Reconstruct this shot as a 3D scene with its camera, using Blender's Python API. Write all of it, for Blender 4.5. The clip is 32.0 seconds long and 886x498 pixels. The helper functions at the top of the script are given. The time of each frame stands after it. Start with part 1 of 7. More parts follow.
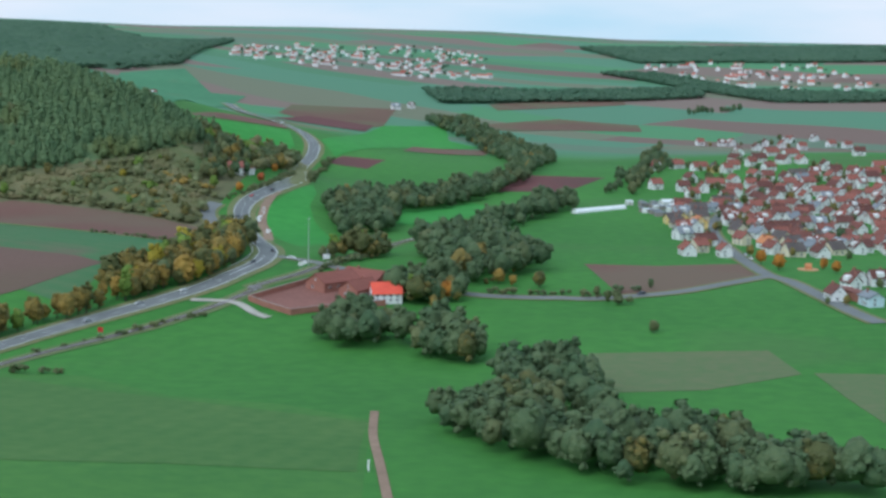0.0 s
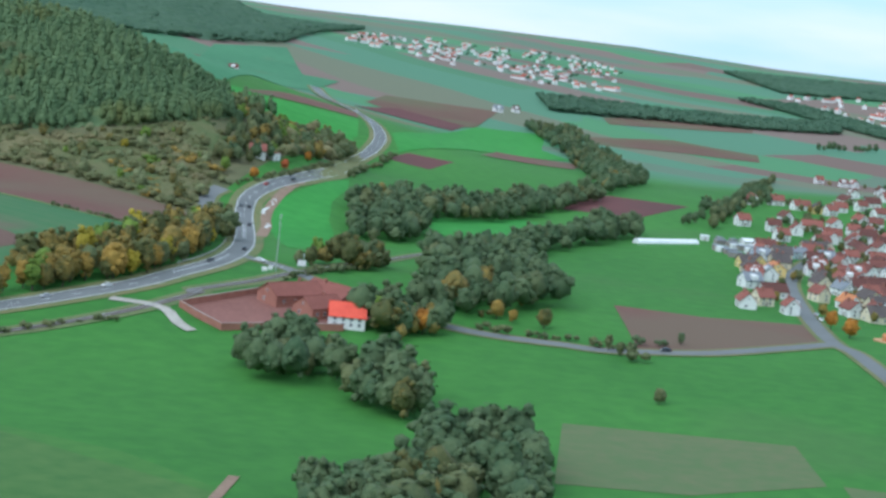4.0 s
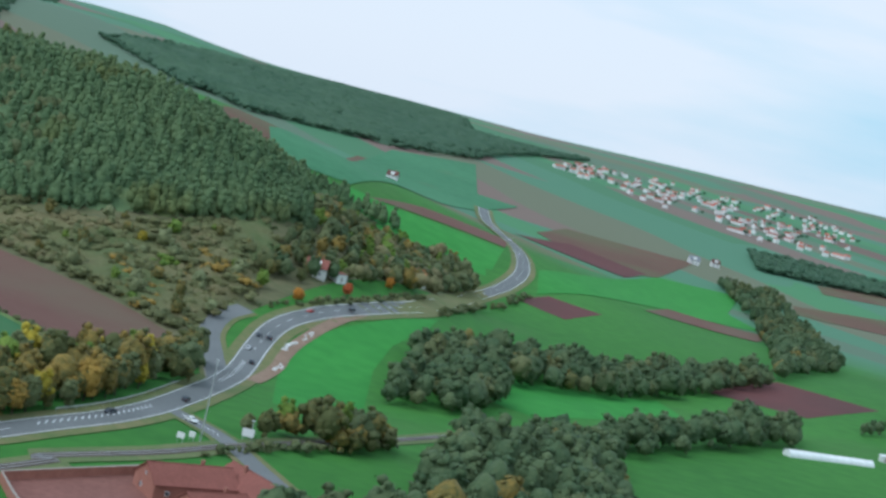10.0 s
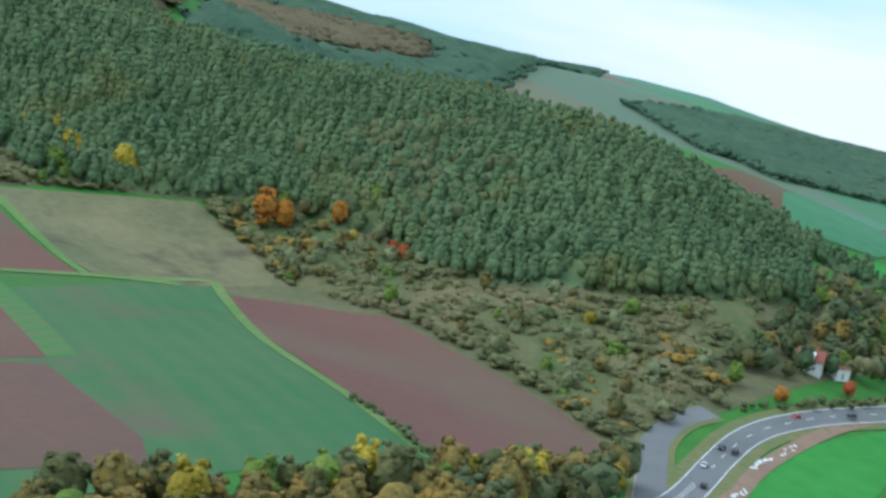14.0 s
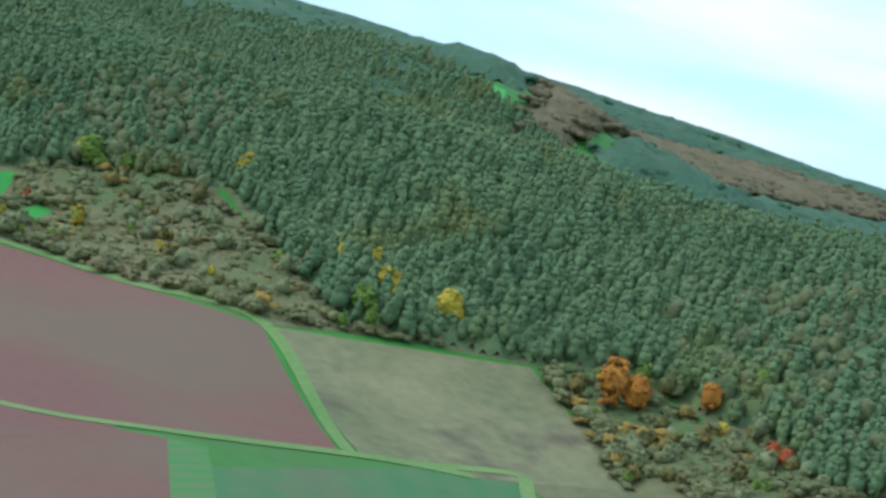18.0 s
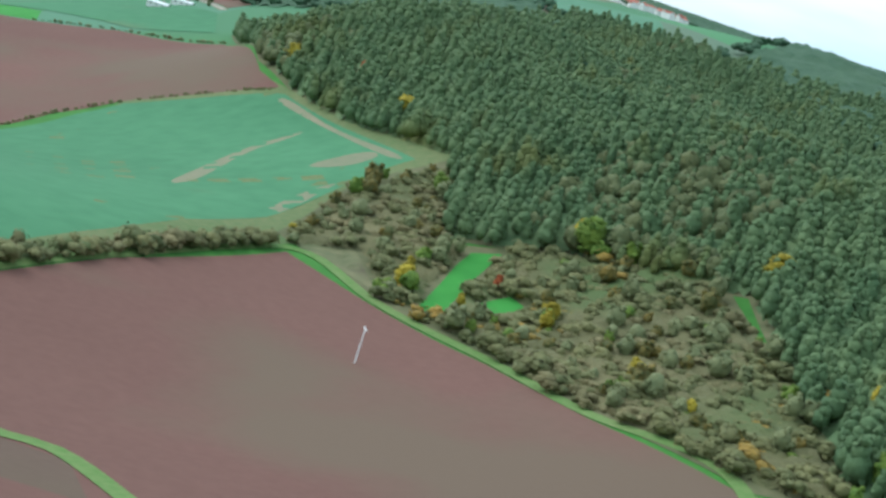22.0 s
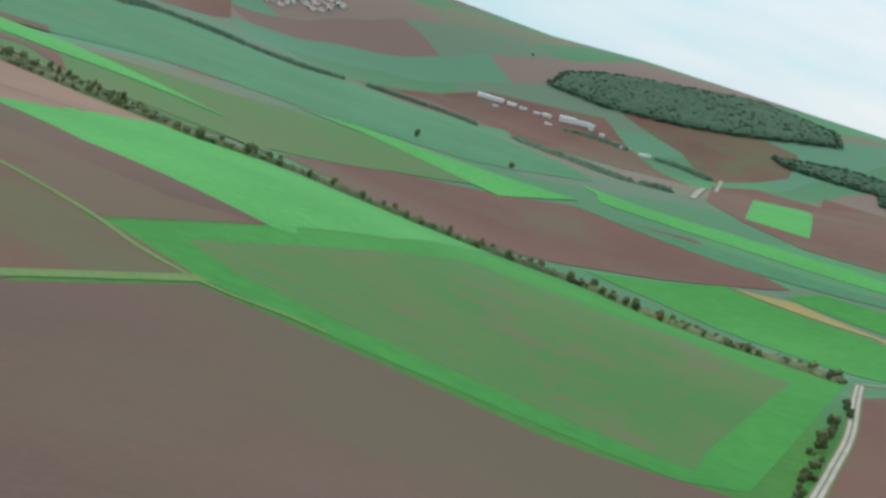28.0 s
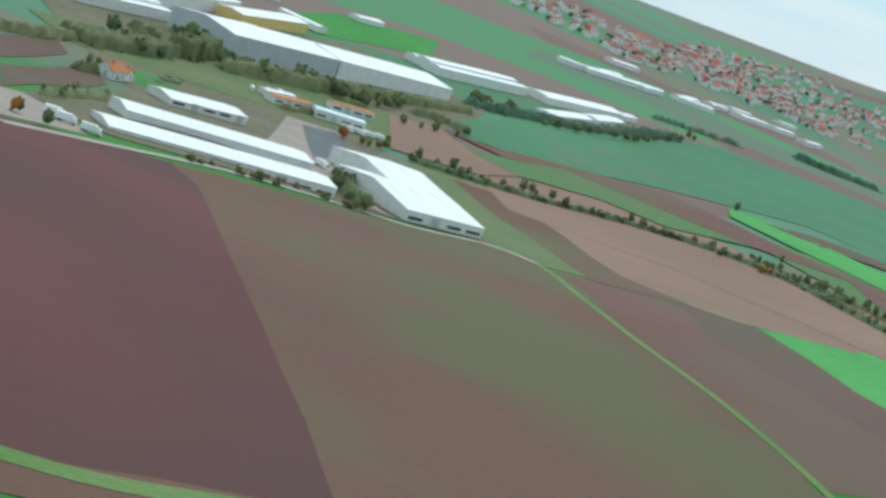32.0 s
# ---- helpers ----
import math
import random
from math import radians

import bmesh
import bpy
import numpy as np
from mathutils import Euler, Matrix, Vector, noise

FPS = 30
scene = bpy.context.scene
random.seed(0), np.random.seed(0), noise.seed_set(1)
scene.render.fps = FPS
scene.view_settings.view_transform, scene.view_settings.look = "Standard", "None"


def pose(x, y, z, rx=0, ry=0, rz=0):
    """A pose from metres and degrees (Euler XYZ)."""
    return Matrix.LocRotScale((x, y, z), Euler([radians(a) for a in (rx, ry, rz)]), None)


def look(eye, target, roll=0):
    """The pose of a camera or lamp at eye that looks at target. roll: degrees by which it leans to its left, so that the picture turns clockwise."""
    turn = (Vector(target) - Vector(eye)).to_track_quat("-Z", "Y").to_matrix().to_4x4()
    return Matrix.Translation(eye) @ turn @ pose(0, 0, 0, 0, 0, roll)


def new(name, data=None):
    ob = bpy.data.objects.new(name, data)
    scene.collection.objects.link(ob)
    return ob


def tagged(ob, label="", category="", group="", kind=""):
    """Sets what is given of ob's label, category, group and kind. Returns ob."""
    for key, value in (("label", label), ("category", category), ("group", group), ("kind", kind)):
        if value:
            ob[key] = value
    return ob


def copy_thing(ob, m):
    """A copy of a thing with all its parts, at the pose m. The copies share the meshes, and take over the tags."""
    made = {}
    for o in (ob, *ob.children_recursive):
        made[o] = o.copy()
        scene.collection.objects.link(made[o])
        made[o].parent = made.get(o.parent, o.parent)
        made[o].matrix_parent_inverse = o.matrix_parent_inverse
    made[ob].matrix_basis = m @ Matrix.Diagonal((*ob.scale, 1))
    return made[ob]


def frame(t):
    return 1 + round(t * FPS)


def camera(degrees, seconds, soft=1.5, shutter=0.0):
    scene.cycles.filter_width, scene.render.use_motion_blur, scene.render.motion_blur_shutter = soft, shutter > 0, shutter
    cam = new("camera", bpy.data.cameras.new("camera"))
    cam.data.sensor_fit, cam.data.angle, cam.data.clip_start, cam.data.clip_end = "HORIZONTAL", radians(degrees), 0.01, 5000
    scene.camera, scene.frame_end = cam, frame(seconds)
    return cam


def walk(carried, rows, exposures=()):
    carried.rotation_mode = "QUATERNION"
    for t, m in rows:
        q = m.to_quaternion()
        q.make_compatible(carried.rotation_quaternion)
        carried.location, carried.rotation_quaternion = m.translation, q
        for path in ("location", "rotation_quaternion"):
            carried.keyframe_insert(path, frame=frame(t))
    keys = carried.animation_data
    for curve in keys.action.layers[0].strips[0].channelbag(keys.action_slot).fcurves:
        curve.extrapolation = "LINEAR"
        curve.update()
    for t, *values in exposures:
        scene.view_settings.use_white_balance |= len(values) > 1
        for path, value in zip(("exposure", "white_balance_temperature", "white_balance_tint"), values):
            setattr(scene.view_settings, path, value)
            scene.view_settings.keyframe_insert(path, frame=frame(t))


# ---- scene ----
cam = camera(28.00, 32.0, soft=3.0)
# seconds, x, y, z, heading (left of north), pitch, lean to the left
ROWS = [
    (0.0, 0.00, -0.00, 117.74, 7.244, -7.694, 1.162),
    (0.5, 5.47, 17.68, 116.61, 9.924, -7.854, 1.783),
    (1.0, 10.58, 35.40, 115.16, 11.435, -7.839, 2.618),
    (1.5, 15.32, 53.19, 113.56, 12.678, -7.846, 3.464),
    (2.0, 19.70, 71.09, 112.04, 13.749, -7.701, 4.509),
    (2.5, 23.81, 89.07, 110.68, 14.423, -7.523, 5.606),
    (3.0, 27.82, 107.14, 109.52, 13.608, -7.557, 6.143),
    (3.5, 31.71, 125.26, 108.49, 12.400, -7.902, 6.120),
    (4.0, 35.51, 143.45, 107.56, 11.900, -7.740, 6.664),
    (4.5, 39.18, 161.68, 106.68, 11.402, -7.574, 7.206),
    (5.0, 42.59, 179.95, 105.80, 10.906, -7.403, 7.747),
    (5.5, 45.56, 198.29, 104.92, 10.412, -7.227, 8.285),
    (6.0, 47.86, 216.72, 104.09, 11.195, -6.264, 9.583),
    (6.5, 49.19, 235.35, 103.44, 11.946, -5.480, 10.458),
    (7.0, 49.49, 254.30, 103.10, 12.810, -5.136, 11.045),
    (7.5, 48.97, 273.40, 102.89, 13.676, -5.058, 11.482),
    (8.0, 47.94, 292.50, 102.70, 14.685, -4.995, 11.912),
    (8.5, 46.59, 311.55, 102.57, 15.738, -4.958, 12.290),
    (9.0, 44.99, 330.53, 102.50, 16.988, -4.894, 12.690),
    (9.5, 43.07, 349.36, 102.50, 18.316, -4.833, 13.018),
    (10.0, 40.70, 367.96, 102.54, 20.262, -4.833, 13.326),
    (10.5, 37.68, 386.26, 102.52, 22.672, -4.979, 13.503),
    (11.0, 34.02, 404.31, 102.40, 25.845, -5.215, 13.723),
    (11.5, 29.90, 422.13, 102.03, 28.615, -5.341, 13.749),
    (12.0, 25.37, 439.46, 101.33, 30.861, -5.653, 13.677),
    (12.5, 20.43, 456.02, 99.94, 32.219, -6.289, 13.329),
    (13.0, 15.05, 472.01, 97.97, 33.384, -7.289, 12.880),
    (13.5, 8.96, 488.22, 96.50, 35.635, -7.258, 12.520),
    (14.0, 1.91, 504.78, 95.82, 38.321, -6.303, 11.986),
    (14.5, -6.17, 521.33, 95.39, 39.367, -6.174, 11.860),
    (15.0, -15.20, 537.74, 94.89, 41.434, -5.800, 12.386),
    (15.5, -24.91, 553.88, 94.26, 43.503, -5.444, 12.926),
    (16.0, -35.04, 569.76, 93.59, 45.575, -5.108, 13.478),
    (16.5, -45.40, 585.42, 93.03, 47.649, -4.793, 14.041),
    (17.0, -55.94, 600.77, 92.73, 49.799, -4.845, 14.567),
    (17.5, -66.83, 615.72, 92.72, 51.880, -4.709, 15.041),
    (18.0, -78.22, 630.21, 92.96, 54.066, -4.874, 15.071),
    (18.5, -90.13, 644.25, 93.31, 56.160, -5.209, 14.861),
    (19.0, -102.53, 657.83, 93.53, 58.538, -5.377, 15.346),
    (19.5, -115.40, 670.94, 93.48, 61.022, -5.162, 17.094),
    (20.0, -128.82, 683.63, 93.28, 63.818, -5.553, 17.663),
    (20.5, -142.76, 695.83, 93.08, 66.502, -6.270, 17.120),
    (21.0, -157.22, 707.40, 93.00, 69.362, -7.014, 16.718),
    (21.5, -172.20, 718.23, 93.10, 72.091, -7.415, 17.136),
    (22.0, -187.69, 728.27, 93.31, 74.964, -7.777, 17.877),
    (22.5, -203.69, 737.55, 93.51, 77.658, -8.517, 17.983),
    (23.0, -220.21, 745.95, 93.55, 80.588, -9.182, 18.430),
    (23.5, -237.17, 753.35, 93.31, 83.648, -8.151, 20.424),
    (24.0, -254.37, 759.92, 92.80, 86.955, -7.614, 21.101),
    (24.5, -271.61, 765.81, 92.05, 90.191, -7.284, 20.462),
    (25.0, -288.97, 770.99, 91.40, 93.829, -5.893, 19.480),
    (25.5, -306.70, 775.32, 91.49, 97.445, -4.275, 19.209),
    (26.0, -324.80, 778.74, 92.53, 100.212, -4.883, 19.283),
    (26.5, -343.11, 781.12, 94.25, 102.981, -5.495, 19.327),
    (27.0, -361.54, 782.34, 96.11, 105.752, -6.107, 19.341),
    (27.5, -380.04, 782.31, 97.55, 108.527, -6.719, 19.325),
    (28.0, -398.51, 780.96, 98.18, 111.892, -7.295, 19.715),
    (28.5, -416.75, 778.28, 97.98, 114.820, -8.313, 19.662),
    (29.0, -434.78, 774.47, 97.38, 118.649, -9.677, 19.774),
    (29.5, -452.58, 769.60, 96.70, 122.267, -10.679, 20.048),
    (30.0, -470.14, 763.77, 96.10, 126.163, -10.424, 20.763),
    (30.5, -487.37, 757.04, 95.57, 129.638, -10.218, 21.146),
    (31.0, -504.25, 749.51, 95.15, 133.178, -10.730, 20.880),
    (31.5, -520.76, 741.19, 94.83, 136.919, -10.581, 20.753),
    (32.0, -536.96, 732.23, 94.58, 141.220, -9.867, 21.212),
]
# seconds, stops, white balance
EXPOSURES = [(0, 0.25, 5600, 11), (3.5, 0.5, 5500, 11), (6, 0.5, 5700, 11), (9, 0.25, 5600, 10), (12, 0.22, 5600, 10), (13, 0.36, 5600, 10), (14, 0.5, 5600, 10), (18, 0.65, 5500, 9), (21, 0.65, 5700, 9), (23, 0.68, 6000, 8), (25, 0.52, 6000, 7), (29, 0.25, 6300, 10), (32, 0.25, 6000, 6)]
HILLS_FAR = [-68.2, -57, 38.9, 9.8, -1.2, -0.3, -0.1, -0, -0, 126.1, -5.8, 80.8, -28.4, -9.6, -1.9, -1.5, -0.2, -0, 177.9,
    -118.9, 110.8, -55.8, 26.1, -3.6, -10.5, -1.5, -0.1, 86.9, -271.8, 66.7, -78.6, 62.1, -6.7, -22.1, -3.7,
    -0.2, 133, 121.4, 68.1, -93, -15.8, 1.4, 10.8, 0.6, -0, 29.8, -0.1, 63, 166.2, -51, 1, 56.1, 8.2, 0.2, 90,
    -7.2, -13.1, 26.9, -68.4, 24.5, 51.8, 7.4, 0.2, 72.8, 117.6, -10.8, -19, 34.5, 39.9, 23.9, 3.6, 0.1, 28.1,
    45.4, 25.4, 75.9, 34, -45.8, -16, -0.7, 0]
HILLS_MID = [22, 7.9, -17, 8.8, 16.4, 19.1, -3.1, -6.2, -26.5, 5.2, 43.8, -6.4, 1, 16.8, 11.4, -1, -15.9, 2.3, -10, -1.9,
    18.2, -6.1, -3.2, 1.2, -14.4, 22.6, -29.3, 30, 9.8, -15.6, -8.6, 32, 12.6, 44.9, 11, 11, 9.2, 50.6, 45.6,
    -54, 8.3, 20.4, 14.7, -15.7, 71.9, 6.1, -41.2, 60]
HILLS_NEAR = [-14.7, -4.8, -16, 19.7, -22, 12.1, 10.6, 15.9, 57.8, -2.1, 21, -44.8, 11.4, -8.4, -11.5, -14.6, 4.4, 1.9, 28,
    15.4, 11.3, -57.6, 19.8, -15.7, -13.1, 3.7, -39, 13.5, -33.4, 53.3, -6.6, -26.9, 27.6, 36.4, -8.8, -4.2,
    -8.9, -29.5, -29.2, 0.8]


def heading_pose(x, y, z, heading, pitch, lean):
    h, p = radians(heading), radians(pitch)
    ahead = Vector((-math.sin(h) * math.cos(p), math.cos(h) * math.cos(p), math.sin(p)))
    eye = Vector((x, y, z))
    return look(eye, eye + ahead * 100, lean)


walk(cam, [(t, heading_pose(*r)) for t, *r in ROWS], exposures=EXPOSURES)

# ---- world and light: a bright overcast autumn sky ----
SUN_HEIGHT, SUN_TURN = 46, 215
world = bpy.data.worlds.new("sky")
scene.world = world
world.use_nodes = True
nt = world.node_tree
bg = nt.nodes["Background"]
sky = nt.nodes.new("ShaderNodeTexSky")
sky.sky_type, sky.sun_disc = "NISHITA", False
sky.sun_elevation, sky.sun_rotation = radians(SUN_HEIGHT), radians(SUN_TURN)
dim = nt.nodes.new("ShaderNodeVectorMath")
dim.operation = "SCALE"
dim.inputs["Scale"].default_value = 0.1
nt.links.new(sky.outputs[0], dim.inputs[0])
coord = nt.nodes.new("ShaderNodeTexCoord")
squash = nt.nodes.new("ShaderNodeMapping")
squash.inputs["Scale"].default_value = (1.6, 1.6, 9.0)
cloud = nt.nodes.new("ShaderNodeTexNoise")
cloud.inputs["Scale"].default_value, cloud.inputs["Detail"].default_value = 1.7, 6
ramp = nt.nodes.new("ShaderNodeValToRGB")
ramp.color_ramp.elements[0].position, ramp.color_ramp.elements[0].color = 0.38, (0.60, 0.83, 0.90, 1)
ramp.color_ramp.elements[1].position, ramp.color_ramp.elements[1].color = 0.60, (0.92, 0.95, 0.95, 1)
mixsky = nt.nodes.new("ShaderNodeMix")
mixsky.data_type = "RGBA"
mixsky.inputs[0].default_value = 0.9
nt.links.new(coord.outputs["Generated"], squash.inputs[0])
nt.links.new(squash.outputs[0], cloud.inputs["Vector"])
nt.links.new(cloud.outputs["Fac"], ramp.inputs[0])
nt.links.new(dim.outputs[0], mixsky.inputs[6])
nt.links.new(ramp.outputs[0], mixsky.inputs[7])
nt.links.new(mixsky.outputs[2], bg.inputs[0])
bg.inputs[1].default_value = 0.8
sun = new("sun", bpy.data.lights.new("sun", "SUN"))
sun.data.energy, sun.data.angle, sun.data.color = 1.5, radians(50), (1.0, 0.97, 0.92)
sun.matrix_world = pose(0, 0, 500, 90 - SUN_HEIGHT, 0, 180 - SUN_TURN)


# ---- materials ----
def material(name, dark, light, big=0.02, small=0.6, rough=0.9, bump=0.0, per_object=0.0, per_island=0.0, metal=0.0,
             stripes=None, speck=0.5, third=None, leafy=0.0):
    """Two colours mixed by noise at two scales; stripes: (turn in degrees, metres apart, strength); leafy: tufts per metre, laid out in true metres."""
    m = bpy.data.materials.new(name)
    m.use_nodes = True
    n, link = m.node_tree.nodes, m.node_tree.links.new
    b = n["Principled BSDF"]
    b.inputs["Roughness"].default_value, b.inputs["Metallic"].default_value = rough, metal
    b.inputs["Specular IOR Level"].default_value = 0.2
    tc = n.new("ShaderNodeTexCoord")
    place = n.new("ShaderNodeNewGeometry").outputs["Position"] if leafy else tc.outputs["Object"]

    def noise_at(scale, detail, offset=0):
        t = n.new("ShaderNodeTexNoise")
        t.inputs["Scale"].default_value, t.inputs["Detail"].default_value = scale, detail
        if offset:
            mp = n.new("ShaderNodeMapping")
            mp.inputs["Location"].default_value = (offset, offset * 2, 0)
            link(place, mp.inputs[0])
            link(mp.outputs[0], t.inputs["Vector"])
        else:
            link(place, t.inputs["Vector"])
        return t.outputs["Fac"]

    def math_node(op, a, c):
        q = n.new("ShaderNodeMath")
        q.operation = op
        for i, v in enumerate((a, c)):
            if isinstance(v, (int, float)):
                q.inputs[i].default_value = v
            else:
                link(v, q.inputs[i])
        return q.outputs[0]

    def mix(fac, a, c):
        q = n.new("ShaderNodeMix")
        q.data_type = "RGBA"
        for i, v in ((0, fac), (6, a), (7, c)):
            if isinstance(v, (int, float)):
                q.inputs[i].default_value = v
            elif isinstance(v, tuple):
                q.inputs[i].default_value = (*v, 1)
            else:
                link(v, q.inputs[i])
        return q.outputs[2]

    fine = noise_at(small, 4)
    coarse = noise_at(big, 5)
    f = math_node("ADD", math_node("MULTIPLY", coarse, 1 - speck), math_node("MULTIPLY", fine, speck))
    if per_object:
        info = n.new("ShaderNodeObjectInfo")
        f = math_node("ADD", f, math_node("MULTIPLY", math_node("SUBTRACT", info.outputs["Random"], 0.5), per_object))
    if per_island:
        geo = n.new("ShaderNodeNewGeometry")
        f = math_node("ADD", f, math_node("MULTIPLY", math_node("SUBTRACT", geo.outputs["Random Per Island"], 0.5), per_island))
    if stripes:
        turn, apart, strength = stripes
        mp = n.new("ShaderNodeMapping")
        mp.inputs["Rotation"].default_value = (0, 0, radians(turn))
        link(tc.outputs["Object"], mp.inputs[0])
        wv = n.new("ShaderNodeTexWave")
        wv.inputs["Scale"].default_value, wv.inputs["Distortion"].default_value = 0.314 / apart * 1.0, 1.5
        wv.inputs["Detail"].default_value, wv.inputs["Detail Scale"].default_value = 2, 0.3
        link(mp.outputs[0], wv.inputs["Vector"])
        f = math_node("ADD", f, math_node("MULTIPLY", math_node("SUBTRACT", wv.outputs["Fac"], 0.5), strength))
    spread = n.new("ShaderNodeMapRange")
    spread.inputs[1].default_value, spread.inputs[2].default_value = 0.33, 0.67
    link(f, spread.inputs[0])
    col = mix(spread.outputs[0], dark, light)
    if third:
        colour, scale, low, high = third
        pick = n.new("ShaderNodeMapRange")
        pick.inputs[1].default_value, pick.inputs[2].default_value = low, high
        link(noise_at(scale, 4, 37), pick.inputs[0])
        col = mix(pick.outputs[0], col, colour)
    link(col, b.inputs["Base Color"])
    if leafy:
        tuft = n.new("ShaderNodeBump")
        tuft.inputs["Strength"].default_value, tuft.inputs["Distance"].default_value = 1.0, bump
        link(noise_at(leafy, 3, 11), tuft.inputs["Height"])
        link(tuft.outputs[0], b.inputs["Normal"])
    elif bump:
        bn = n.new("ShaderNodeBump")
        bn.inputs["Strength"].default_value, bn.inputs["Distance"].default_value = 0.6, bump
        link(fine, bn.inputs["Height"])
        link(bn.outputs[0], b.inputs["Normal"])
    return m


STRIPE_TURN = 116
SOIL = dict(small=0.35, rough=0.95, bump=0.15, speck=0.3)
CROPS = {
    "ground": material("valley_grass", (0.036, 0.138, 0.024), (0.060, 0.205, 0.034), 0.006, 0.15, third=((0.072, 0.132, 0.046), 0.004, 0.56, 0.74)),
    "meadow_dark": material("dark_meadow_grass", (0.044, 0.142, 0.028), (0.072, 0.190, 0.036), 0.01, 0.2),
    "meadow_olive": material("grazed_meadow_grass", (0.078, 0.146, 0.052), (0.135, 0.150, 0.072), 0.012, 0.2),
    "meadow_damp": material("damp_dull_meadow_grass", (0.050, 0.132, 0.030), (0.086, 0.168, 0.044), 0.010, 0.2, stripes=(10, 9, 0.06)),
    "meadow_light": material("fresh_meadow_grass", (0.034, 0.195, 0.032), (0.056, 0.270, 0.046), 0.008, 0.12),
    "lime_crop": material("young_rape_leaves", (0.058, 0.270, 0.060), (0.090, 0.360, 0.085), 0.01, 0.2),
    "winter_wheat": material("winter_wheat_shoots", (0.050, 0.165, 0.078), (0.076, 0.222, 0.108), 0.008, 0.12, third=((0.115, 0.165, 0.085), 0.012, 0.60, 0.80)),
    "striped_wheat": material("striped_winter_wheat", (0.042, 0.142, 0.052), (0.086, 0.150, 0.066), 0.01, 0.15, speck=0.3, stripes=(STRIPE_TURN, 11, 0.10), third=((0.15, 0.095, 0.078), 0.008, 0.55, 0.68)),
    "drilled_crop": material("green_crop_in_brown_drills", (0.044, 0.180, 0.040), (0.108, 0.165, 0.058), 0.014, 0.2, speck=0.3, stripes=(-18, 7, 0.26), third=((0.150, 0.128, 0.074), 0.035, 0.50, 0.80)),
    "sparse_crop": material("sparse_green_crop", (0.058, 0.185, 0.050), (0.125, 0.152, 0.068), 0.012, 0.25, stripes=(-18, 6, 0.20)),
    "grass_rough": material("rough_olive_grass", (0.085, 0.145, 0.050), (0.160, 0.180, 0.080), 0.03, 0.4),
    "dry_meadow": material("dry_autumn_meadow", (0.105, 0.122, 0.058), (0.205, 0.190, 0.102), 0.03, 0.25, speck=0.4, third=((0.10, 0.09, 0.055), 0.035, 0.55, 0.66)),
    "scrub_floor": material("brown_scrub_floor", (0.085, 0.105, 0.045), (0.160, 0.148, 0.080), 0.03, 0.3),
    "bare_patch": material("bare_tan_soil", (0.165, 0.195, 0.115), (0.245, 0.215, 0.140), 0.03, 0.3),
    "stubble": material("olive_brown_stubble", (0.122, 0.071, 0.050), (0.165, 0.096, 0.068), 0.006, **SOIL, third=((0.120, 0.110, 0.060), 0.010, 0.42, 0.62)),
    "ploughed_red": material("reddish_ploughed_soil", (0.130, 0.066, 0.053), (0.174, 0.092, 0.073), 0.006, **SOIL, third=((0.142, 0.100, 0.070), 0.009, 0.46, 0.62)),
    "ploughed_pale": material("mauve_brown_ploughed_soil", (0.108, 0.067, 0.054), (0.150, 0.094, 0.074), 0.005, **SOIL, third=((0.118, 0.092, 0.060), 0.005, 0.45, 0.62)),
    "ploughed_dark": material("dark_plum_ploughed_soil", (0.106, 0.041, 0.040), (0.142, 0.058, 0.055), 0.006, **SOIL, third=((0.098, 0.050, 0.046), 0.006, 0.45, 0.65)),
    "ploughed_tan": material("orange_brown_ploughed_soil", (0.215, 0.138, 0.102), (0.285, 0.182, 0.135), 0.008, **SOIL),
    "straw_strip": material("golden_straw_strip", (0.26, 0.22, 0.08), (0.34, 0.28, 0.10), 0.02, 0.3),
}
ASPHALT = material("grey_asphalt", (0.130, 0.140, 0.140), (0.190, 0.200, 0.200), 0.05, 1.5, 0.85)
GRAVEL = material("pale_gravel", (0.30, 0.28, 0.24), (0.45, 0.42, 0.37), 0.1, 1.0)
TRACK = material("track_grass", (0.090, 0.190, 0.045), (0.17, 0.235, 0.085), 0.03, 0.5)
PAINT = material("white_road_paint", (0.62, 0.64, 0.64), (0.78, 0.80, 0.80), 0.3, 3.0, 0.7)
VERGE = material("verge_grass", (0.100, 0.150, 0.050), (0.200, 0.180, 0.085), 0.03, 0.3)
EARTH = material("bare_brown_earth", (0.20, 0.135, 0.095), (0.30, 0.21, 0.15), 0.06, 0.6)
BARK = material("bark", (0.06, 0.048, 0.038), (0.12, 0.095, 0.075), 0.5, 6.0, 0.95)
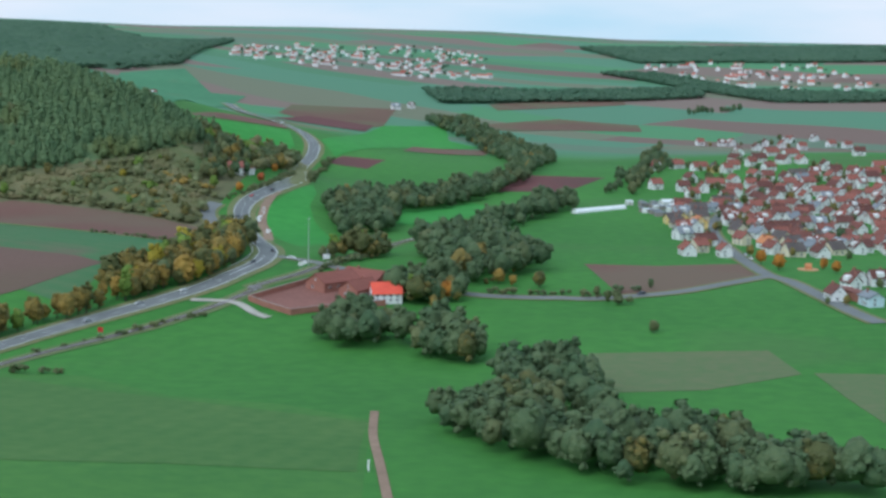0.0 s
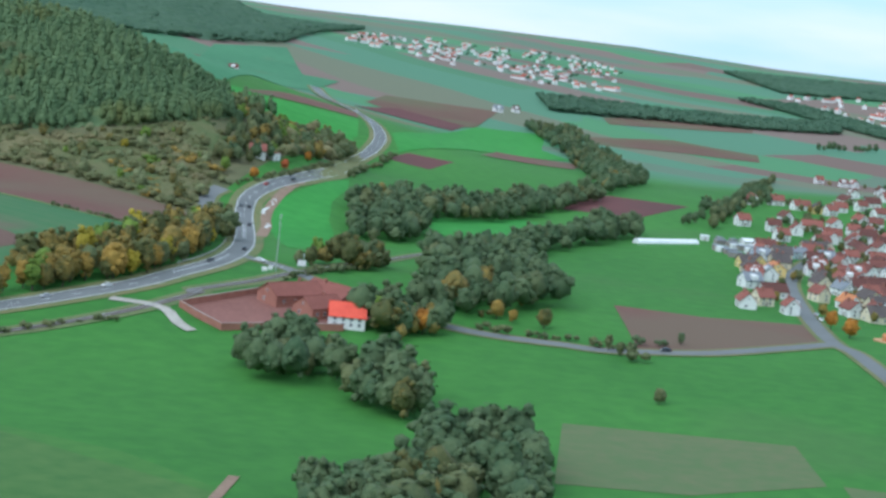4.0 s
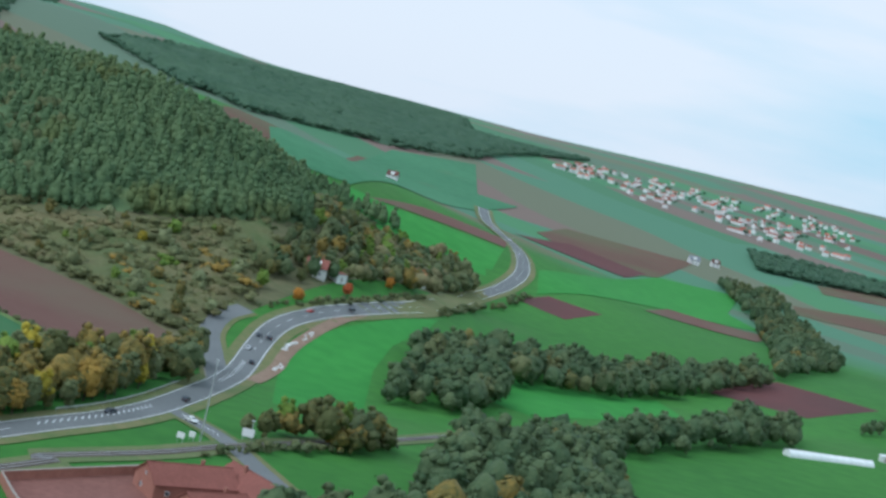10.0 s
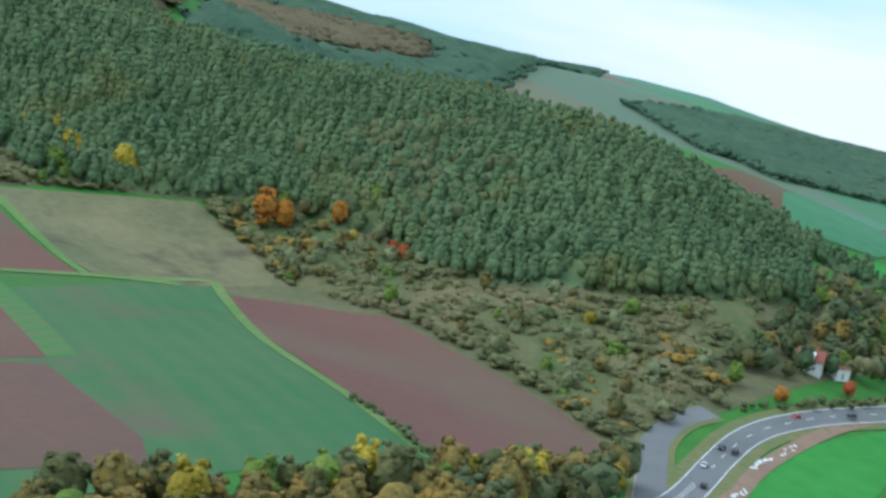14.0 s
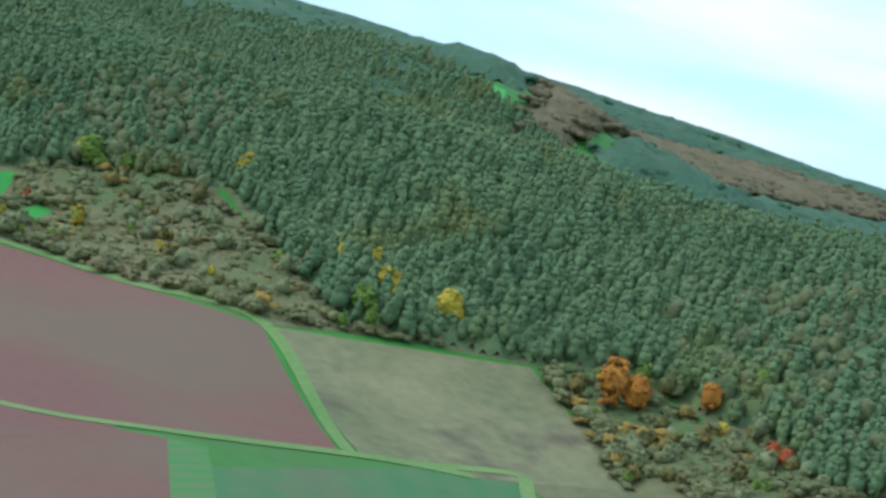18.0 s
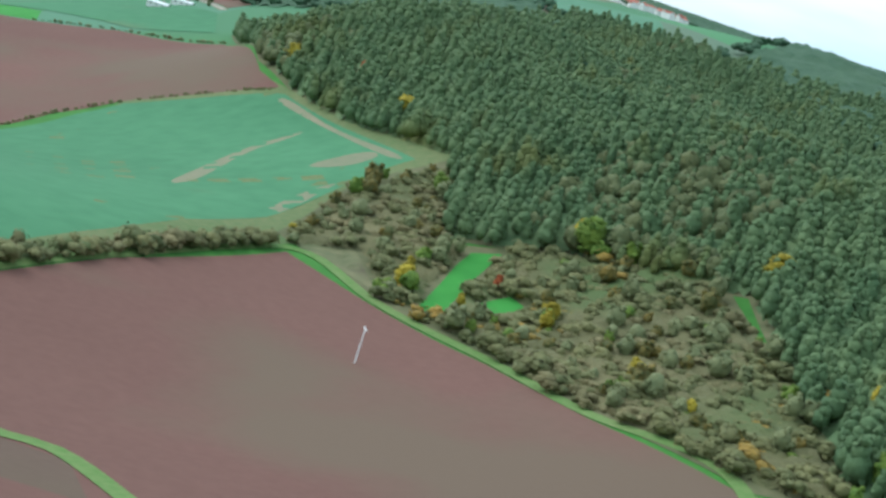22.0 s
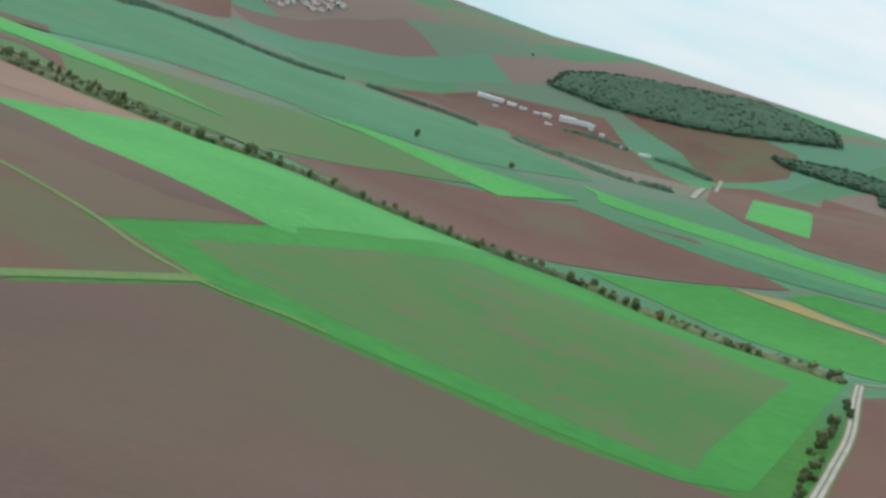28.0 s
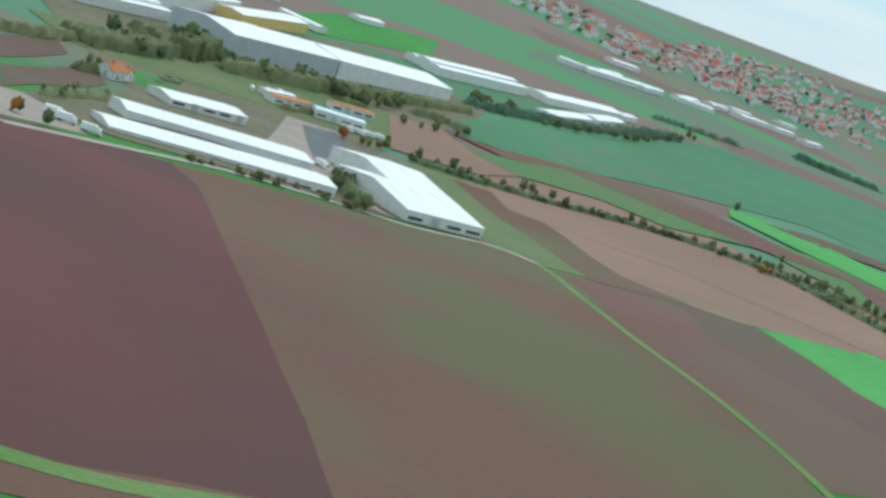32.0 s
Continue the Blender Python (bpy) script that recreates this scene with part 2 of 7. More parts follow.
LEAVES = {
    "willow": material("grey_green_willow_leaves", (0.054, 0.102, 0.046), (0.112, 0.154, 0.068), 0.12, 0.9, 0.7, per_object=0.22, per_island=0.06, leafy=1.1, bump=0.6),
    "oak": material("dull_green_oak_leaves", (0.075, 0.110, 0.048), (0.150, 0.165, 0.068), 0.12, 0.9, 0.7, per_object=0.22, per_island=0.06, leafy=1.1, bump=0.6),
    "autumn": material("yellowing_autumn_leaves", (0.088, 0.102, 0.035), (0.343, 0.223, 0.048), 0.15, 0.9, 0.7, per_object=0.4, per_island=0.06, leafy=1.1, bump=0.6),
    "orange": material("orange_autumn_leaves", (0.26, 0.110, 0.022), (0.55, 0.245, 0.035), 0.2, 1.0, 0.7, per_island=0.12, leafy=1.1, bump=0.95),
    "red": material("red_autumn_leaves", (0.26, 0.060, 0.028), (0.50, 0.135, 0.045), 0.2, 1.0, 0.7, per_island=0.12, leafy=1.1, bump=0.95),
    "yellow": material("yellow_autumn_leaves", (0.24, 0.200, 0.020), (0.50, 0.400, 0.045), 0.2, 1.0, 0.7, per_object=0.3, per_island=0.12, leafy=1.1, bump=0.95),
    "lime": material("pale_green_leaves", (0.075, 0.150, 0.025), (0.190, 0.270, 0.045), 0.2, 1.0, 0.7, per_island=0.12, leafy=1.1, bump=0.95),
    "scrub": material("brown_green_scrub_leaves", (0.122, 0.124, 0.056), (0.230, 0.204, 0.100), 0.03, 0.5, 0.8, speck=0.35, per_object=0.25, per_island=0.06, third=((0.095, 0.140, 0.050), 0.02, 0.46, 0.64), leafy=1.1, bump=0.45),
    "olive": material("olive_bush_leaves", (0.103, 0.124, 0.052), (0.213, 0.208, 0.089), 0.04, 0.6, 0.8, speck=0.4, per_object=0.25, per_island=0.06, leafy=1.1, bump=0.45),
    # raised leaf colours paint in the light these crowns lose to self-shading
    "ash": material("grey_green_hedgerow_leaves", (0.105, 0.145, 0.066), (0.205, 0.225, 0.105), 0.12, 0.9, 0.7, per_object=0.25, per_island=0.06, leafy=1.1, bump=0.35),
    "pine": material("dark_pine_needles", (0.081, 0.147, 0.067), (0.147, 0.218, 0.097), 0.03, 0.16, 0.75, speck=0.45, per_island=0.06, third=((0.144, 0.167, 0.052), 0.02, 0.56, 0.72), leafy=1.1, bump=0.5),
    "far_autumn": material("far_autumn_leaves", (0.105, 0.105, 0.056), (0.165, 0.132, 0.072), 0.01, 0.06, 0.8, per_island=0.3, leafy=0.22, bump=2.6),
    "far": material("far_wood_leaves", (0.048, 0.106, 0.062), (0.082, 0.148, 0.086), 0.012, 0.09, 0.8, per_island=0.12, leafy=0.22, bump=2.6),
}
for m in LEAVES.values():
    # thin leaves let some light through
    n, link = m.node_tree.nodes, m.node_tree.links.new
    shade, through_leaf, both = n["Principled BSDF"], n.new("ShaderNodeBsdfTranslucent"), n.new("ShaderNodeMixShader")
    both.inputs[0].default_value = 0.10
    link(shade.inputs["Base Color"].links[0].from_socket, through_leaf.inputs[0])
    link(shade.outputs[0], both.inputs[1])
    link(through_leaf.outputs[0], both.inputs[2])
    link(both.outputs[0], n["Material Output"].inputs[0])
PLASTER = {
    "white": material("white_plaster", (0.66, 0.67, 0.65), (0.82, 0.82, 0.80), 0.2, 1.2, 0.85),
    "cream": material("cream_plaster", (0.62, 0.55, 0.40), (0.76, 0.68, 0.50), 0.2, 1.2, 0.85),
    "yellow": material("yellow_plaster", (0.68, 0.50, 0.18), (0.80, 0.62, 0.28), 0.2, 1.2, 0.85),
    "blue": material("pale_blue_plaster", (0.45, 0.58, 0.62), (0.58, 0.70, 0.74), 0.2, 1.2, 0.85),
    "grey": material("pale_grey_cladding", (0.42, 0.45, 0.47), (0.52, 0.55, 0.57), 0.1, 0.8, 0.6),
    "brick": material("old_red_brickwork", (0.26, 0.115, 0.085), (0.38, 0.175, 0.130), 0.3, 2.0, 0.9),
}
TILES = {
    "red": material("red_clay_roof_tiles", (0.125, 0.056, 0.047), (0.265, 0.100, 0.078), 0.15, 1.4, 0.85, per_object=0.6, bump=0.03),
    "bright": material("new_bright_red_roof_tiles", (0.62, 0.085, 0.055), (0.78, 0.125, 0.075), 0.2, 1.5, 0.7, bump=0.02),
    "brown": material("brown_red_roof_tiles", (0.190, 0.072, 0.056), (0.275, 0.104, 0.082), 0.1, 1.4, 0.85, bump=0.03),
    "grey": material("grey_slate_roof", (0.16, 0.18, 0.20), (0.27, 0.29, 0.31), 0.2, 1.5, 0.7),
    "dark": material("dark_roof_tiles", (0.080, 0.068, 0.066), (0.140, 0.115, 0.105), 0.2, 1.5, 0.8),
    "orange": material("orange_roof_tiles", (0.42, 0.170, 0.075), (0.56, 0.240, 0.110), 0.2, 1.5, 0.8),
    "far": material("far_roof_tiles", (0.30, 0.105, 0.078), (0.48, 0.175, 0.13), 0.02, 0.1, 0.85, per_island=1.2),
    "bluish": material("pale_blue_sheet_roof", (0.44, 0.58, 0.64), (0.56, 0.70, 0.75), 0.05, 0.6, 0.5),
    "sheet": material("white_sheet_metal_roof", (0.68, 0.71, 0.72), (0.80, 0.82, 0.82), 0.05, 0.6, 0.5),
}
GLASS = material("dark_window_glass", (0.05, 0.06, 0.07), (0.10, 0.12, 0.13), 0.5, 2.0, 0.15)
FRAME = material("white_painted_frame", (0.70, 0.70, 0.69), (0.80, 0.80, 0.79), 0.5, 4.0, 0.5)
WOOD = material("weathered_grey_wood", (0.22, 0.19, 0.17), (0.38, 0.34, 0.31), 0.5, 4.0, 0.85)
STEEL = material("galvanised_steel", (0.50, 0.52, 0.53), (0.66, 0.68, 0.69), 0.4, 3.0, 0.45, metal=0.6)
RUBBER = material("black_rubber", (0.02, 0.02, 0.02), (0.04, 0.04, 0.04), 1.0, 6.0, 0.8)
WHITE = material("white_plastic_sheet", (0.72, 0.76, 0.75), (0.88, 0.90, 0.89), 0.2, 1.0, 0.5)
CAR_PAINT = {k: material(k + "_car_paint", c, tuple(min(1, 1.15 * v) for v in c), 0.5, 2.0, 0.3) for k, c in
             (("silver", (0.50, 0.52, 0.54)), ("white", (0.78, 0.80, 0.80)), ("dark", (0.035, 0.042, 0.055)), ("red", (0.42, 0.035, 0.03)))}


# ---- the lie of the land: broad, middle and small swells on three even grids ----
GRIDS = ((HILLS_FAR, -4400, -3200, 1050, 9, 950), (HILLS_MID, -1500, 150, 230, 8, 210), (HILLS_NEAR, -1000, 780, 115, 8, 95))


SWELLS = np.array([(a, x0 + (k % wide) * step, y0 + (k // wide) * step, 2 * spread ** 2)
                   for amounts, x0, y0, step, wide, spread in GRIDS for k, a in enumerate(amounts)] + [(-48, -1720, 2360, 2 * 560 ** 2), (10, -1000, 90, 2 * 38 ** 2), (7, -895, 112, 2 * 38 ** 2)])


# the ridges on the horizon all round: bearing (degrees left of north), metres above the datum
RIM = [(-180, 70), (-30, 60), (-8, 48), (-1, 46), (4, 60), (10, 62), (16, 60), (21, 70), (25, 76), (27, 90), (29, 113), (31.5, 121), (35, 113),
       (36.5, 110), (39, 130), (44, 166), (50, 181), (57, 199), (64, 205), (72, 219), (81, 206), (85, 196), (87.5, 172), (89, 154), (93, 160),
       (99, 149), (104, 138), (107, 121), (112, 127), (117, 121), (126, 86), (134, 80), (145, 75), (180, 70)]
RIM_AT, RIM_Z = np.array(RIM, float).T
MIDDLE, RIM_FAR = (-200, 550), 4300


def ease(v, lo, hi):
    v = np.clip((v - lo) / (hi - lo), 0, 1)
    return v * v * (3 - 2 * v)


def height(x, y):
    x, y = np.asarray(x, float), np.asarray(y, float)
    z = np.zeros(x.shape)
    if x.ndim == 0:
        z = np.sum(SWELLS[:, 0] * np.exp(-((x - SWELLS[:, 1]) ** 2 + (y - SWELLS[:, 2]) ** 2) / SWELLS[:, 3]))
    else:
        for a, cx, cy, s in SWELLS:
            z += a * np.exp(-((x - cx) ** 2 + (y - cy) ** 2) / s)
    # the land stays below the ridges of the horizon and rises to them at last
    dx, dy = x - MIDDLE[0], y - MIDDLE[1]
    far = np.hypot(dx, dy)
    rim = np.interp(np.degrees(np.arctan2(-dx, dy)), RIM_AT, RIM_Z)
    over = np.maximum(z - (96 + (rim - 96) * far / RIM_FAR - 8), 0)
    z = z - over * ease(far, 1500, 2300)
    return z + (rim - z - 0.03 * np.maximum(far - RIM_FAR, 0)) * ease(far, 3200, 4200)


def at(x, y):
    return float(height(x, y))


def mesh_object(name, verts, faces, mats, parent=None, smooth=False):
    me = bpy.data.meshes.new(name)
    me.from_pydata([tuple(v) for v in verts], [], [tuple(f) for f in faces])
    for m in mats if isinstance(mats, (list, tuple)) else [mats]:
        me.materials.append(m)
    if smooth:
        me.polygons.foreach_set("use_smooth", [True] * len(me.polygons))
    me.update()
    ob = new(name, me)
    if parent:
        ob.parent = parent
    return ob


# far farmland: a patchwork of parcels beyond the modelled fields
def patchwork(m):
    n, link = m.node_tree.nodes, m.node_tree.links.new
    b = n["Principled BSDF"]
    near = b.inputs["Base Color"].links[0].from_socket
    tc = n.new("ShaderNodeTexCoord")
    wander = n.new("ShaderNodeTexNoise")
    wander.inputs["Scale"].default_value, wander.inputs["Detail"].default_value = 0.0016, 2
    link(tc.outputs["Object"], wander.inputs["Vector"])
    bend = n.new("ShaderNodeVectorMath")
    bend.operation = "MULTIPLY_ADD"
    bend.inputs[1].default_value = (500, 500, 0)
    link(wander.outputs["Color"], bend.inputs[0])
    link(tc.outputs["Object"], bend.inputs[2])
    mp = n.new("ShaderNodeMapping")
    mp.inputs["Rotation"].default_value = (0, 0, 0.5)
    link(bend.outputs[0], mp.inputs[0])
    v = n.new("ShaderNodeTexBrick")
    v.offset, v.squash, v.squash_frequency = 0.37, 1.7, 3
    v.inputs["Scale"].default_value, v.inputs["Brick Width"].default_value, v.inputs["Row Height"].default_value = 1.0, 380, 105
    v.inputs["Mortar Size"].default_value, v.inputs["Color1"].default_value, v.inputs["Color2"].default_value = 0.0, (0, 0, 0, 1), (1, 1, 1, 1)
    link(mp.outputs[0], v.inputs["Vector"])
    pick = n.new("ShaderNodeValToRGB")
    pick.color_ramp.interpolation = "CONSTANT"
    # parcel tones are lifted and greyed: a little distance haze painted in
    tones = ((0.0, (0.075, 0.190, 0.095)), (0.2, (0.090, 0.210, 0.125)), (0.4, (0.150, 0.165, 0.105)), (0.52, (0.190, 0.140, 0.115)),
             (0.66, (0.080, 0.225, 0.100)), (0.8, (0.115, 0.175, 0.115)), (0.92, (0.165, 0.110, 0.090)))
    while len(pick.color_ramp.elements) < len(tones):
        pick.color_ramp.elements.new(1.0)
    for e, (pos, c) in zip(pick.color_ramp.elements, tones):
        e.position, e.color = pos, (*c, 1)
    sep = n.new("ShaderNodeSeparateColor")
    link(v.outputs["Color"], sep.inputs[0])
    link(sep.outputs[0], pick.inputs[0])
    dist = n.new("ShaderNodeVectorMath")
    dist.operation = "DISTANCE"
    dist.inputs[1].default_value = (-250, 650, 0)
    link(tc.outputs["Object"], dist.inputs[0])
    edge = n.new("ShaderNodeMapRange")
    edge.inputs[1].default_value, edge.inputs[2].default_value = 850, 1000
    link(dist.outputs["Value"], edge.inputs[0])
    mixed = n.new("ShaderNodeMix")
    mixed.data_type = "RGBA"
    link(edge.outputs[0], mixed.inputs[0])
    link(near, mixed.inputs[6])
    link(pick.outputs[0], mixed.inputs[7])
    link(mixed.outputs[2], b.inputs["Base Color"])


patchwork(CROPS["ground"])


# ground: one sheet to the horizon, finer near the flight path
def lines(lo, hi, c0, c1, fine):
    out, v = [], c0
    while v <= c1:
        out.append(v)
        v += fine
    for sign in (1, -1):
        v, step = (out[-1] if sign > 0 else c0), fine
        while lo < v < hi:
            step *= 1.06
            v += sign * step
            out.append(v)
    return np.array(sorted(out))


GX, GY = lines(-4900, 4200, -1500, 320, 10.0), lines(-4600, 5000, -100, 1500, 10.0)
gx, gy = np.meshgrid(GX, GY)
verts = np.stack([gx.ravel(), gy.ravel(), height(gx, gy).ravel() - 0.08], 1)
nx, ny = len(GX), len(GY)
i, j = np.meshgrid(np.arange(nx - 1), np.arange(ny - 1))
a = (j * nx + i).ravel()
tris = np.concatenate([np.stack([a, a + 1, a + 1 + nx], 1), np.stack([a, a + 1 + nx, a + nx], 1)])
ground = mesh_object("ground", verts, tris, CROPS["ground"], smooth=True)
tagged(ground, "rolling green valley and hillside grassland", "ground", kind="structure")

GZ = height(gx, gy)


def surface(x, y):
    """The height of the ground sheet itself."""
    x, y = np.asarray(x, float), np.asarray(y, float)
    p = np.clip(np.searchsorted(GX, x) - 1, 0, nx - 2)
    q = np.clip(np.searchsorted(GY, y) - 1, 0, ny - 2)
    fx, fy = (x - GX[p]) / (GX[p + 1] - GX[p]), (y - GY[q]) / (GY[q + 1] - GY[q])
    za, zb, zc, zd = GZ[q, p], GZ[q, p + 1], GZ[q + 1, p + 1], GZ[q + 1, p]
    return np.where(fy <= fx, za + fx * (zb - za) + fy * (zc - zb), za + fy * (zd - za) + fx * (zc - zd))


FIELD_WORDS = {
    "meadow_dark": "dark green mown meadow", "meadow_damp": "dull green damp meadow", "meadow_olive": "grazed olive-green meadow strip", "meadow_light": "bright green fresh meadow",
    "lime_crop": "vivid green strip of young rape", "winter_wheat": "blue-green field of winter wheat", "striped_wheat": "green wheat field with brown drill stripes", "drilled_crop": "green drilled crop with brown bare streaks", "sparse_crop": "thin green crop over brown soil",
    "grass_rough": "rough olive grass", "dry_meadow": "dry yellowish autumn meadow", "scrub_floor": "brown overgrown scrubland floor",
    "bare_patch": "bare tan patch in the wheat", "stubble": "olive-brown stubble field", "ploughed_red": "reddish ploughed field",
    "ploughed_pale": "mauve-brown ploughed field", "ploughed_dark": "dark plum-coloured ploughed field", "ploughed_tan": "orange-brown ploughed field",
    "straw_strip": "golden strip of straw"}


def field(kind, layer, outline):
    """A field draped over the land; worn patches have rounded outlines."""
    if kind == "bare_patch":
        for _ in range(3):
            outline = [(a[0] * (1 - f) + b[0] * f, a[1] * (1 - f) + b[1] * f) for a, b in zip(outline, outline[1:] + outline[:1]) for f in (0.25, 0.75)]
    cx, cy = np.mean([p[0] for p in outline]), np.mean([p[1] for p in outline])
    near = -1480 < min(p[0] for p in outline) and max(p[0] for p in outline) < 310 and -90 < min(p[1] for p in outline) and max(p[1] for p in outline) < 1490
    step = 10.0 if near else 45.0
    bm = bmesh.new()
    bm.faces.new([bm.verts.new((x, y, 0)) for x, y in outline])
    bmesh.ops.triangulate(bm, faces=bm.faces[:])
    for axis in (0, 1):
        lo, hi = min(p[axis] for p in outline), max(p[axis] for p in outline)
        if near:
            cuts = [k * step for k in range(math.ceil(lo / step), math.floor(hi / step) + 1)]
        else:
            cuts = [float(v) for v in (GX, GY)[axis] if lo < v < hi]
            cuts += [lo + (k + 1) * step for k in range(int((hi - lo) / step))]
        no = (1, 0, 0) if axis == 0 else (0, 1, 0)
        for c in cuts[:200]:
            bmesh.ops.bisect_plane(bm, geom=bm.verts[:] + bm.edges[:] + bm.faces[:], plane_co=(c, c, 0), plane_no=no)
    co = np.array([v.co for v in bm.verts])
    z = surface(co[:, 0], co[:, 1]) + (0.02 if near else 0.22) + layer * (0.03 if near else 0.12)
    for v, h in zip(bm.verts, z):
        v.co.z = h
    if sum(f.normal.z for f in bm.faces) < 0:
        bmesh.ops.reverse_faces(bm, faces=bm.faces[:])
    bm.normal_update()
    for f in bm.faces:
        f.smooth = True
        if f.normal.z < 0:
            f.normal_flip()
    me = bpy.data.meshes.new("field")
    bm.to_mesh(me)
    bm.free()
    me.materials.append(CROPS[kind])
    return tagged(new("field", me), FIELD_WORDS[kind], "field", kind="structure")


def curve_points(pts, apart):
    """A smooth line through pts, with a point every so many metres."""
    p = [Vector((*q, 0)) for q in pts]
    p = [p[0] * 2 - p[1]] + p + [p[-1] * 2 - p[-2]]
    fine = []
    for k in range(1, len(p) - 2):
        for s in range(12):
            t = s / 12
            fine.append(0.5 * ((2 * p[k]) + (p[k + 1] - p[k - 1]) * t + (2 * p[k - 1] - 5 * p[k] + 4 * p[k + 1] - p[k + 2]) * t * t
                               + (3 * p[k] - p[k - 1] - 3 * p[k + 1] + p[k + 2]) * t ** 3))
    fine.append(p[-2])
    out, left = [fine[0]], apart
    for u, v in zip(fine, fine[1:]):
        d = (v - u).length
        while d >= left > 0:
            u = u + (v - u) * (left / d)
            d = (v - u).length
            out.append(u)
            left = apart
        left -= d
    return out


def strip(name, line, offset, width, lift, mat, parent=None, raised=0.0):
    """A band along a line, offset to its left, flat across."""
    verts, faces = [], []
    for k, p in enumerate(line):
        d = (line[min(k + 1, len(line) - 1)] - line[max(k - 1, 0)]).normalized()
        s = Vector((-d.y, d.x, 0))
        for e in (offset - width / 2, offset + width / 2):
            q = p + s * e
            far = not (-1480 < q.x < 310 and -90 < q.y < 1490)
            z = float(surface(q.x, q.y)) + lift + (0.4 if far else 0)
            verts.append((q.x, q.y, z))
            if raised:
                verts.append((q.x, q.y, z + raised))
    n = 4 if raised else 2
    for k in range(len(line) - 1):
        a, b = k * n, k * n + n
        if raised:
            faces += [(a + 3, a + 1, b + 1, b + 3), (a + 1, a, b, b + 1), (a + 2, a + 3, b + 3, b + 2)]
        else:
            faces.append((a + 1, a, b, b + 1))
    return mesh_object(name, verts, faces, mat, parent)


ROAD_LINES, ROAD_LIFT = {}, 0.22


def road(name, width, kind, pts):
    line = curve_points(pts, 5.0)
    ROAD_LINES.setdefault(name, line)
    if kind == "asphalt":
        ob = strip("road", line, 0, width, ROAD_LIFT, ASPHALT)
        tagged(ob, "two-lane grey asphalt road" if width > 8 else "narrow grey asphalt road", "road", kind="structure")
        v = strip("verge", line, 0, width + (7 if width > 8.5 else 4), 0.175, VERGE)
        tagged(v, "brownish mown grass verge along the road", "verge", kind="structure")
        if width > 8:
            for side in (-1, 1):
                strip("edge_line", line, side * (width / 2 - 0.4), 0.28, ROAD_LIFT + 0.04, PAINT, ob)
    elif kind == "gravel":
        for side in (-1, 1):
            ob = strip("track", line, side * width * 0.3, width * 0.42, 0.21, GRAVEL)
            tagged(ob, "pale gravel wheel track of a farm lane", "track", kind="structure")
        v = strip("verge", line, 0, width + 2, 0.17, VERGE)
        tagged(v, "grassy edge of a farm lane", "verge", kind="structure")
    else:
        ob = strip("track", line, 0, width, 0.165, TRACK)
        tagged(ob, "grassy field track between the crops", "track", kind="structure")


def inside(x, y, poly):
    hit = False
    for (x1, y1), (x2, y2) in zip(poly, poly[1:] + poly[:1]):
        if (y1 > y) != (y2 > y) and x < (x2 - x1) * (y - y1) / (y2 - y1) + x1:
            hit = not hit
    return hit


def scatter(poly, apart, rng, jitter=0.45):
    xs, ys = [p[0] for p in poly], [p[1] for p in poly]
    out, row, y = [], 0, min(ys)
    while y <= max(ys):
        x = min(xs) + (row % 2) * apart / 2
        while x <= max(xs):
            px, py = x + rng.uniform(-jitter, jitter) * apart, y + rng.uniform(-jitter, jitter) * apart
            if inside(px, py, poly):
                out.append((px, py))
            x += apart
        y += apart * 0.87
        row += 1
    return out


# ---- trees ----
def lump(rng, centre, radius, squash, cards, card_size, detail=1, ragged=0.84):
    """A rough ball of foliage with leaf sprays round it: vertices and faces."""
    bm = bmesh.new()
    bmesh.ops.create_icosphere(bm, subdivisions=max(1, detail), radius=1)
    c = np.array(centre)
    vs = [c + np.array(v.co) * np.array([radius, radius, radius * squash]) * rng.uniform(ragged, 1.04) for v in bm.verts]
    fs = [[v.index for v in f.verts] for f in bm.faces]
    bm.free()
    for _ in range(cards):
        d = np.array([rng.gauss(0, 1), rng.gauss(0, 1), rng.gauss(0.25, 1)])
        d /= np.linalg.norm(d)
        o = c + d * np.array([radius, radius, radius * squash]) * rng.uniform(0.90, 1.07)
        face = d + np.array([rng.gauss(0, 0.2), rng.gauss(0, 0.2), 0.35 + rng.gauss(0, 0.2)])
        face /= np.linalg.norm(face)
        u = np.cross(face, [rng.gauss(0, 1) for _ in range(3)])
        u /= np.linalg.norm(u) + 1e-6
        w = np.cross(face, u)
        s = card_size * rng.uniform(0.6, 1.4)
        k = len(vs)
        vs += [o - u * s - w * s * 0.5, o + u * s * 0.3 - w * s * 0.8, o + u * s + w * s * 0.4, o - u * s * 0.2 + w * s * 0.8]
        fs.append([k, k + 1, k + 2, k + 3])
    return vs, fs


def join_lumps(lumps):
    V, F = [], []
    for vs, fs in lumps:
        k = len(V)
        V += vs
        F += [[q + k for q in f] for f in fs]
    return V, F


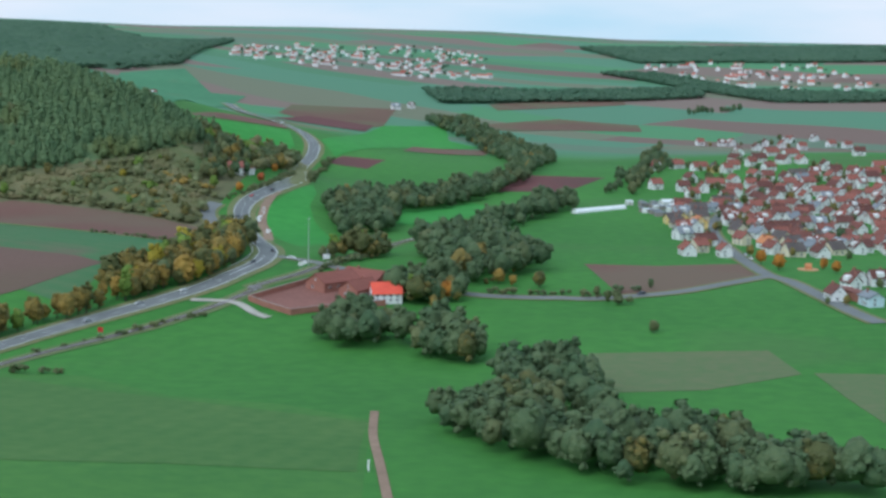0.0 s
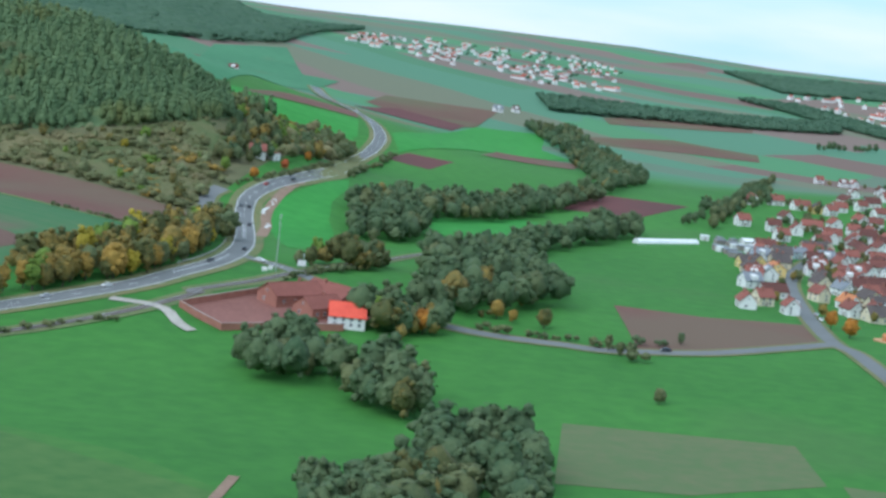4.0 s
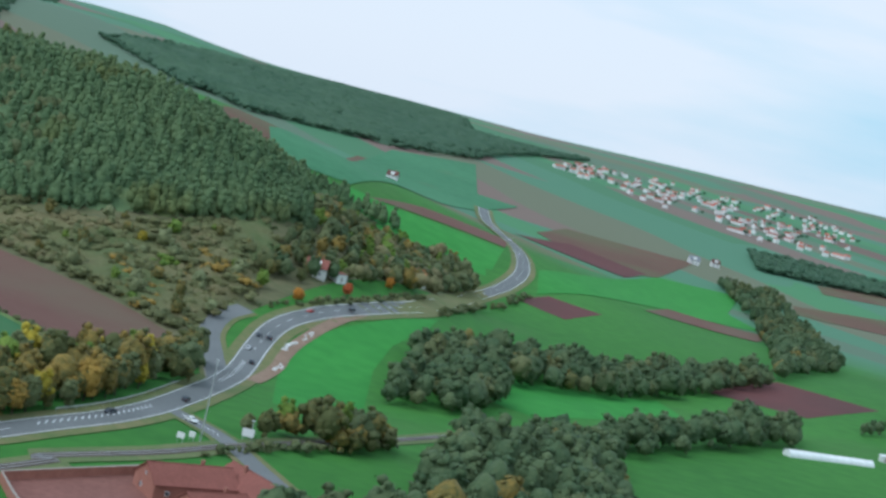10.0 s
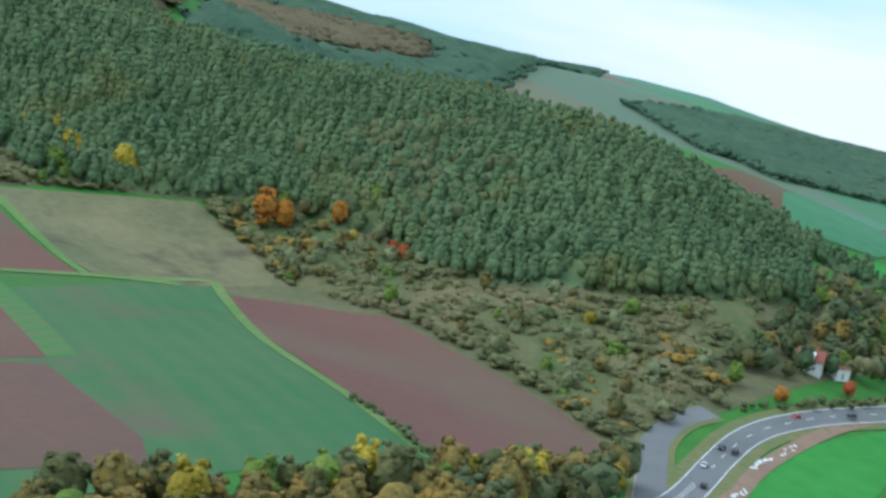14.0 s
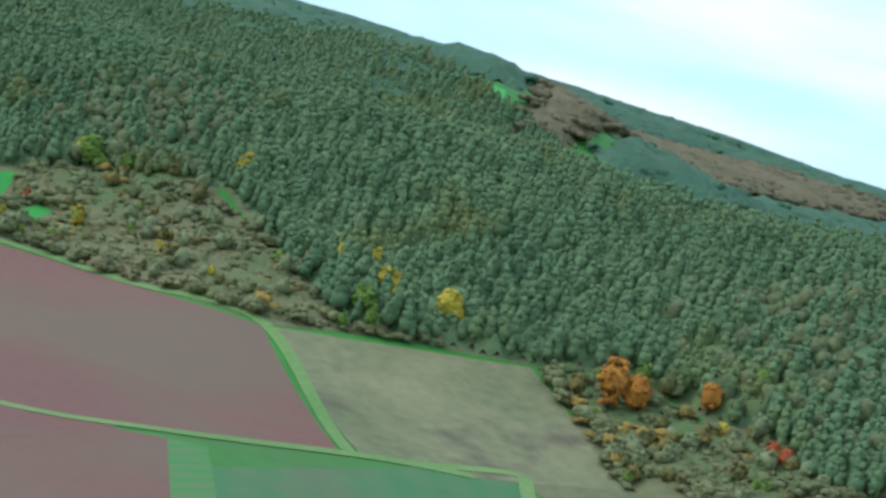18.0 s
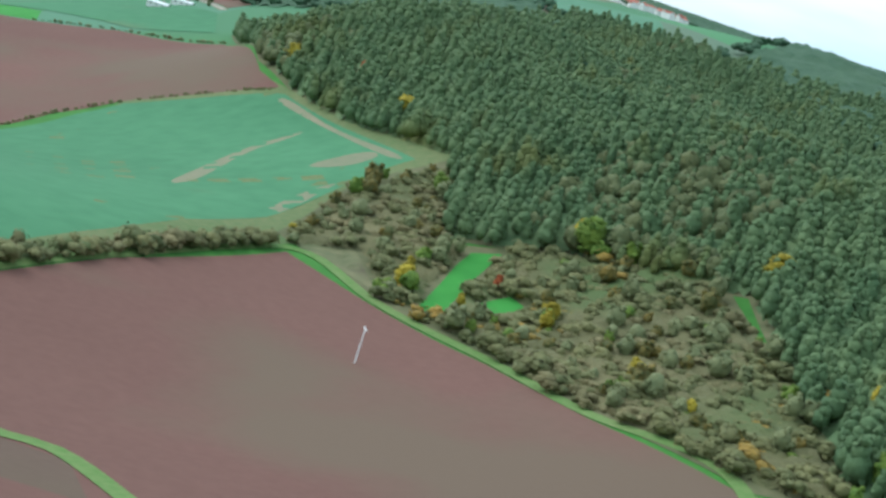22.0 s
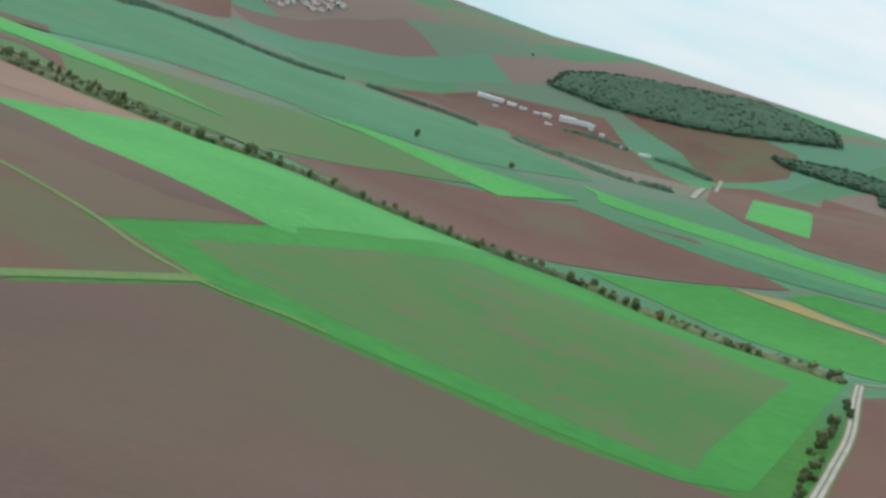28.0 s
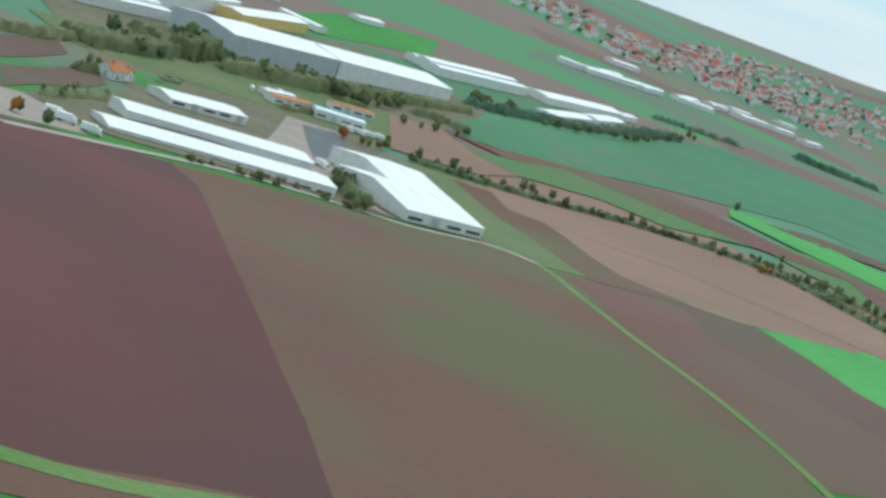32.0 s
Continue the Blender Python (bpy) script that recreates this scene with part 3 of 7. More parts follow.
def crown_shape(kind, seed):
    """A crown one unit high, on the ground, with its uneven outline."""
    rng = random.Random(seed)
    lumps = []
    if kind == "pine":
        for z, r, cards in ((0.40, 0.215, 9), (0.60, 0.165, 8), (0.79, 0.095, 6)):
            lumps.append(lump(rng, (rng.uniform(-0.03, 0.03), rng.uniform(-0.03, 0.03), z), r, 1.25, cards, 0.055))
    elif kind == "far":
        for k in range(3):
            t = k * 2.1 + rng.uniform(-0.5, 0.5)
            lumps.append(lump(rng, (0.16 * math.cos(t), 0.16 * math.sin(t), rng.uniform(0.42, 0.66)), rng.uniform(0.2, 0.27), 1.15, 3, 0.07))
    elif kind == "belt":
        lumps.append(lump(rng, (0, 0, 0.5), 0.26, 1.35, 14, 0.045, 2, 0.72))
        for k in range(13):
            t, z = k * 2.4 + rng.uniform(-0.5, 0.5), rng.uniform(0.18, 0.86)
            r = 0.27 * rng.uniform(0.6, 0.98) * (1.05 - abs(z - 0.52) * 1.4)
            lumps.append(lump(rng, (r * math.cos(t), r * math.sin(t), z), rng.uniform(0.06, 0.12), 1.0, 6, 0.036, 1, 0.6))
    elif kind == "wild":
        lumps.append(lump(rng, (0, 0, 0.5), 0.26, 1.35, 14, 0.06, 2, 0.66))
    elif kind == "shrub":
        for k in range(6):
            t = rng.uniform(0, 6.28)
            lumps.append(lump(rng, (0.38 * math.cos(t), 0.38 * math.sin(t), rng.uniform(0.25, 0.6)), rng.uniform(0.2, 0.36), 0.95, 9, 0.08, 1, 0.6))
    else:
        wide = {"tall": 0.20, "round": 0.27, "broad": 0.32}[kind]
        lumps.append(lump(rng, (0, 0, 0.54), wide * 0.95, 1.35, 50, 0.032, 3, 0.76))
        for k in range(34):
            t, z = k * 2.4 + rng.uniform(-0.5, 0.5), rng.uniform(0.18, 0.88)
            r = wide * rng.uniform(0.6, 0.95) * (1.05 - abs(z - 0.52) * 1.45)
            lumps.append(lump(rng, (r * math.cos(t), r * math.sin(t), z), rng.uniform(0.05, 0.11) * wide / 0.27, 1.0, 13, 0.026, 1, 0.6))
    return join_lumps(lumps)


def trunk_shape(seed):
    """A tapered trunk with four limbs, one unit high."""
    rng = random.Random(seed)
    V, F = [], []

    def limb(p, q, r0, r1):
        p, q = Vector(p), Vector(q)
        d = (q - p).normalized()
        u = d.orthogonal().normalized()
        w = d.cross(u)
        k = len(V)
        for c, r in ((p, r0), (q, r1)):
            for s in range(6):
                V.append(c + (u * math.cos(s * math.pi / 3) + w * math.sin(s * math.pi / 3)) * r)
        F.extend((k + s, k + (s + 1) % 6, k + 6 + (s + 1) % 6, k + 6 + s) for s in range(6))
    limb((0, 0, -0.03), (0.01, 0, 0.42), 0.024, 0.015)
    limb((0.01, 0, 0.42), (0, 0.02, 0.8), 0.015, 0.004)
    for s in range(4):
        t = s * 1.6 + rng.uniform(-0.3, 0.3)
        limb((0.01, 0, 0.25 + 0.05 * s), (0.16 * math.cos(t), 0.16 * math.sin(t), 0.52 + 0.06 * s), 0.010, 0.003)
    return V, F


def shape_mesh(name, shape, mat):
    me = bpy.data.meshes.new(name)
    me.from_pydata([tuple(v) for v in shape[0]], [], shape[1])
    me.polygons.foreach_set("use_smooth", [True] * len(me.polygons))
    me.materials.append(mat)
    return me


TRUNKS = [shape_mesh("trunk", trunk_shape(s), BARK) for s in range(3)]
SHAPES = {k: [crown_shape(k, 10 * n + s) for s in range(4)] for n, k in enumerate(("tall", "round", "broad", "shrub"))}
CROWNS = {}


def crown_mesh(kind, form, seed):
    key = (kind, form, seed)
    if key not in CROWNS:
        CROWNS[key] = shape_mesh("crown", SHAPES[form][seed], LEAVES[kind])
    return CROWNS[key]


TREE_WORDS = {"willow": "grey-green leafy riverside tree", "oak": "dull green tree beginning to turn", "autumn": "yellowing autumn tree by the road",
              "orange": "glowing orange autumn tree", "red": "small red-leaved autumn tree", "yellow": "bright yellow autumn tree",
              "lime": "pale green tree among darker ones", "scrub": "brown-green scrubby bush", "ash": "grey-green tree in a field hedgerow", "olive": "olive-green scrubby bush"}
tree_rng = random.Random(5)
SPARE, COUNT = [], {"tree": 0, "bush": 0}


def tree(kind, x, y, tall, group=""):
    seed = tree_rng.randrange(4)
    z = at(x, y)
    low = kind in ("scrub", "olive") or tall < 4.6
    COUNT["bush" if low else "tree"] += 1
    if COUNT["bush" if low else "tree"] > 290:
        SPARE.append((kind, "shrub" if low else tree_rng.choice(("round", "broad")), x, y, tall))
        return None
    if low:
        ob = new("bush", crown_mesh(kind, "shrub", seed))
        s = tall * tree_rng.uniform(0.7, 1.35)
        ob.matrix_world = pose(x, y, z - 0.15, 0, 0, tree_rng.uniform(0, 360)) @ Matrix.Diagonal((s * 1.25, s * 1.25, s, 1))
        return tagged(ob, "low field bush, " + TREE_WORDS[kind].replace(" tree", " foliage"), "bush", group)
    ob = new("tree")
    form = tree_rng.choice(("round", "broad", "tall") if kind != "willow" else ("broad", "round"))
    ob.matrix_world = pose(x, y, z, 0, 0, tree_rng.uniform(0, 360)) @ Matrix.Diagonal((*[tall * tree_rng.uniform(1.0, 1.25)] * 2, tall, 1))
    new("trunk", TRUNKS[seed % 3]).parent = ob
    c = new("crown", crown_mesh(kind, form, seed))
    c.parent = ob
    return tagged(ob, TREE_WORDS[kind], "tree", group)


def grove(name, kind, apart, tall, outline):
    rng = random.Random(len(outline) + int(outline[0][0]))
    for x, y in scatter(outline, apart, rng):
        k = kind
        if kind == "autumn" and rng.random() < (0.65 if name == "slope" else 0.25):
            k = rng.choice(("oak", "lime", "willow", "oak", "scrub") if name == "slope" else ("yellow", "oak", "oak", "lime"))
        if kind == "scrub" and rng.random() < 0.5:
            k = "olive"
        if kind == "willow" and rng.random() < 0.2:
            k = rng.choice(("oak", "oak", "oak", "autumn"))
        tree(k, x, y, tall * rng.uniform(0.7, 1.2), name + " trees")


def tree_row(name, kind, apart, tall, pts):
    rng = random.Random(int(abs(pts[0][1])))
    d = math.dist(pts[0], pts[1])
    line = [Vector((*pts[0], 0))] if d < apart and len(pts) == 2 else curve_points(pts, apart)
    for p in line:
        if len(line) > 3 and rng.random() < 0.10:
            continue
        k = kind
        if kind == "scrub" and rng.random() < 0.5:
            k = "olive"
        if kind == "autumn" and rng.random() < 0.2:
            k = rng.choice(("yellow", "oak", "oak", "lime"))
        tree(k, p.x + rng.uniform(-1, 1) * apart * 0.3, p.y + rng.uniform(-1, 1) * apart * 0.3, tall * rng.uniform(0.65, 1.25), name + " trees")


def lone_tree(kind, tall, p):
    tree(kind, p[0], p[1], tall)


def mass(name, spots, shapes, size, mat, label, category, widen=1.0):
    """Many trees nobody could count, as one mesh."""
    rng = np.random.RandomState(3)
    arrs = [(np.array(v), np.array([f for f in fs if len(f) == 3]), np.array([f for f in fs if len(f) == 4])) for v, fs in shapes]
    xy = np.array(spots)
    zz = height(xy[:, 0], xy[:, 1])
    V, T, Q, n = [], [], [], 0
    sizes = size if isinstance(size, list) else [size] * len(xy)
    for (x, y), z, size in zip(xy, zz, sizes):
        v, t, q = arrs[rng.randint(len(arrs))]
        a, s = rng.uniform(0, 6.28), size * rng.uniform(0.75, 1.25)
        c, d = math.cos(a), math.sin(a)
        w = widen * rng.uniform(0.85, 1.2)
        V.append(np.stack([(v[:, 0] * c - v[:, 1] * d) * s * w + x, (v[:, 0] * d + v[:, 1] * c) * s * w + y, v[:, 2] * s + z - 0.3], 1))
        T.append(t + n)
        Q.append(q + n)
        n += len(v)
    V, T, Q = np.concatenate(V), np.concatenate(T), np.concatenate(Q)
    me = bpy.data.meshes.new(name)
    me.vertices.add(len(V))
    me.vertices.foreach_set("co", V.ravel().astype(np.float32))
    me.loops.add(T.size + Q.size)
    me.loops.foreach_set("vertex_index", np.concatenate([T.ravel(), Q.ravel()]).astype(np.int32))
    me.polygons.add(len(T) + len(Q))
    me.polygons.foreach_set("loop_start", np.concatenate([np.arange(len(T)) * 3, T.size + np.arange(len(Q)) * 4]).astype(np.int32))
    me.polygons.foreach_set("use_smooth", [True] * len(me.polygons))
    me.update(calc_edges=True)
    me.materials.append(mat)
    return tagged(new(name, me), label, category, kind="stuff")


FAR_SPOTS, FAR_AUTUMN, FAR_EDGES = [], [], []


def canopy(name, outline, step, tall, rough, mat, label, category, holes=()):
    """The closed leafy top of a wood or thicket, coming down to the ground at its edge."""
    ux = np.arange(min(p[0] for p in outline), max(p[0] for p in outline) + step, step)
    uy = np.arange(min(p[1] for p in outline), max(p[1] for p in outline) + step, step)
    mx, my = np.meshgrid(ux, uy)
    chance = np.random.RandomState(6)
    mx, my = mx + chance.uniform(-0.35, 0.35, mx.shape) * step, my + chance.uniform(-0.35, 0.35, mx.shape) * step
    keep, gaps = np.zeros(mx.shape, bool), np.zeros(mx.shape, bool)
    for mask, ring in ((keep, outline), *[(gaps, o) for o in holes]):
        for (x1, y1), (x2, y2) in zip(ring, ring[1:] + ring[:1]):
            if y1 != y2:
                mask ^= ((y1 > my) != (y2 > my)) & (mx < (x2 - x1) * (my - y1) / (y2 - y1) + x1)
    keep &= ~gaps
    inner = np.zeros(mx.shape, bool)
    inner[1:-1, 1:-1] = keep[1:-1, 1:-1] & keep[2:, 1:-1] & keep[:-2, 1:-1] & keep[1:-1, 2:] & keep[1:-1, :-2]
    z = height(mx, my)
    top = tall * (1 + 0.12 * np.sin(mx / 47 + 2 * np.sin(my / 61))) + chance.uniform(-rough, rough, mx.shape)
    deep = np.zeros(mx.shape, bool)
    deep[1:-1, 1:-1] = inner[1:-1, 1:-1] & inner[2:, 1:-1] & inner[:-2, 1:-1] & inner[1:-1, 2:] & inner[1:-1, :-2]
    z = np.where(deep, z + top, np.where(inner, z + 0.3 * top, z - 0.3))
    wide = len(ux)
    jj, ii = np.nonzero(keep[:-1, :-1] & keep[1:, :-1] & keep[:-1, 1:] & keep[1:, 1:])
    base = jj * wide + ii
    faces = np.stack([base, base + 1, base + 1 + wide, base + wide], 1)
    used, back = np.unique(faces, return_inverse=True)
    ob = mesh_object(name, np.stack([mx.ravel(), my.ravel(), z.ravel()], 1)[used], back.reshape(faces.shape), mat, smooth=True)
    return tagged(ob, label, category, kind="stuff")


def hedgerow(pts, wide, tall, step, kind, words):
    """A closed bushy hedge following a line."""
    line = curve_points(pts, 8.0)
    left, right = [], []
    for k, p in enumerate(line):
        d = line[min(k + 1, len(line) - 1)] - line[max(k - 1, 0)]
        n = Vector((-d.y, d.x)).normalized() * wide / 2 * (1 + 0.22 * math.sin(k * 2.7))
        left.append((p.x + n.x, p.y + n.y))
        right.append((p.x - n.x, p.y - n.y))
    canopy("hedge", left + right[::-1], step, tall, tall * 0.3, LEAVES[kind], words, "hedge")


def far_wood(outline, into=None, most=700, holes=(), tall=6.5):
    area = 0.5 * abs(sum(a[0] * b[1] - b[0] * a[1] for a, b in zip(outline, outline[1:] + outline[:1])))
    autumn = into is not None
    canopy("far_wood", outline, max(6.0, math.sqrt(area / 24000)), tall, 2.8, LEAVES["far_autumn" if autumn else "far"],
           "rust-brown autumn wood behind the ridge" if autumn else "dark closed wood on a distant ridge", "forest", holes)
    apart = max(10.0, math.sqrt(area / most))
    for p in scatter(outline, apart, random.Random(9), 0.7):
        if any(inside(*p, h) for h in holes):
            continue
        (FAR_SPOTS if into is None else into).append(p)
    if autumn:
        return
    # a ragged edge of smaller trees
    around = sum(math.dist(a, b) for a, b in zip(outline, outline[1:] + outline[:1]))
    for a, b in zip(outline, outline[1:] + outline[:1]):
        n = max(1, int(math.dist(a, b) / max(6.0, around / 420)))
        for k in range(n):
            if max(a[0], b[0]) > -1000 and min(a[1], b[1]) < 1320:
                continue
            FAR_EDGES.append((a[0] + (b[0] - a[0]) * (k + math.sin(k * 7.3) * 0.3) / n, a[1] + (b[1] - a[1]) * k / n + 3 * math.sin(k * 5.1)))


# ---- fields and roads ----
field('scrub_floor', -1, [(-1203.4, 844), (-983.6, 833.6), (-913.2, 842.8), (-845, 859.7), (-783.7, 881.1), (-757.2, 874.8), (-705.4, 866.8), (-690, 896.6), (-689.2, 900.5), (-642.3, 938.9), (-569.9, 925.7), (-515.9, 917.8), (-504.7, 931.1), (-493.6, 950.4), (-484.1, 966.8), (-470, 996.5), (-428.3, 997.1), (-427.6, 1004.8), (-383.5, 988.5), (-352.2, 995.1), (-316.5, 1014.8), (-298.1, 1043.8), (-288.4, 1084.4), (-306.8, 1121.8), (-422.4, 1289.9), (-330, 1330), (-560, 1300), (-800, 1230), (-1100, 1180), (-1250, 1060)])
field('scrub_floor', -1, [(-482.3, 967.7), (-458, 963.8), (-408.5, 947.3), (-368.2, 996.1), (-386.9, 1014.8), (-425.6, 994.9), (-467.2, 994.5)])
field('ploughed_red', 0, [(-520.8, 724.5), (-497.9, 756.4), (-488.6, 788.3), (-447.3, 811.9), (-412.9, 802.2), (-385.2, 725)])
field('ploughed_tan', 0, [(-1245.3, -195.9), (-1244, -115.6), (-1322, -76.1), (-1325.7, 131.7), (-1177.1, 253.9), (-1184, 110.1), (-1142.6, 18.3)])
field('grass_rough', 0, [(-542.5, 696.3), (-579.6, 721.4), (-636.5, 766.5), (-688.3, 817.4), (-694.9, 837.5), (-697.2, 868.8), (-765.6, 886), (-786.9, 882.4), (-853.9, 860.7), (-1042.9, 809.2), (-755.6, 697.6), (-605.7, 680.6)])
field('scrub_floor', 0, [(-409.9, 915.9), (-462.6, 947.2), (-431.1, 1008.3), (-360.9, 1005.4), (-302.6, 1050.5), (-362.7, 1306.4), (-310.5, 1338.6), (-256.9, 1211.6), (-249.3, 973.6), (-247.3, 930.9), (-242.3, 899), (-319.2, 925.2)])
field('meadow_dark', 0, [(-222, 565.7), (-192.8, 567.2), (-154.2, 535.1), (-116, 527), (-85, 506.5), (-69.9, 405.9), (-147.2, 374.1)])
field('meadow_damp', 3, [(-219, 558), (-182, 541), (-149, 528), (-117, 514), (-85, 502), (-80, 459), (-76, 433), (-123, 426), (-163, 414)])
field('meadow_olive', 0, [(-26.8, 626.8), (5.3, 630.3), (37.2, 632.6), (46.3, 592.8), (14.2, 566.2), (-18.1, 559.5)])
field('meadow_olive', 0, [(50.2, 594.7), (73.7, 594.2), (65.8, 524), (57.8, 557)])
field('ploughed_red', 0, [(-38.3, 825.4), (-3, 829.6), (35.6, 851.5), (43.8, 809), (5.1, 758.7), (-18.9, 741.6)])
field('meadow_light', 0, [(-179.2, 850.2), (-195.6, 885.3), (-217.4, 932.6), (-224.8, 976.9), (-223.4, 1022.8), (-223.2, 1097.4), (-212.5, 1057.3), (-206.4, 1007), (-194.8, 963.8), (-167, 893.3), (-174.9, 875.7)])
field('meadow_light', 0, [(-167.3, 1050), (-124.3, 1118.1), (-97.8, 1073.2), (-138.1, 984), (-160.6, 987.9)])
field('ploughed_dark', 0, [(-255.7, 1303.4), (-249.9, 1344.4), (-217, 1347.1), (-221.4, 1289.5)])
field('ploughed_red', 1, [(-220.1, 1453.8), (-223.9, 1535.9), (-159.5, 1590.9), (-159.5, 1525)])
field('ploughed_dark', 0, [(-119, 1176.4), (-97.9, 1259.1), (-44.6, 1241), (-66.5, 1162.2)])
field('meadow_light', 1, [(-411, 1329), (-382.7, 1359.9), (-311.4, 1430.2), (-289.3, 1350.9), (-311.8, 1328), (-341.7, 1324.9), (-373.1, 1340.1)])
field('ploughed_red', 0, [(-382.3, 1363.4), (-368, 1422), (-334.4, 1503.1), (-314.6, 1441.8)])
field('stubble', 0, [(-386.8, 1726.5), (-398.6, 1845.1), (-300.2, 1928.2), (-281.5, 1728), (-304.3, 1635.3)])
field('ploughed_dark', 1, [(-372.3, 1630.4), (-359, 1736), (-289.2, 1719.9), (-284.6, 1640.5)])
field('meadow_light', 0, [(-281.1, 1414.3), (-281.5, 1728), (-228, 1795.6), (-206.4, 1650.4), (-171.1, 1607.1), (-227.1, 1514.5), (-254.8, 1337)])
field('stubble', 0, [(-194, 1853.5), (-125.8, 1988.2), (-36.7, 1977.8), (-30.8, 1893.8), (-109.5, 1856.9), (-180.8, 1794.1)])
field('stubble', 0, [(-217.5, 2114.7), (-160.1, 2266.5), (-68.9, 2442.5), (-59, 2298.8), (-199.2, 2038.9)])
field('winter_wheat', 0, [(-252.6, 2143.4), (-171.3, 2357.6), (-76.4, 2552), (-84.7, 2672.6), (-198.3, 2580.5), (-276.9, 2312.8)])
field('stubble', 0, [(-499.1, 1343.1), (-509, 1413.2), (-477.4, 1431.6), (-588.7, 1805.7), (-526.1, 1864), (-518.1, 1676.1), (-418.1, 1340), (-429.6, 1301.8), (-452.9, 1308.5)])
field('winter_wheat', 1, [(-477.1, 1434.9), (-620.6, 1955.1), (-589, 2110.7), (-451.6, 1762), (-462.4, 1687), (-422.8, 1419.8)])
field('meadow_light', 2, [(-412.7, 1327.5), (-392.8, 1362.3), (-357.9, 1380.5), (-314.2, 1400.1), (-285.4, 1330.9), (-301.5, 1318.4), (-350.6, 1316.7), (-378.2, 1328.6)])
field('winter_wheat', 2, [(-476, 1399.4), (-546.2, 1833.3), (-454.7, 1873.9), (-439.8, 1738.7), (-396.8, 1368.4), (-434.8, 1327.9)])
field('striped_wheat', 0, [(-369.4, 768.4), (-407.9, 860.6), (-422.6, 893.3), (-419.8, 917.1), (-401.5, 908.3), (-337.2, 865.5), (-281.6, 840.8), (-230.5, 813.8), (-236.7, 713), (-239.8, 676.9)])
field('ploughed_red', 1, [(-406.5, 912.1), (-393.3, 929.6), (-363, 945), (-323.8, 930.8), (-265, 913.5), (-244.3, 903.4), (-230.8, 817.7), (-284.3, 845.1), (-345.7, 874.4)])
field('ploughed_red', 2, [(-445.6, 743.5), (-416.3, 782.9), (-408.8, 812.3), (-342.2, 780.7), (-312.5, 767.4), (-318.7, 707.4)])
field('sparse_crop', 1, [(-408.8, 812.3), (-406.2, 821.1), (-344.7, 792.1), (-313.3, 777.1), (-312.5, 767.4), (-342.2, 780.7)])
field('dry_meadow', 1, [(-518.1, 895.1), (-507.5, 913.4), (-493.3, 944.3), (-482.7, 965.9), (-459.9, 963), (-408.7, 946.5), (-413.4, 929.7), (-415.3, 909.1), (-421.7, 871.8)])
field('ploughed_red', 1, [(-511.7, 699), (-568.5, 723.2), (-589.5, 734.1), (-630.1, 766.7), (-680, 816.8), (-640.3, 837.8), (-601.3, 858.9), (-560.4, 873), (-518.7, 893.7), (-422.9, 865.6), (-416.4, 816.6), (-425.7, 780.8), (-481, 755.9), (-496.9, 733.7)])
field('scrub_floor', 1, [(-699.6, 815.7), (-756.9, 843.2), (-773.3, 861.8), (-780.7, 879.8), (-701.3, 867.8), (-691.1, 901.3), (-670.4, 937.7), (-664.9, 937.8), (-580.3, 928.8), (-521.1, 924.4), (-497, 950.4), (-518.4, 896.7), (-564.1, 873.9), (-608.9, 860.4), (-648.1, 838.8)])
field('scrub_floor', 1, [(-403.7, 944.3), (-456, 966.9), (-420.6, 997.8), (-381.6, 986.4), (-350.5, 993), (-312, 1008.7), (-293.7, 1037.2), (-259.8, 989.8), (-253, 952.2), (-248.3, 927.6), (-246.5, 908.2), (-267.5, 916.8), (-326, 933.5), (-365.6, 947.9)])
field('dry_meadow', 2, [(-689.3, 821.3), (-690.6, 838.6), (-655.1, 839.5), (-672.8, 830.8)])
field('meadow_light', 2, [(-641.7, 847.3), (-684.8, 867.2), (-694.1, 873), (-692.5, 881.9), (-673.1, 870.1), (-637.8, 853.1)])
field('meadow_light', 2, [(-654.7, 868.7), (-659.9, 878.2), (-650.1, 880.7), (-644.8, 869.8)])
field('ploughed_pale', 1, [(-501.4, 706), (-493.6, 734.1), (-479.2, 756), (-411.4, 763.3), (-395.2, 728.7)])
field('ploughed_red', 3, [(-476.8, 715.4), (-457.6, 752.9), (-437.5, 785.8), (-398.5, 782.1), (-379.8, 718.4)])
field('ploughed_pale', 3, [(-361.1, 678), (-325.3, 723.3), (-307, 762.9), (-257, 748.8), (-242.5, 738.8), (-261.4, 693.5), (-286.8, 652.4), (-312.1, 601.2)])
field('winter_wheat', 1, [(-860.7, 720.7), (-908.5, 731.8), (-951.9, 761.7), (-962, 780.7), (-925.1, 834.5), (-918, 839.7), (-867.4, 851.5), (-787.1, 870), (-780.1, 859.7), (-762.9, 844.3), (-717.9, 815), (-695.2, 787.9), (-656.7, 764.5), (-626.8, 744.7), (-567.1, 697.5), (-581.2, 691.9), (-631.9, 708), (-678.3, 715.5)])
field('bare_patch', 2, [(-767.8, 786.4), (-840.6, 815), (-858.6, 843), (-850.8, 837.8), (-834.8, 818.1), (-764.2, 793.9)])
field('bare_patch', 2, [(-916.9, 834.4), (-909.8, 841.3), (-844, 853.2), (-786.1, 868.8), (-794.1, 861), (-862.7, 848)])
field('bare_patch', 3, [(-795.1, 831.8), (-809.9, 856.6), (-797.5, 861.3), (-786.3, 845.9)])
field('bare_patch', 2, [(-722.4, 812.3), (-755.6, 829.9), (-766.9, 843.2), (-757.2, 837), (-723, 819.1)])
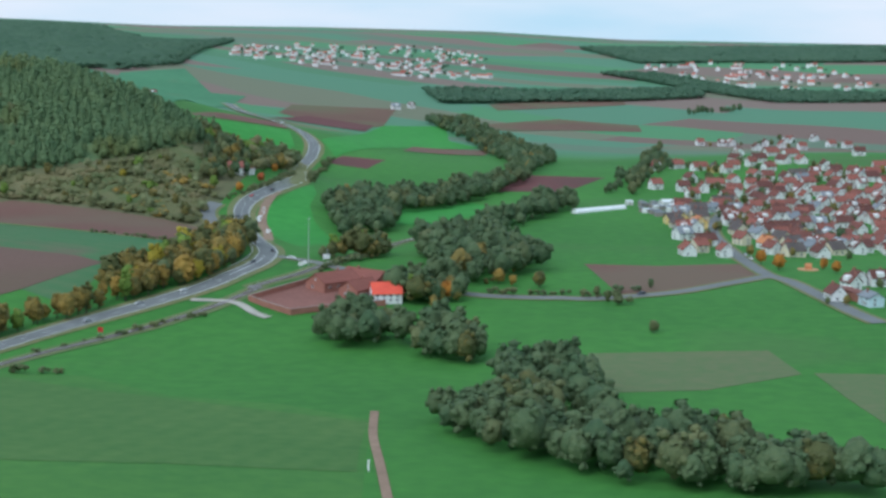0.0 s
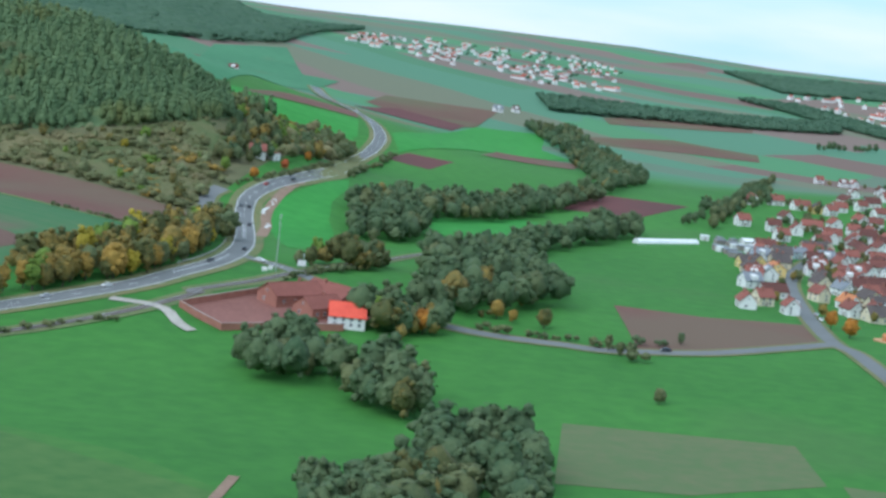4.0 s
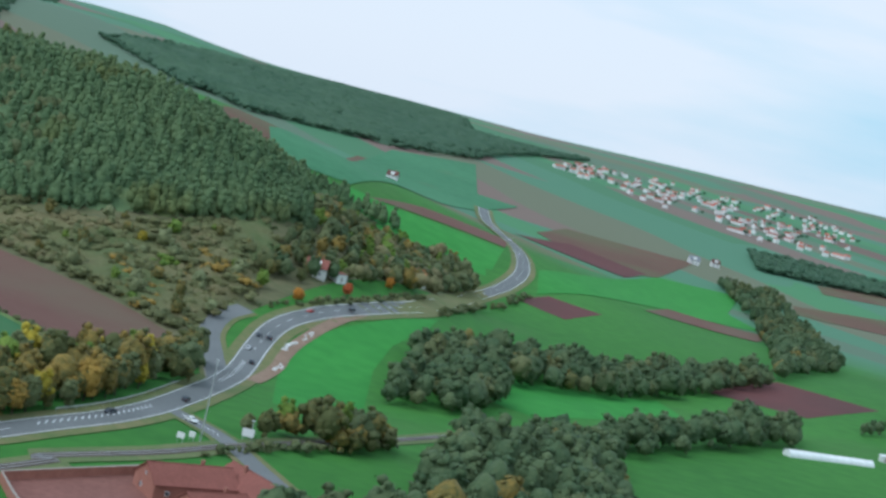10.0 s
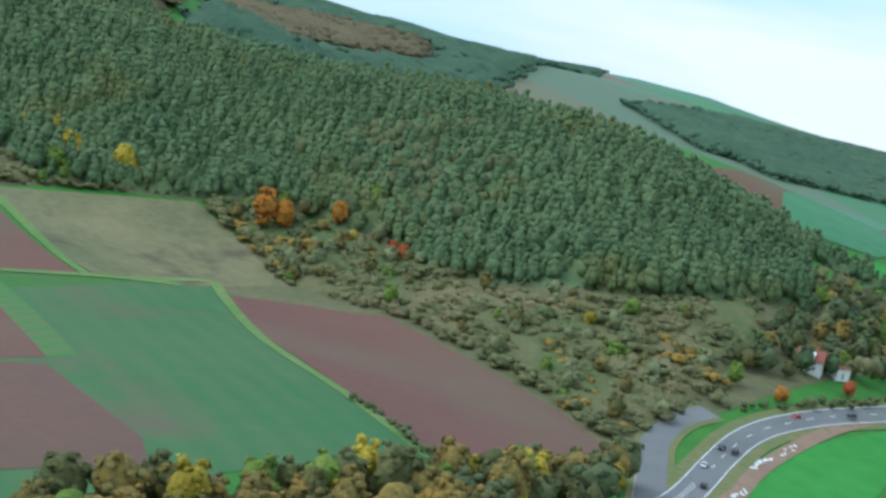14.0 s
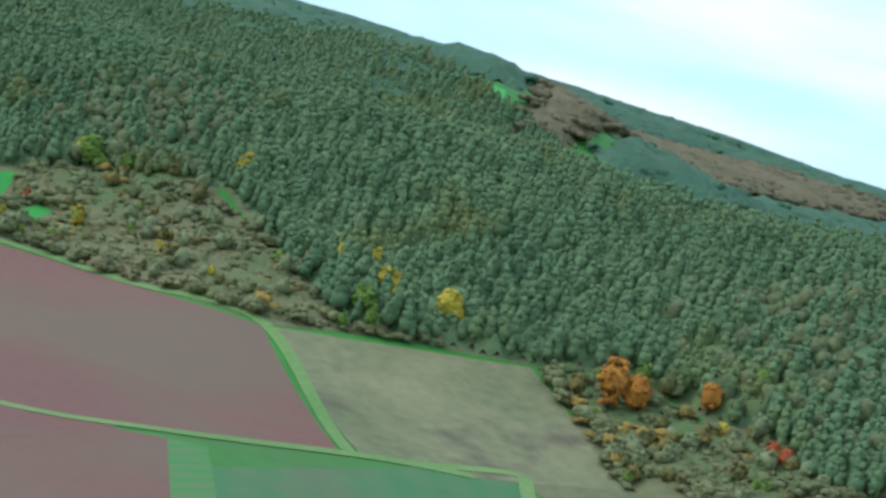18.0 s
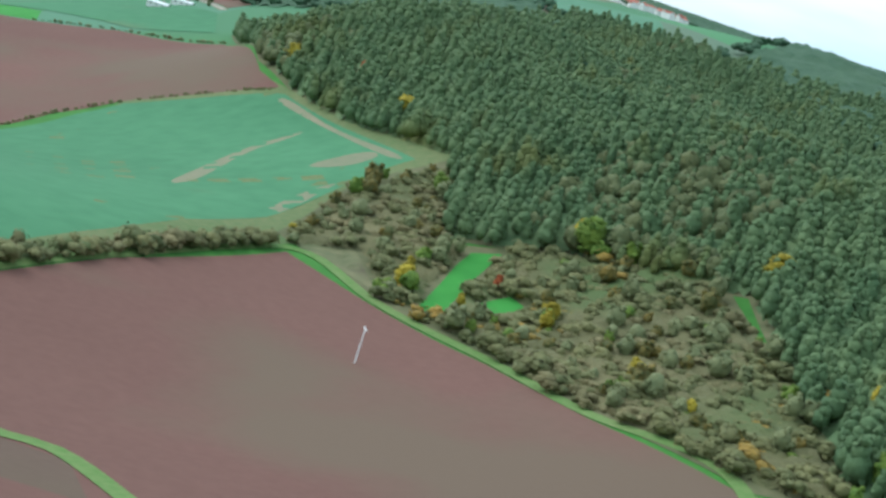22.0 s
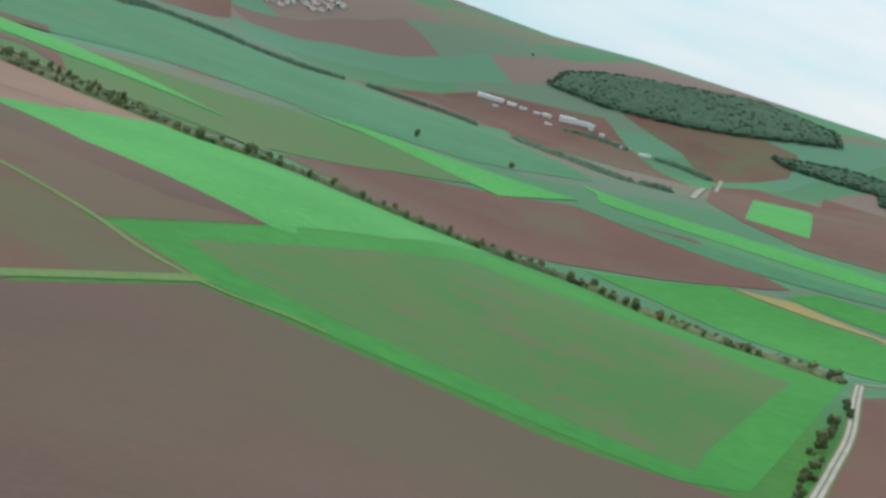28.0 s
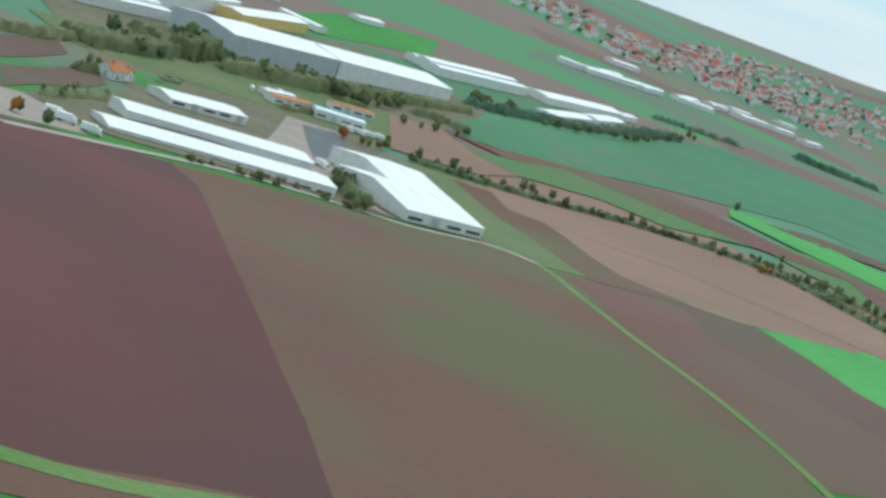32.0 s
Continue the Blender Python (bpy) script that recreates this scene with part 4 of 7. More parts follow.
field('ploughed_red', 1, [(-1247.6, 666.7), (-1307.1, 681.1), (-1254.8, 739.2), (-1227.9, 784.8), (-1147.6, 835.2), (-963.2, 833), (-929.9, 838.4), (-943, 818.4), (-968.1, 780.4), (-958.8, 753.2), (-922.3, 732.3), (-878.2, 718.9), (-979.7, 702), (-1091.2, 688)])
field('ploughed_pale', 1, [(-846.2, 547.1), (-885.6, 582.9), (-907, 597.2), (-929.8, 635.4), (-958, 665.7), (-968.4, 686.9), (-884.7, 698.7), (-713, 701.7), (-639.3, 693.6), (-599.8, 684.4), (-564.8, 673.6)])
field('meadow_light', 0, [(-1384, 704.2), (-1319.9, 741.4), (-1260.3, 738.8), (-1307.1, 681.1)])
field('winter_wheat', 0, [(-1369.3, 715.5), (-1541.1, 792.1), (-1307.1, 843.8), (-1215.9, 835.9), (-1236.6, 793.1), (-1324, 744.4)])
field('ploughed_red', 0, [(-1605.8, 843.5), (-1652.3, 894.2), (-1391.5, 893.2), (-1339, 851.9)])
field('lime_crop', 0, [(-1775.6, 770.5), (-1689.8, 862), (-1635.8, 865.4), (-1631.8, 839.9), (-1722.2, 796)])
field('meadow_light', 0, [(-921.6, 448), (-1030.6, 453.5), (-1143.5, 457.9), (-1401.4, 412.8), (-1478.7, 511.5), (-1284.1, 652.3), (-982.7, 678.7), (-954.5, 661.1), (-931.4, 607.1), (-913.3, 550.7), (-907.1, 509.2), (-904.8, 487.4)])
field('drilled_crop', 1, [(-946.5, 466.7), (-1051.9, 475.1), (-1204.1, 478.6), (-1255.8, 570.9), (-1221.6, 636.9), (-1017.9, 653.3), (-979.6, 660.1), (-955.8, 597.1), (-937.5, 537.7), (-934.1, 497)])
field('lime_crop', 0, [(-1103.7, 254.1), (-1142.5, 259.6), (-1289.3, 255), (-1322.5, 336.5), (-1403.7, 407.9), (-1145.6, 456.9), (-1032.7, 452.2), (-1031.4, 401.4), (-1045.7, 331), (-1036.8, 306.6)])
field('ploughed_red', 0, [(-1382.3, 258.2), (-1522.5, 249.6), (-1617, 280.7), (-1732.2, 330.3), (-1776.2, 427.9), (-1705.2, 527.5), (-1631.5, 463.2), (-1521.2, 416.1), (-1450.8, 392.9), (-1387.4, 345.4), (-1384.4, 287.5)])
field('lime_crop', 2, [(-1638.7, 122.8), (-1695.6, 157), (-1735.4, 250.9), (-1771.8, 327.2), (-1654.1, 303.5), (-1658.5, 240), (-1661.4, 175)])
field('sparse_crop', 1, [(-1438.1, 86.1), (-1608.2, 129.7), (-1729.4, 248.4), (-1681.4, 286), (-1557.3, 260.8), (-1393.2, 251.8), (-1314.3, 235), (-1329.2, 164.7)])
field('winter_wheat', 0, [(-2033.8, -353), (-2167.8, -381.5), (-2991.5, -532.9), (-2199.4, 16.3), (-2005.2, 224), (-1908, 288.6), (-1765.5, 237.3), (-1653.9, 103.2), (-1612.4, 18.3), (-1514.3, -21.8), (-1498.1, -63.3), (-1639.9, -177.5)])
field('ploughed_red', 0, [(-3197.7, -566.9), (-3488.1, -477.5), (-3587.8, -280.5), (-3280, 0.6), (-2245.2, 203.8), (-3274.8, -332.9), (-3278.5, -495.5)])
field('lime_crop', 1, [(-3257.9, 119.2), (-2297, 404.2), (-1943.4, 479.7), (-1962.7, 415.9)])
field('ploughed_red', 0, [(-3355.9, 17.7), (-3424.6, 78.1), (-3309.5, 318.6), (-1860.6, 564), (-1871.7, 491.6), (-1936.7, 418.9), (-2031.5, 359.6)])
field('stubble', 0, [(-3639, -265.7), (-3814.4, -141.4), (-3725.9, 57.1), (-3568.6, 89.8), (-3392.5, 6.9), (-3544.6, -105.1)])
field('lime_crop', 0, [(-1841.5, 315.6), (-1847.9, 435.7), (-1835.5, 542.2), (-1781.8, 651.1), (-1752.5, 689.2), (-1775.1, 603.8), (-1798.2, 449.2), (-1796.1, 336.2)])
field('lime_crop', 1, [(-1856.4, 291.5), (-1837.3, 392.8), (-1836.4, 491.3), (-1819.9, 572.8), (-1787.7, 579.8), (-1809.8, 451), (-1833.2, 316.4)])
field('meadow_light', 0, [(-1527.9, 428.3), (-1653.6, 489.6), (-1616.9, 605.8), (-1539.4, 683.5), (-1480.3, 719.1), (-1391.9, 647.5), (-1460, 577.5), (-1519.5, 482.5)])
field('meadow_light', 0, [(-1720.3, 547.8), (-1709.1, 638.8), (-1672.1, 732.9), (-1600.8, 793.3), (-1503.2, 725.2), (-1629.7, 638.2), (-1679.1, 529.3)])
field('straw_strip', 1, [(-1655.4, 493.7), (-1669.2, 541), (-1613.9, 632.2), (-1505.8, 723.1), (-1489.1, 712.9), (-1621.6, 609.2)])
field('winter_wheat', 0, [(-3285.1, 392.3), (-3353.2, 454.9), (-2206, 659.3), (-1822.1, 710.3), (-1796.5, 663.5), (-1861.1, 596.3)])
field('ploughed_red', 1, [(-3479.4, 178.3), (-3321, 382.3), (-1874.9, 592.9), (-1900.8, 491.6)])
field('ploughed_red', 1, [(-1613.5, 314.5), (-1667.9, 390.4), (-1699.4, 524.3), (-1653.6, 489.6), (-1554.8, 428.4), (-1463, 398.7), (-1455.1, 376.3)])
field('winter_wheat', 1, [(-1740.7, 329.9), (-1769.2, 457.2), (-1752.4, 607.9), (-1710.9, 724.9), (-1730.4, 611.9), (-1725.1, 469.6)])
field('ploughed_red', 0, [(-883, 354.9), (-989.3, 344.6), (-1037.4, 337.2), (-1029, 403), (-1030.9, 451.1), (-920.9, 444.2), (-909.9, 409.4), (-863.7, 373.6)])
field('stubble', 1, [(-830.4, 480.8), (-910.3, 437.7), (-921, 451.8), (-908.9, 491.6), (-904.9, 500.3), (-834.2, 497.5)])
field('stubble', 2, [(-735.3, 225.3), (-772.5, 202.5), (-845, 187.6), (-925.5, 180.4), (-1004.8, 179.6), (-1020.8, 196.5), (-963.1, 315.4), (-930.6, 403.8), (-912.9, 454.8), (-861.3, 487.9), (-698.1, 522.3), (-629.4, 506.5)])
field('ploughed_dark', 3, [(-735.3, 225.3), (-772.5, 202.5), (-809.3, 190.4), (-845, 187.6), (-837.3, 224.1), (-799.2, 314.7), (-777.3, 371.4), (-758, 419.9), (-746.6, 449.6), (-724.7, 498.3), (-690.7, 495.5), (-631.9, 498)])
field('ploughed_pale', 3, [(-647.4, 517.2), (-706.9, 509.7), (-787.1, 502.6), (-895.4, 504.5), (-905.8, 554.7), (-918, 606.5), (-924.3, 634.2), (-859.2, 658.3), (-639.1, 684.7), (-562.4, 646.8)])
field('ploughed_red', 4, [(-632.3, 539.9), (-676.5, 535.5), (-656.4, 568.7), (-633.7, 611.5), (-625.2, 624.2), (-596.7, 663.6), (-562.4, 646.8)])
field('ploughed_red', 1, [(-1012.9, 212.8), (-1084.4, 204.1), (-1015.2, 302.2), (-1002, 367.9), (-1001.9, 421.7), (-922.7, 443.2), (-940.3, 383.6), (-960.9, 319.4)])
field('ploughed_pale', 2, [(-1084.4, 204.1), (-1092.9, 251.6), (-1046.6, 344.3), (-1040.6, 391.7), (-1031.7, 452.4), (-1000.5, 422.8), (-1000.3, 369.4), (-1012.7, 304.6)])
field('ploughed_tan', 1, [(-1144.5, -79), (-1183.8, -29), (-1266.6, 2.2), (-1293.5, 74), (-1292.3, 205.8), (-1291.5, 243.6), (-1137.6, 252.9), (-1100, 243.5), (-1096.2, 211.1), (-1112, 97.2), (-1159.2, -19.6)])
field('lime_crop', 2, [(-1095.1, 249.6), (-1145.2, 246.6), (-1299.8, 239.7), (-1284.6, 311.2), (-1040.8, 460.4), (-1029.6, 452.6), (-1040.6, 391.7), (-1046.6, 344.3)])
field('winter_wheat', 1, [(-1310.3, -265.6), (-1519.9, -408), (-1796.6, -484.4), (-1977.4, -397.4), (-2787.4, -623.3), (-1746.3, 17.2), (-1584, -18.4), (-1578.7, -160.9), (-1427.8, -171.2), (-1314.1, -168.2), (-1266.5, -198.6)])
field('sparse_crop', 4, [(-1373.6, -55.5), (-1429.1, 0.3), (-1516.6, 83.3), (-1563.2, 133.3), (-1357.8, 266.4), (-1337.7, 213.1), (-1322.9, 139.5), (-1347.7, 47.8)])
field('ploughed_red', 0, [(-2418.8, -759.1), (-3026.9, -986.8), (-3258.1, -933.1), (-3123.6, -840.3), (-2628.9, -754.2)])
field('grass_rough', 4, [(-1115, -59), (-1148, -43), (-1110, 51), (-1080, 119), (-1038, 208), (-1016, 200), (-1001, 184), (-992, 158)])
field('stubble', 5, [(-1148, -43), (-1174, -22), (-1140, 70), (-1086, 173), (-1080, 228), (-1029, 218), (-1080, 119), (-1110, 51)])
field('ploughed_tan', 3, [(-1186, -68), (-1223, -52), (-1249, -8), (-1290, 36), (-1300, 67), (-1278, 169), (-1155, 255), (-1089, 245), (-1080, 228), (-1086, 173), (-1140, 70), (-1174, -22)])
field('ploughed_tan', 4, [(-1215, -215), (-1253, -208), (-1234, -147), (-1237, -95), (-1190, -73), (-1155, -89), (-1139, -96)])
field('sparse_crop', 5, [(-1234, -147), (-1285, -157), (-1329, -162), (-1340, -85), (-1351, -1), (-1292, -16), (-1283, -70), (-1237, -95)])
field('ploughed_red', 6, [(-1256, -212), (-1274, -182), (-1339, -174), (-1415, -150), (-1410, -75), (-1395, -8), (-1408, 61), (-1335, 124), (-1385, 50), (-1351, -1), (-1340, -85), (-1325, -158), (-1268, -147)])
field('lime_crop', 7, [(-1475, -146), (-1498, -127), (-1479, 2), (-1452, 95), (-1428, 190), (-1408, 61), (-1418, -29), (-1437, -108)])
field('ploughed_pale', 7, [(-1471, -113), (-1527, -103), (-1545, -54), (-1503, -19), (-1476, -57), (-1476, -106)])
field('meadow_light', 0, [(-1299.5, -542.1), (-1422.2, -633.7), (-1542.8, -636.6), (-1465, -538.9), (-1316.3, -491.5)])
field('ploughed_pale', 0, [(-894.7, -103.6), (-951.1, -162.6), (-937.8, -114.5), (-858.3, -10.5)])
field('ploughed_pale', 0, [(-843.1, 27.3), (-944.8, -100), (-930.5, -46.6), (-804.7, 122.1)])
field('meadow_light', 0, [(-982.8, -127.5), (-1029.9, -153.6), (-981.6, -77.7), (-962.6, -80.5)])
road('main', 9, 'asphalt', [(-262.6, 545.5), (-246.5, 590.6), (-235, 626.6), (-221.2, 655), (-206.1, 679.7), (-190.7, 708.2), (-184.2, 729.2), (-178.4, 762.3), (-184.2, 802.9), (-207.8, 878.3), (-228, 934), (-236.1, 966.2), (-235.8, 996.4), (-231.5, 1046.2), (-235.6, 1113.6), (-264.1, 1253.3), (-270.3, 1323.6), (-281.5, 1384), (-311.4, 1461), (-347, 1527.2), (-391.7, 1620.2), (-446.5, 1758)])
road('side', 6, 'asphalt', [(-176.1, 782.4), (-155.9, 773.4), (-136.2, 758.1), (-117.2, 744.5), (-93.8, 733.4), (-77.8, 728.7), (-67, 728.3), (-54.9, 729.2), (-43.1, 731.1), (-30.9, 731.3), (-16.6, 738.5), (5.7, 753.6), (29.7, 783.7), (45.2, 807.2)])
road('village', 6.5, 'asphalt', [(81.8, 686.1), (73.4, 713.2), (63.9, 753.2), (53.8, 794.6), (46, 811.9), (37.6, 862.5), (31, 919.3), (25.2, 985.5), (26.7, 1039.6), (33.9, 1089), (43.9, 1124.6)])
road('lay_by', 8, 'asphalt', [(-197.4, 849.7), (-212.8, 876.1), (-231.6, 906.3), (-244.2, 926.8), (-251.4, 948.2), (-251.1, 966.1)])
road('field_lane', 4, 'gravel', [(-561.8, 684.9), (-583.1, 691.1), (-618.1, 700.4), (-669.7, 710.8), (-778.4, 716), (-862.1, 719.6), (-919.6, 710.3), (-991, 698.4), (-1061.9, 690.3), (-1134.6, 682), (-1229.2, 666.2), (-1317.9, 652.7)])
road('field_lane', 3.5, 'gravel', [(-1317.9, 652.7), (-1399.8, 682), (-1466.4, 727.3), (-1487.8, 763.1), (-1585.9, 803.5), (-1546.5, 837.9), (-1326, 849.1)])
road('field_lane', 5, 'gravel', [(-2020.1, 348.9), (-2317.5, 277.9), (-3430.1, 10.9)])
road('grass_track', 6.5, 'grass', [(-632.8, 494.7), (-650.9, 493.8), (-674.2, 500.9), (-697.9, 501.8), (-725.8, 500.7), (-776.6, 497), (-835.4, 496.4), (-907.7, 499.8)])
road('grass_track', 6, 'grass', [(-697.6, 506.6), (-685, 528.6), (-670.1, 552.8), (-655.3, 578.5), (-645.4, 596.2), (-636.5, 612.1), (-628.5, 625.1)])
road('grass_track', 3.5, 'grass', [(-1005.3, 179.8), (-1010.7, 204.1), (-977.4, 269.6), (-953, 327.6), (-938.4, 385.4), (-921.2, 442.2), (-907.1, 474.9), (-902.2, 508.1), (-911.7, 532.2), (-914.8, 548.6)])
road('grass_track', 4.5, 'grass', [(-500.1, 727.8), (-497.5, 733.6), (-489.1, 745.3), (-481.3, 756.3), (-426.9, 781.3), (-416.4, 816.6), (-421.2, 868.1), (-420, 889.4), (-415.4, 905.6)])
road('grass_track', 4, 'grass', [(-554.1, 714.7), (-571.6, 722.7), (-592.3, 733.7), (-633.3, 766.6), (-684.9, 817.1), (-644.9, 838.4), (-605.7, 859.8), (-564.1, 873.9), (-519, 895.1), (-422.5, 868.6)])
road('grass_track', 4, 'grass', [(-421.6, 887.3), (-421, 918.3), (-404.4, 911.1), (-340.5, 869), (-282.9, 842.2), (-232.7, 815.5)])
road('grass_track', 8, 'grass', [(-1137.8, -69.5), (-1186.8, -32.8), (-1261.4, 7.8), (-1293.5, 74), (-1275.2, 178.5), (-1266.9, 262.5)])
road('grass_track', 4, 'grass', [(-1014.4, 201.8), (-1054.5, 208.4), (-1096.2, 211.1), (-1104, 243.4)])

# ---- woods ----
FOREST = [(-1203.4, 844), (-983.6, 833.6), (-913.2, 842.8), (-845, 859.7), (-783.7, 881.1), (-757.2, 874.8), (-705.4, 866.8), (-690, 896.6), (-689.2, 900.5), (-642.3, 938.9), (-569.9, 925.7), (-515.9, 917.8), (-504.7, 931.1), (-493.6, 950.4), (-484.1, 966.8), (-470, 996.5), (-428.3, 997.1), (-427.6, 1004.8), (-383.5, 988.5), (-352.2, 995.1), (-316.5, 1014.8), (-298.1, 1043.8), (-288.4, 1084.4), (-306.8, 1121.8), (-422.4, 1289.9), (-330, 1330), (-560, 1300), (-800, 1230), (-1100, 1180), (-1250, 1060)]
far_wood([(-194, 3762), (440, 3844), (400, 3350), (100, 3420), (-65, 3380)])
far_wood([(-120, 3046), (-42, 2898), (45, 2674), (138, 2475), (330, 2500), (330, 2620), (110, 2700), (60, 2850), (-30, 3080)], tall=4.0)
far_wood([(-307, 2219), (-279, 2291), (-207, 2371), (-133, 2491), (-52, 2609), (37, 2714), (40, 2529), (-73, 2358), (-163, 2236), (-215, 2138), (-265, 2066)], tall=4.0)
far_wood([(-3668, 26), (-3707, 152), (-3668, 296), (-3554, 401), (-3498, 400), (-3582, 270), (-3634, 60)])
far_wood([(-3475.3, 554.2), (-3785.8, 704), (-3584.5, 919.2), (-2141.6, 1053.7), (-1209.9, 1043.6), (-899.2, 960.2), (-1291.1, 936.6), (-1351.7, 867.6), (-1707.4, 862.4), (-1801.4, 745.1), (-1918.9, 702.7), (-2296.7, 660.2)], most=2600)
far_wood([(-3617.6, 238.5), (-3641.8, 426.4), (-3526.3, 544.2), (-3369.6, 539.9), (-3427.8, 375.8), (-3501.4, 271.9)])
far_wood([(-3735, -441), (-3810, -390), (-3914, -268), (-4053, -124), (-3966, 58), (-3860, 100), (-3740, -60), (-3690, -160), (-3640, -300), (-3640, -430)])
far_wood([(-985.8, 2084.6), (-928.4, 2253.3), (-856.2, 2437), (-800.6, 2729.3), (-868.3, 3460.8), (-613.1, 2174.9), (-663.7, 1933.4), (-721.4, 1837.1), (-834.9, 1891.8)])
far_wood([(-977.7, 1977.4), (-1013.3, 2250.9), (-1570.8, 3807.5), (-1241.7, 3795.2), (-609.5, 2150.2), (-630.3, 1976.3), (-732.7, 1919.7), (-801.2, 1847.7)])
CLEARINGS = [[(-921, 1215), (-895, 1236), (-880, 1225), (-905, 1205)], [(-1463, 1775), (-1457, 1848), (-1418, 1806), (-1431, 1753)], [(-1382, 1849), (-1385, 1936), (-1330, 1879), (-1331, 1806)]]
for o in CLEARINGS:
    field("lime_crop", 1, o)
far_wood([(-2084, 1869), (-3600, 2930), (-3991, 2238), (-4287, 1270), (-3154, 1071), (-2889, 1636)], None, 900)
AUTUMN_WOOD = [(-872.2, 1163.2), (-858, 1215.7), (-1217.2, 1603.5), (-1236.5, 1756.9), (-1199.9, 1923.5), (-1067.2, 1777.9), (-1045.7, 1580), (-821.3, 1230.9)]
far_wood(AUTUMN_WOOD, FAR_AUTUMN)
far_wood([(-1167.4, 1109.2), (-1845.1, 1584.4), (-1728.3, 1766.5), (-1620.4, 1935.1), (-2875.8, 3832), (-2805.4, 4021.3), (-2422.6, 4053.3), (-932.9, 1715.8), (-938.7, 1637.4), (-753.4, 1297.6), (-802, 1218.6), (-859.8, 1156.7), (-930.8, 1114.5)], None, 2000, CLEARINGS + [AUTUMN_WOOD])
THICKET = [(-482.3, 967.7), (-458, 963.8), (-408.5, 947.3), (-368.2, 996.1), (-386.9, 1014.8), (-425.6, 994.9), (-467.2, 994.5)]
SCRUB = [(-692.3, 817.6), (-750.4, 842.5), (-770, 861.4), (-768.6, 876.4), (-701.2, 866.2), (-687.7, 899.2), (-663.3, 935.8), (-660.2, 935.9), (-575.5, 926.5), (-517.8, 918.9), (-497.5, 946.7), (-520.6, 897.8), (-568.6, 875.1), (-613.3, 861.3), (-655.1, 839.5)]
SLOPE = [(-403.2, 945.3), (-451.3, 965.6), (-417.1, 994.2), (-379.6, 984.2), (-348.7, 990.8), (-312, 1008.7), (-293.7, 1037.2), (-259.8, 989.8), (-254.3, 954.2), (-249.8, 929.9), (-248.2, 910.7), (-269.2, 919.2), (-328.3, 936.3), (-368.1, 950.8)]
GRASS_PATHS = [[(-641.7, 847.3), (-684.8, 867.2), (-694.1, 873), (-692.5, 881.9), (-673.1, 870.1), (-637.8, 853.1)], [(-654.7, 868.7), (-659.9, 878.2), (-650.1, 880.7), (-644.8, 869.8)], [(-689.3, 821.3), (-690.6, 838.6), (-655.1, 839.5), (-672.8, 830.8)]]

PINES = [crown_shape("pine", 70 + s) for s in range(8)]
SHRUBS = [crown_shape("shrub", 90 + s) for s in range(6)]
FAR_SHAPES = [crown_shape("far", 60 + s) for s in range(5)]
WILD_SHAPES = [crown_shape("wild", 30 + s) for s in range(6)]
BELT_SHAPES = [crown_shape("belt", 40 + s) for s in range(6)]
wood_rng = random.Random(21)
stand = scatter(FOREST, 4.2, wood_rng, 0.6)
broadleaf = [p for p in stand if math.sin(p[0] / 41) + math.sin(p[1] / 33 + p[0] / 90) + wood_rng.uniform(-1, 1) > 1.9]
taken = set(broadleaf)
pines = [p for p in stand if p not in taken]
mass("pine_forest", pines, PINES, [11.0 * wood_rng.uniform(0.78, 1.2) for p in pines], LEAVES["pine"], "dense dark pine forest covering the hill", "forest", 0.95)
mass("broadleaf_trees", broadleaf, WILD_SHAPES, [10 * wood_rng.uniform(0.8, 1.15) for p in broadleaf], LEAVES["oak"], "dull green broadleaf trees among the pines", "forest", 1.1)

# the leafy mass between the crowns
canopy("understorey", FOREST, 2.6, 4.2, 1.5, LEAVES["pine"], "leafy undergrowth filling the pine forest", "undergrowth")
BRAKE = [(-312, 1012), (-303, 1039), (-297, 1064), (-277, 1040), (-266, 1002), (-284, 990)]
for patch in (SCRUB, SLOPE, THICKET, BRAKE):
    canopy("brushwood", patch, 1.9, 1.8, 0.9, LEAVES["scrub"], "brown tangled brushwood below the forest", "scrub", GRASS_PATHS)


def on_path(x, y):
    return any(inside(x + dx, y + dy, o) for o in GRASS_PATHS for dx, dy in ((0, 0), (3.5, 0), (-3.5, 0), (0, 3.5), (0, -3.5)))


thicket = [p for p in scatter(SCRUB, 3.4, wood_rng, 0.9) + scatter(SLOPE, 3.6, wood_rng, 0.9) + scatter(THICKET, 3.6, wood_rng, 0.9) + scatter(BRAKE, 3.6, wood_rng, 0.9) if not on_path(*p)]
left = []
for p in thicket:
    # glades where the dry grass shows
    if math.sin(p[0] / 19 + 1.3) + math.sin(p[1] / 14) + 0.6 * math.sin(p[0] / 7 + p[1] / 9) > -1.9:
        left.append(p)
for kind, low, high, size in (("scrub", 0.0, 0.36, 2.8), ("olive", 0.36, 0.87, 3.0), ("autumn", 0.87, 0.94, 3.4), ("lime", 0.94, 1.0, 3.0)):
    picked = [p for p in left if low <= (wood_rng.random() * 0.55 + 0.45 * (0.5 + 0.5 * math.sin(p[0] / 23 + 2 * math.sin(p[1] / 29)))) < high]
    mass("scrub", picked, SHRUBS, [size * wood_rng.choice((0.5, 0.7, 0.9, 1.0, 1.2, 1.6)) for p in picked], LEAVES[kind], "brown and olive autumn scrub below the forest", "scrub", 1.6)
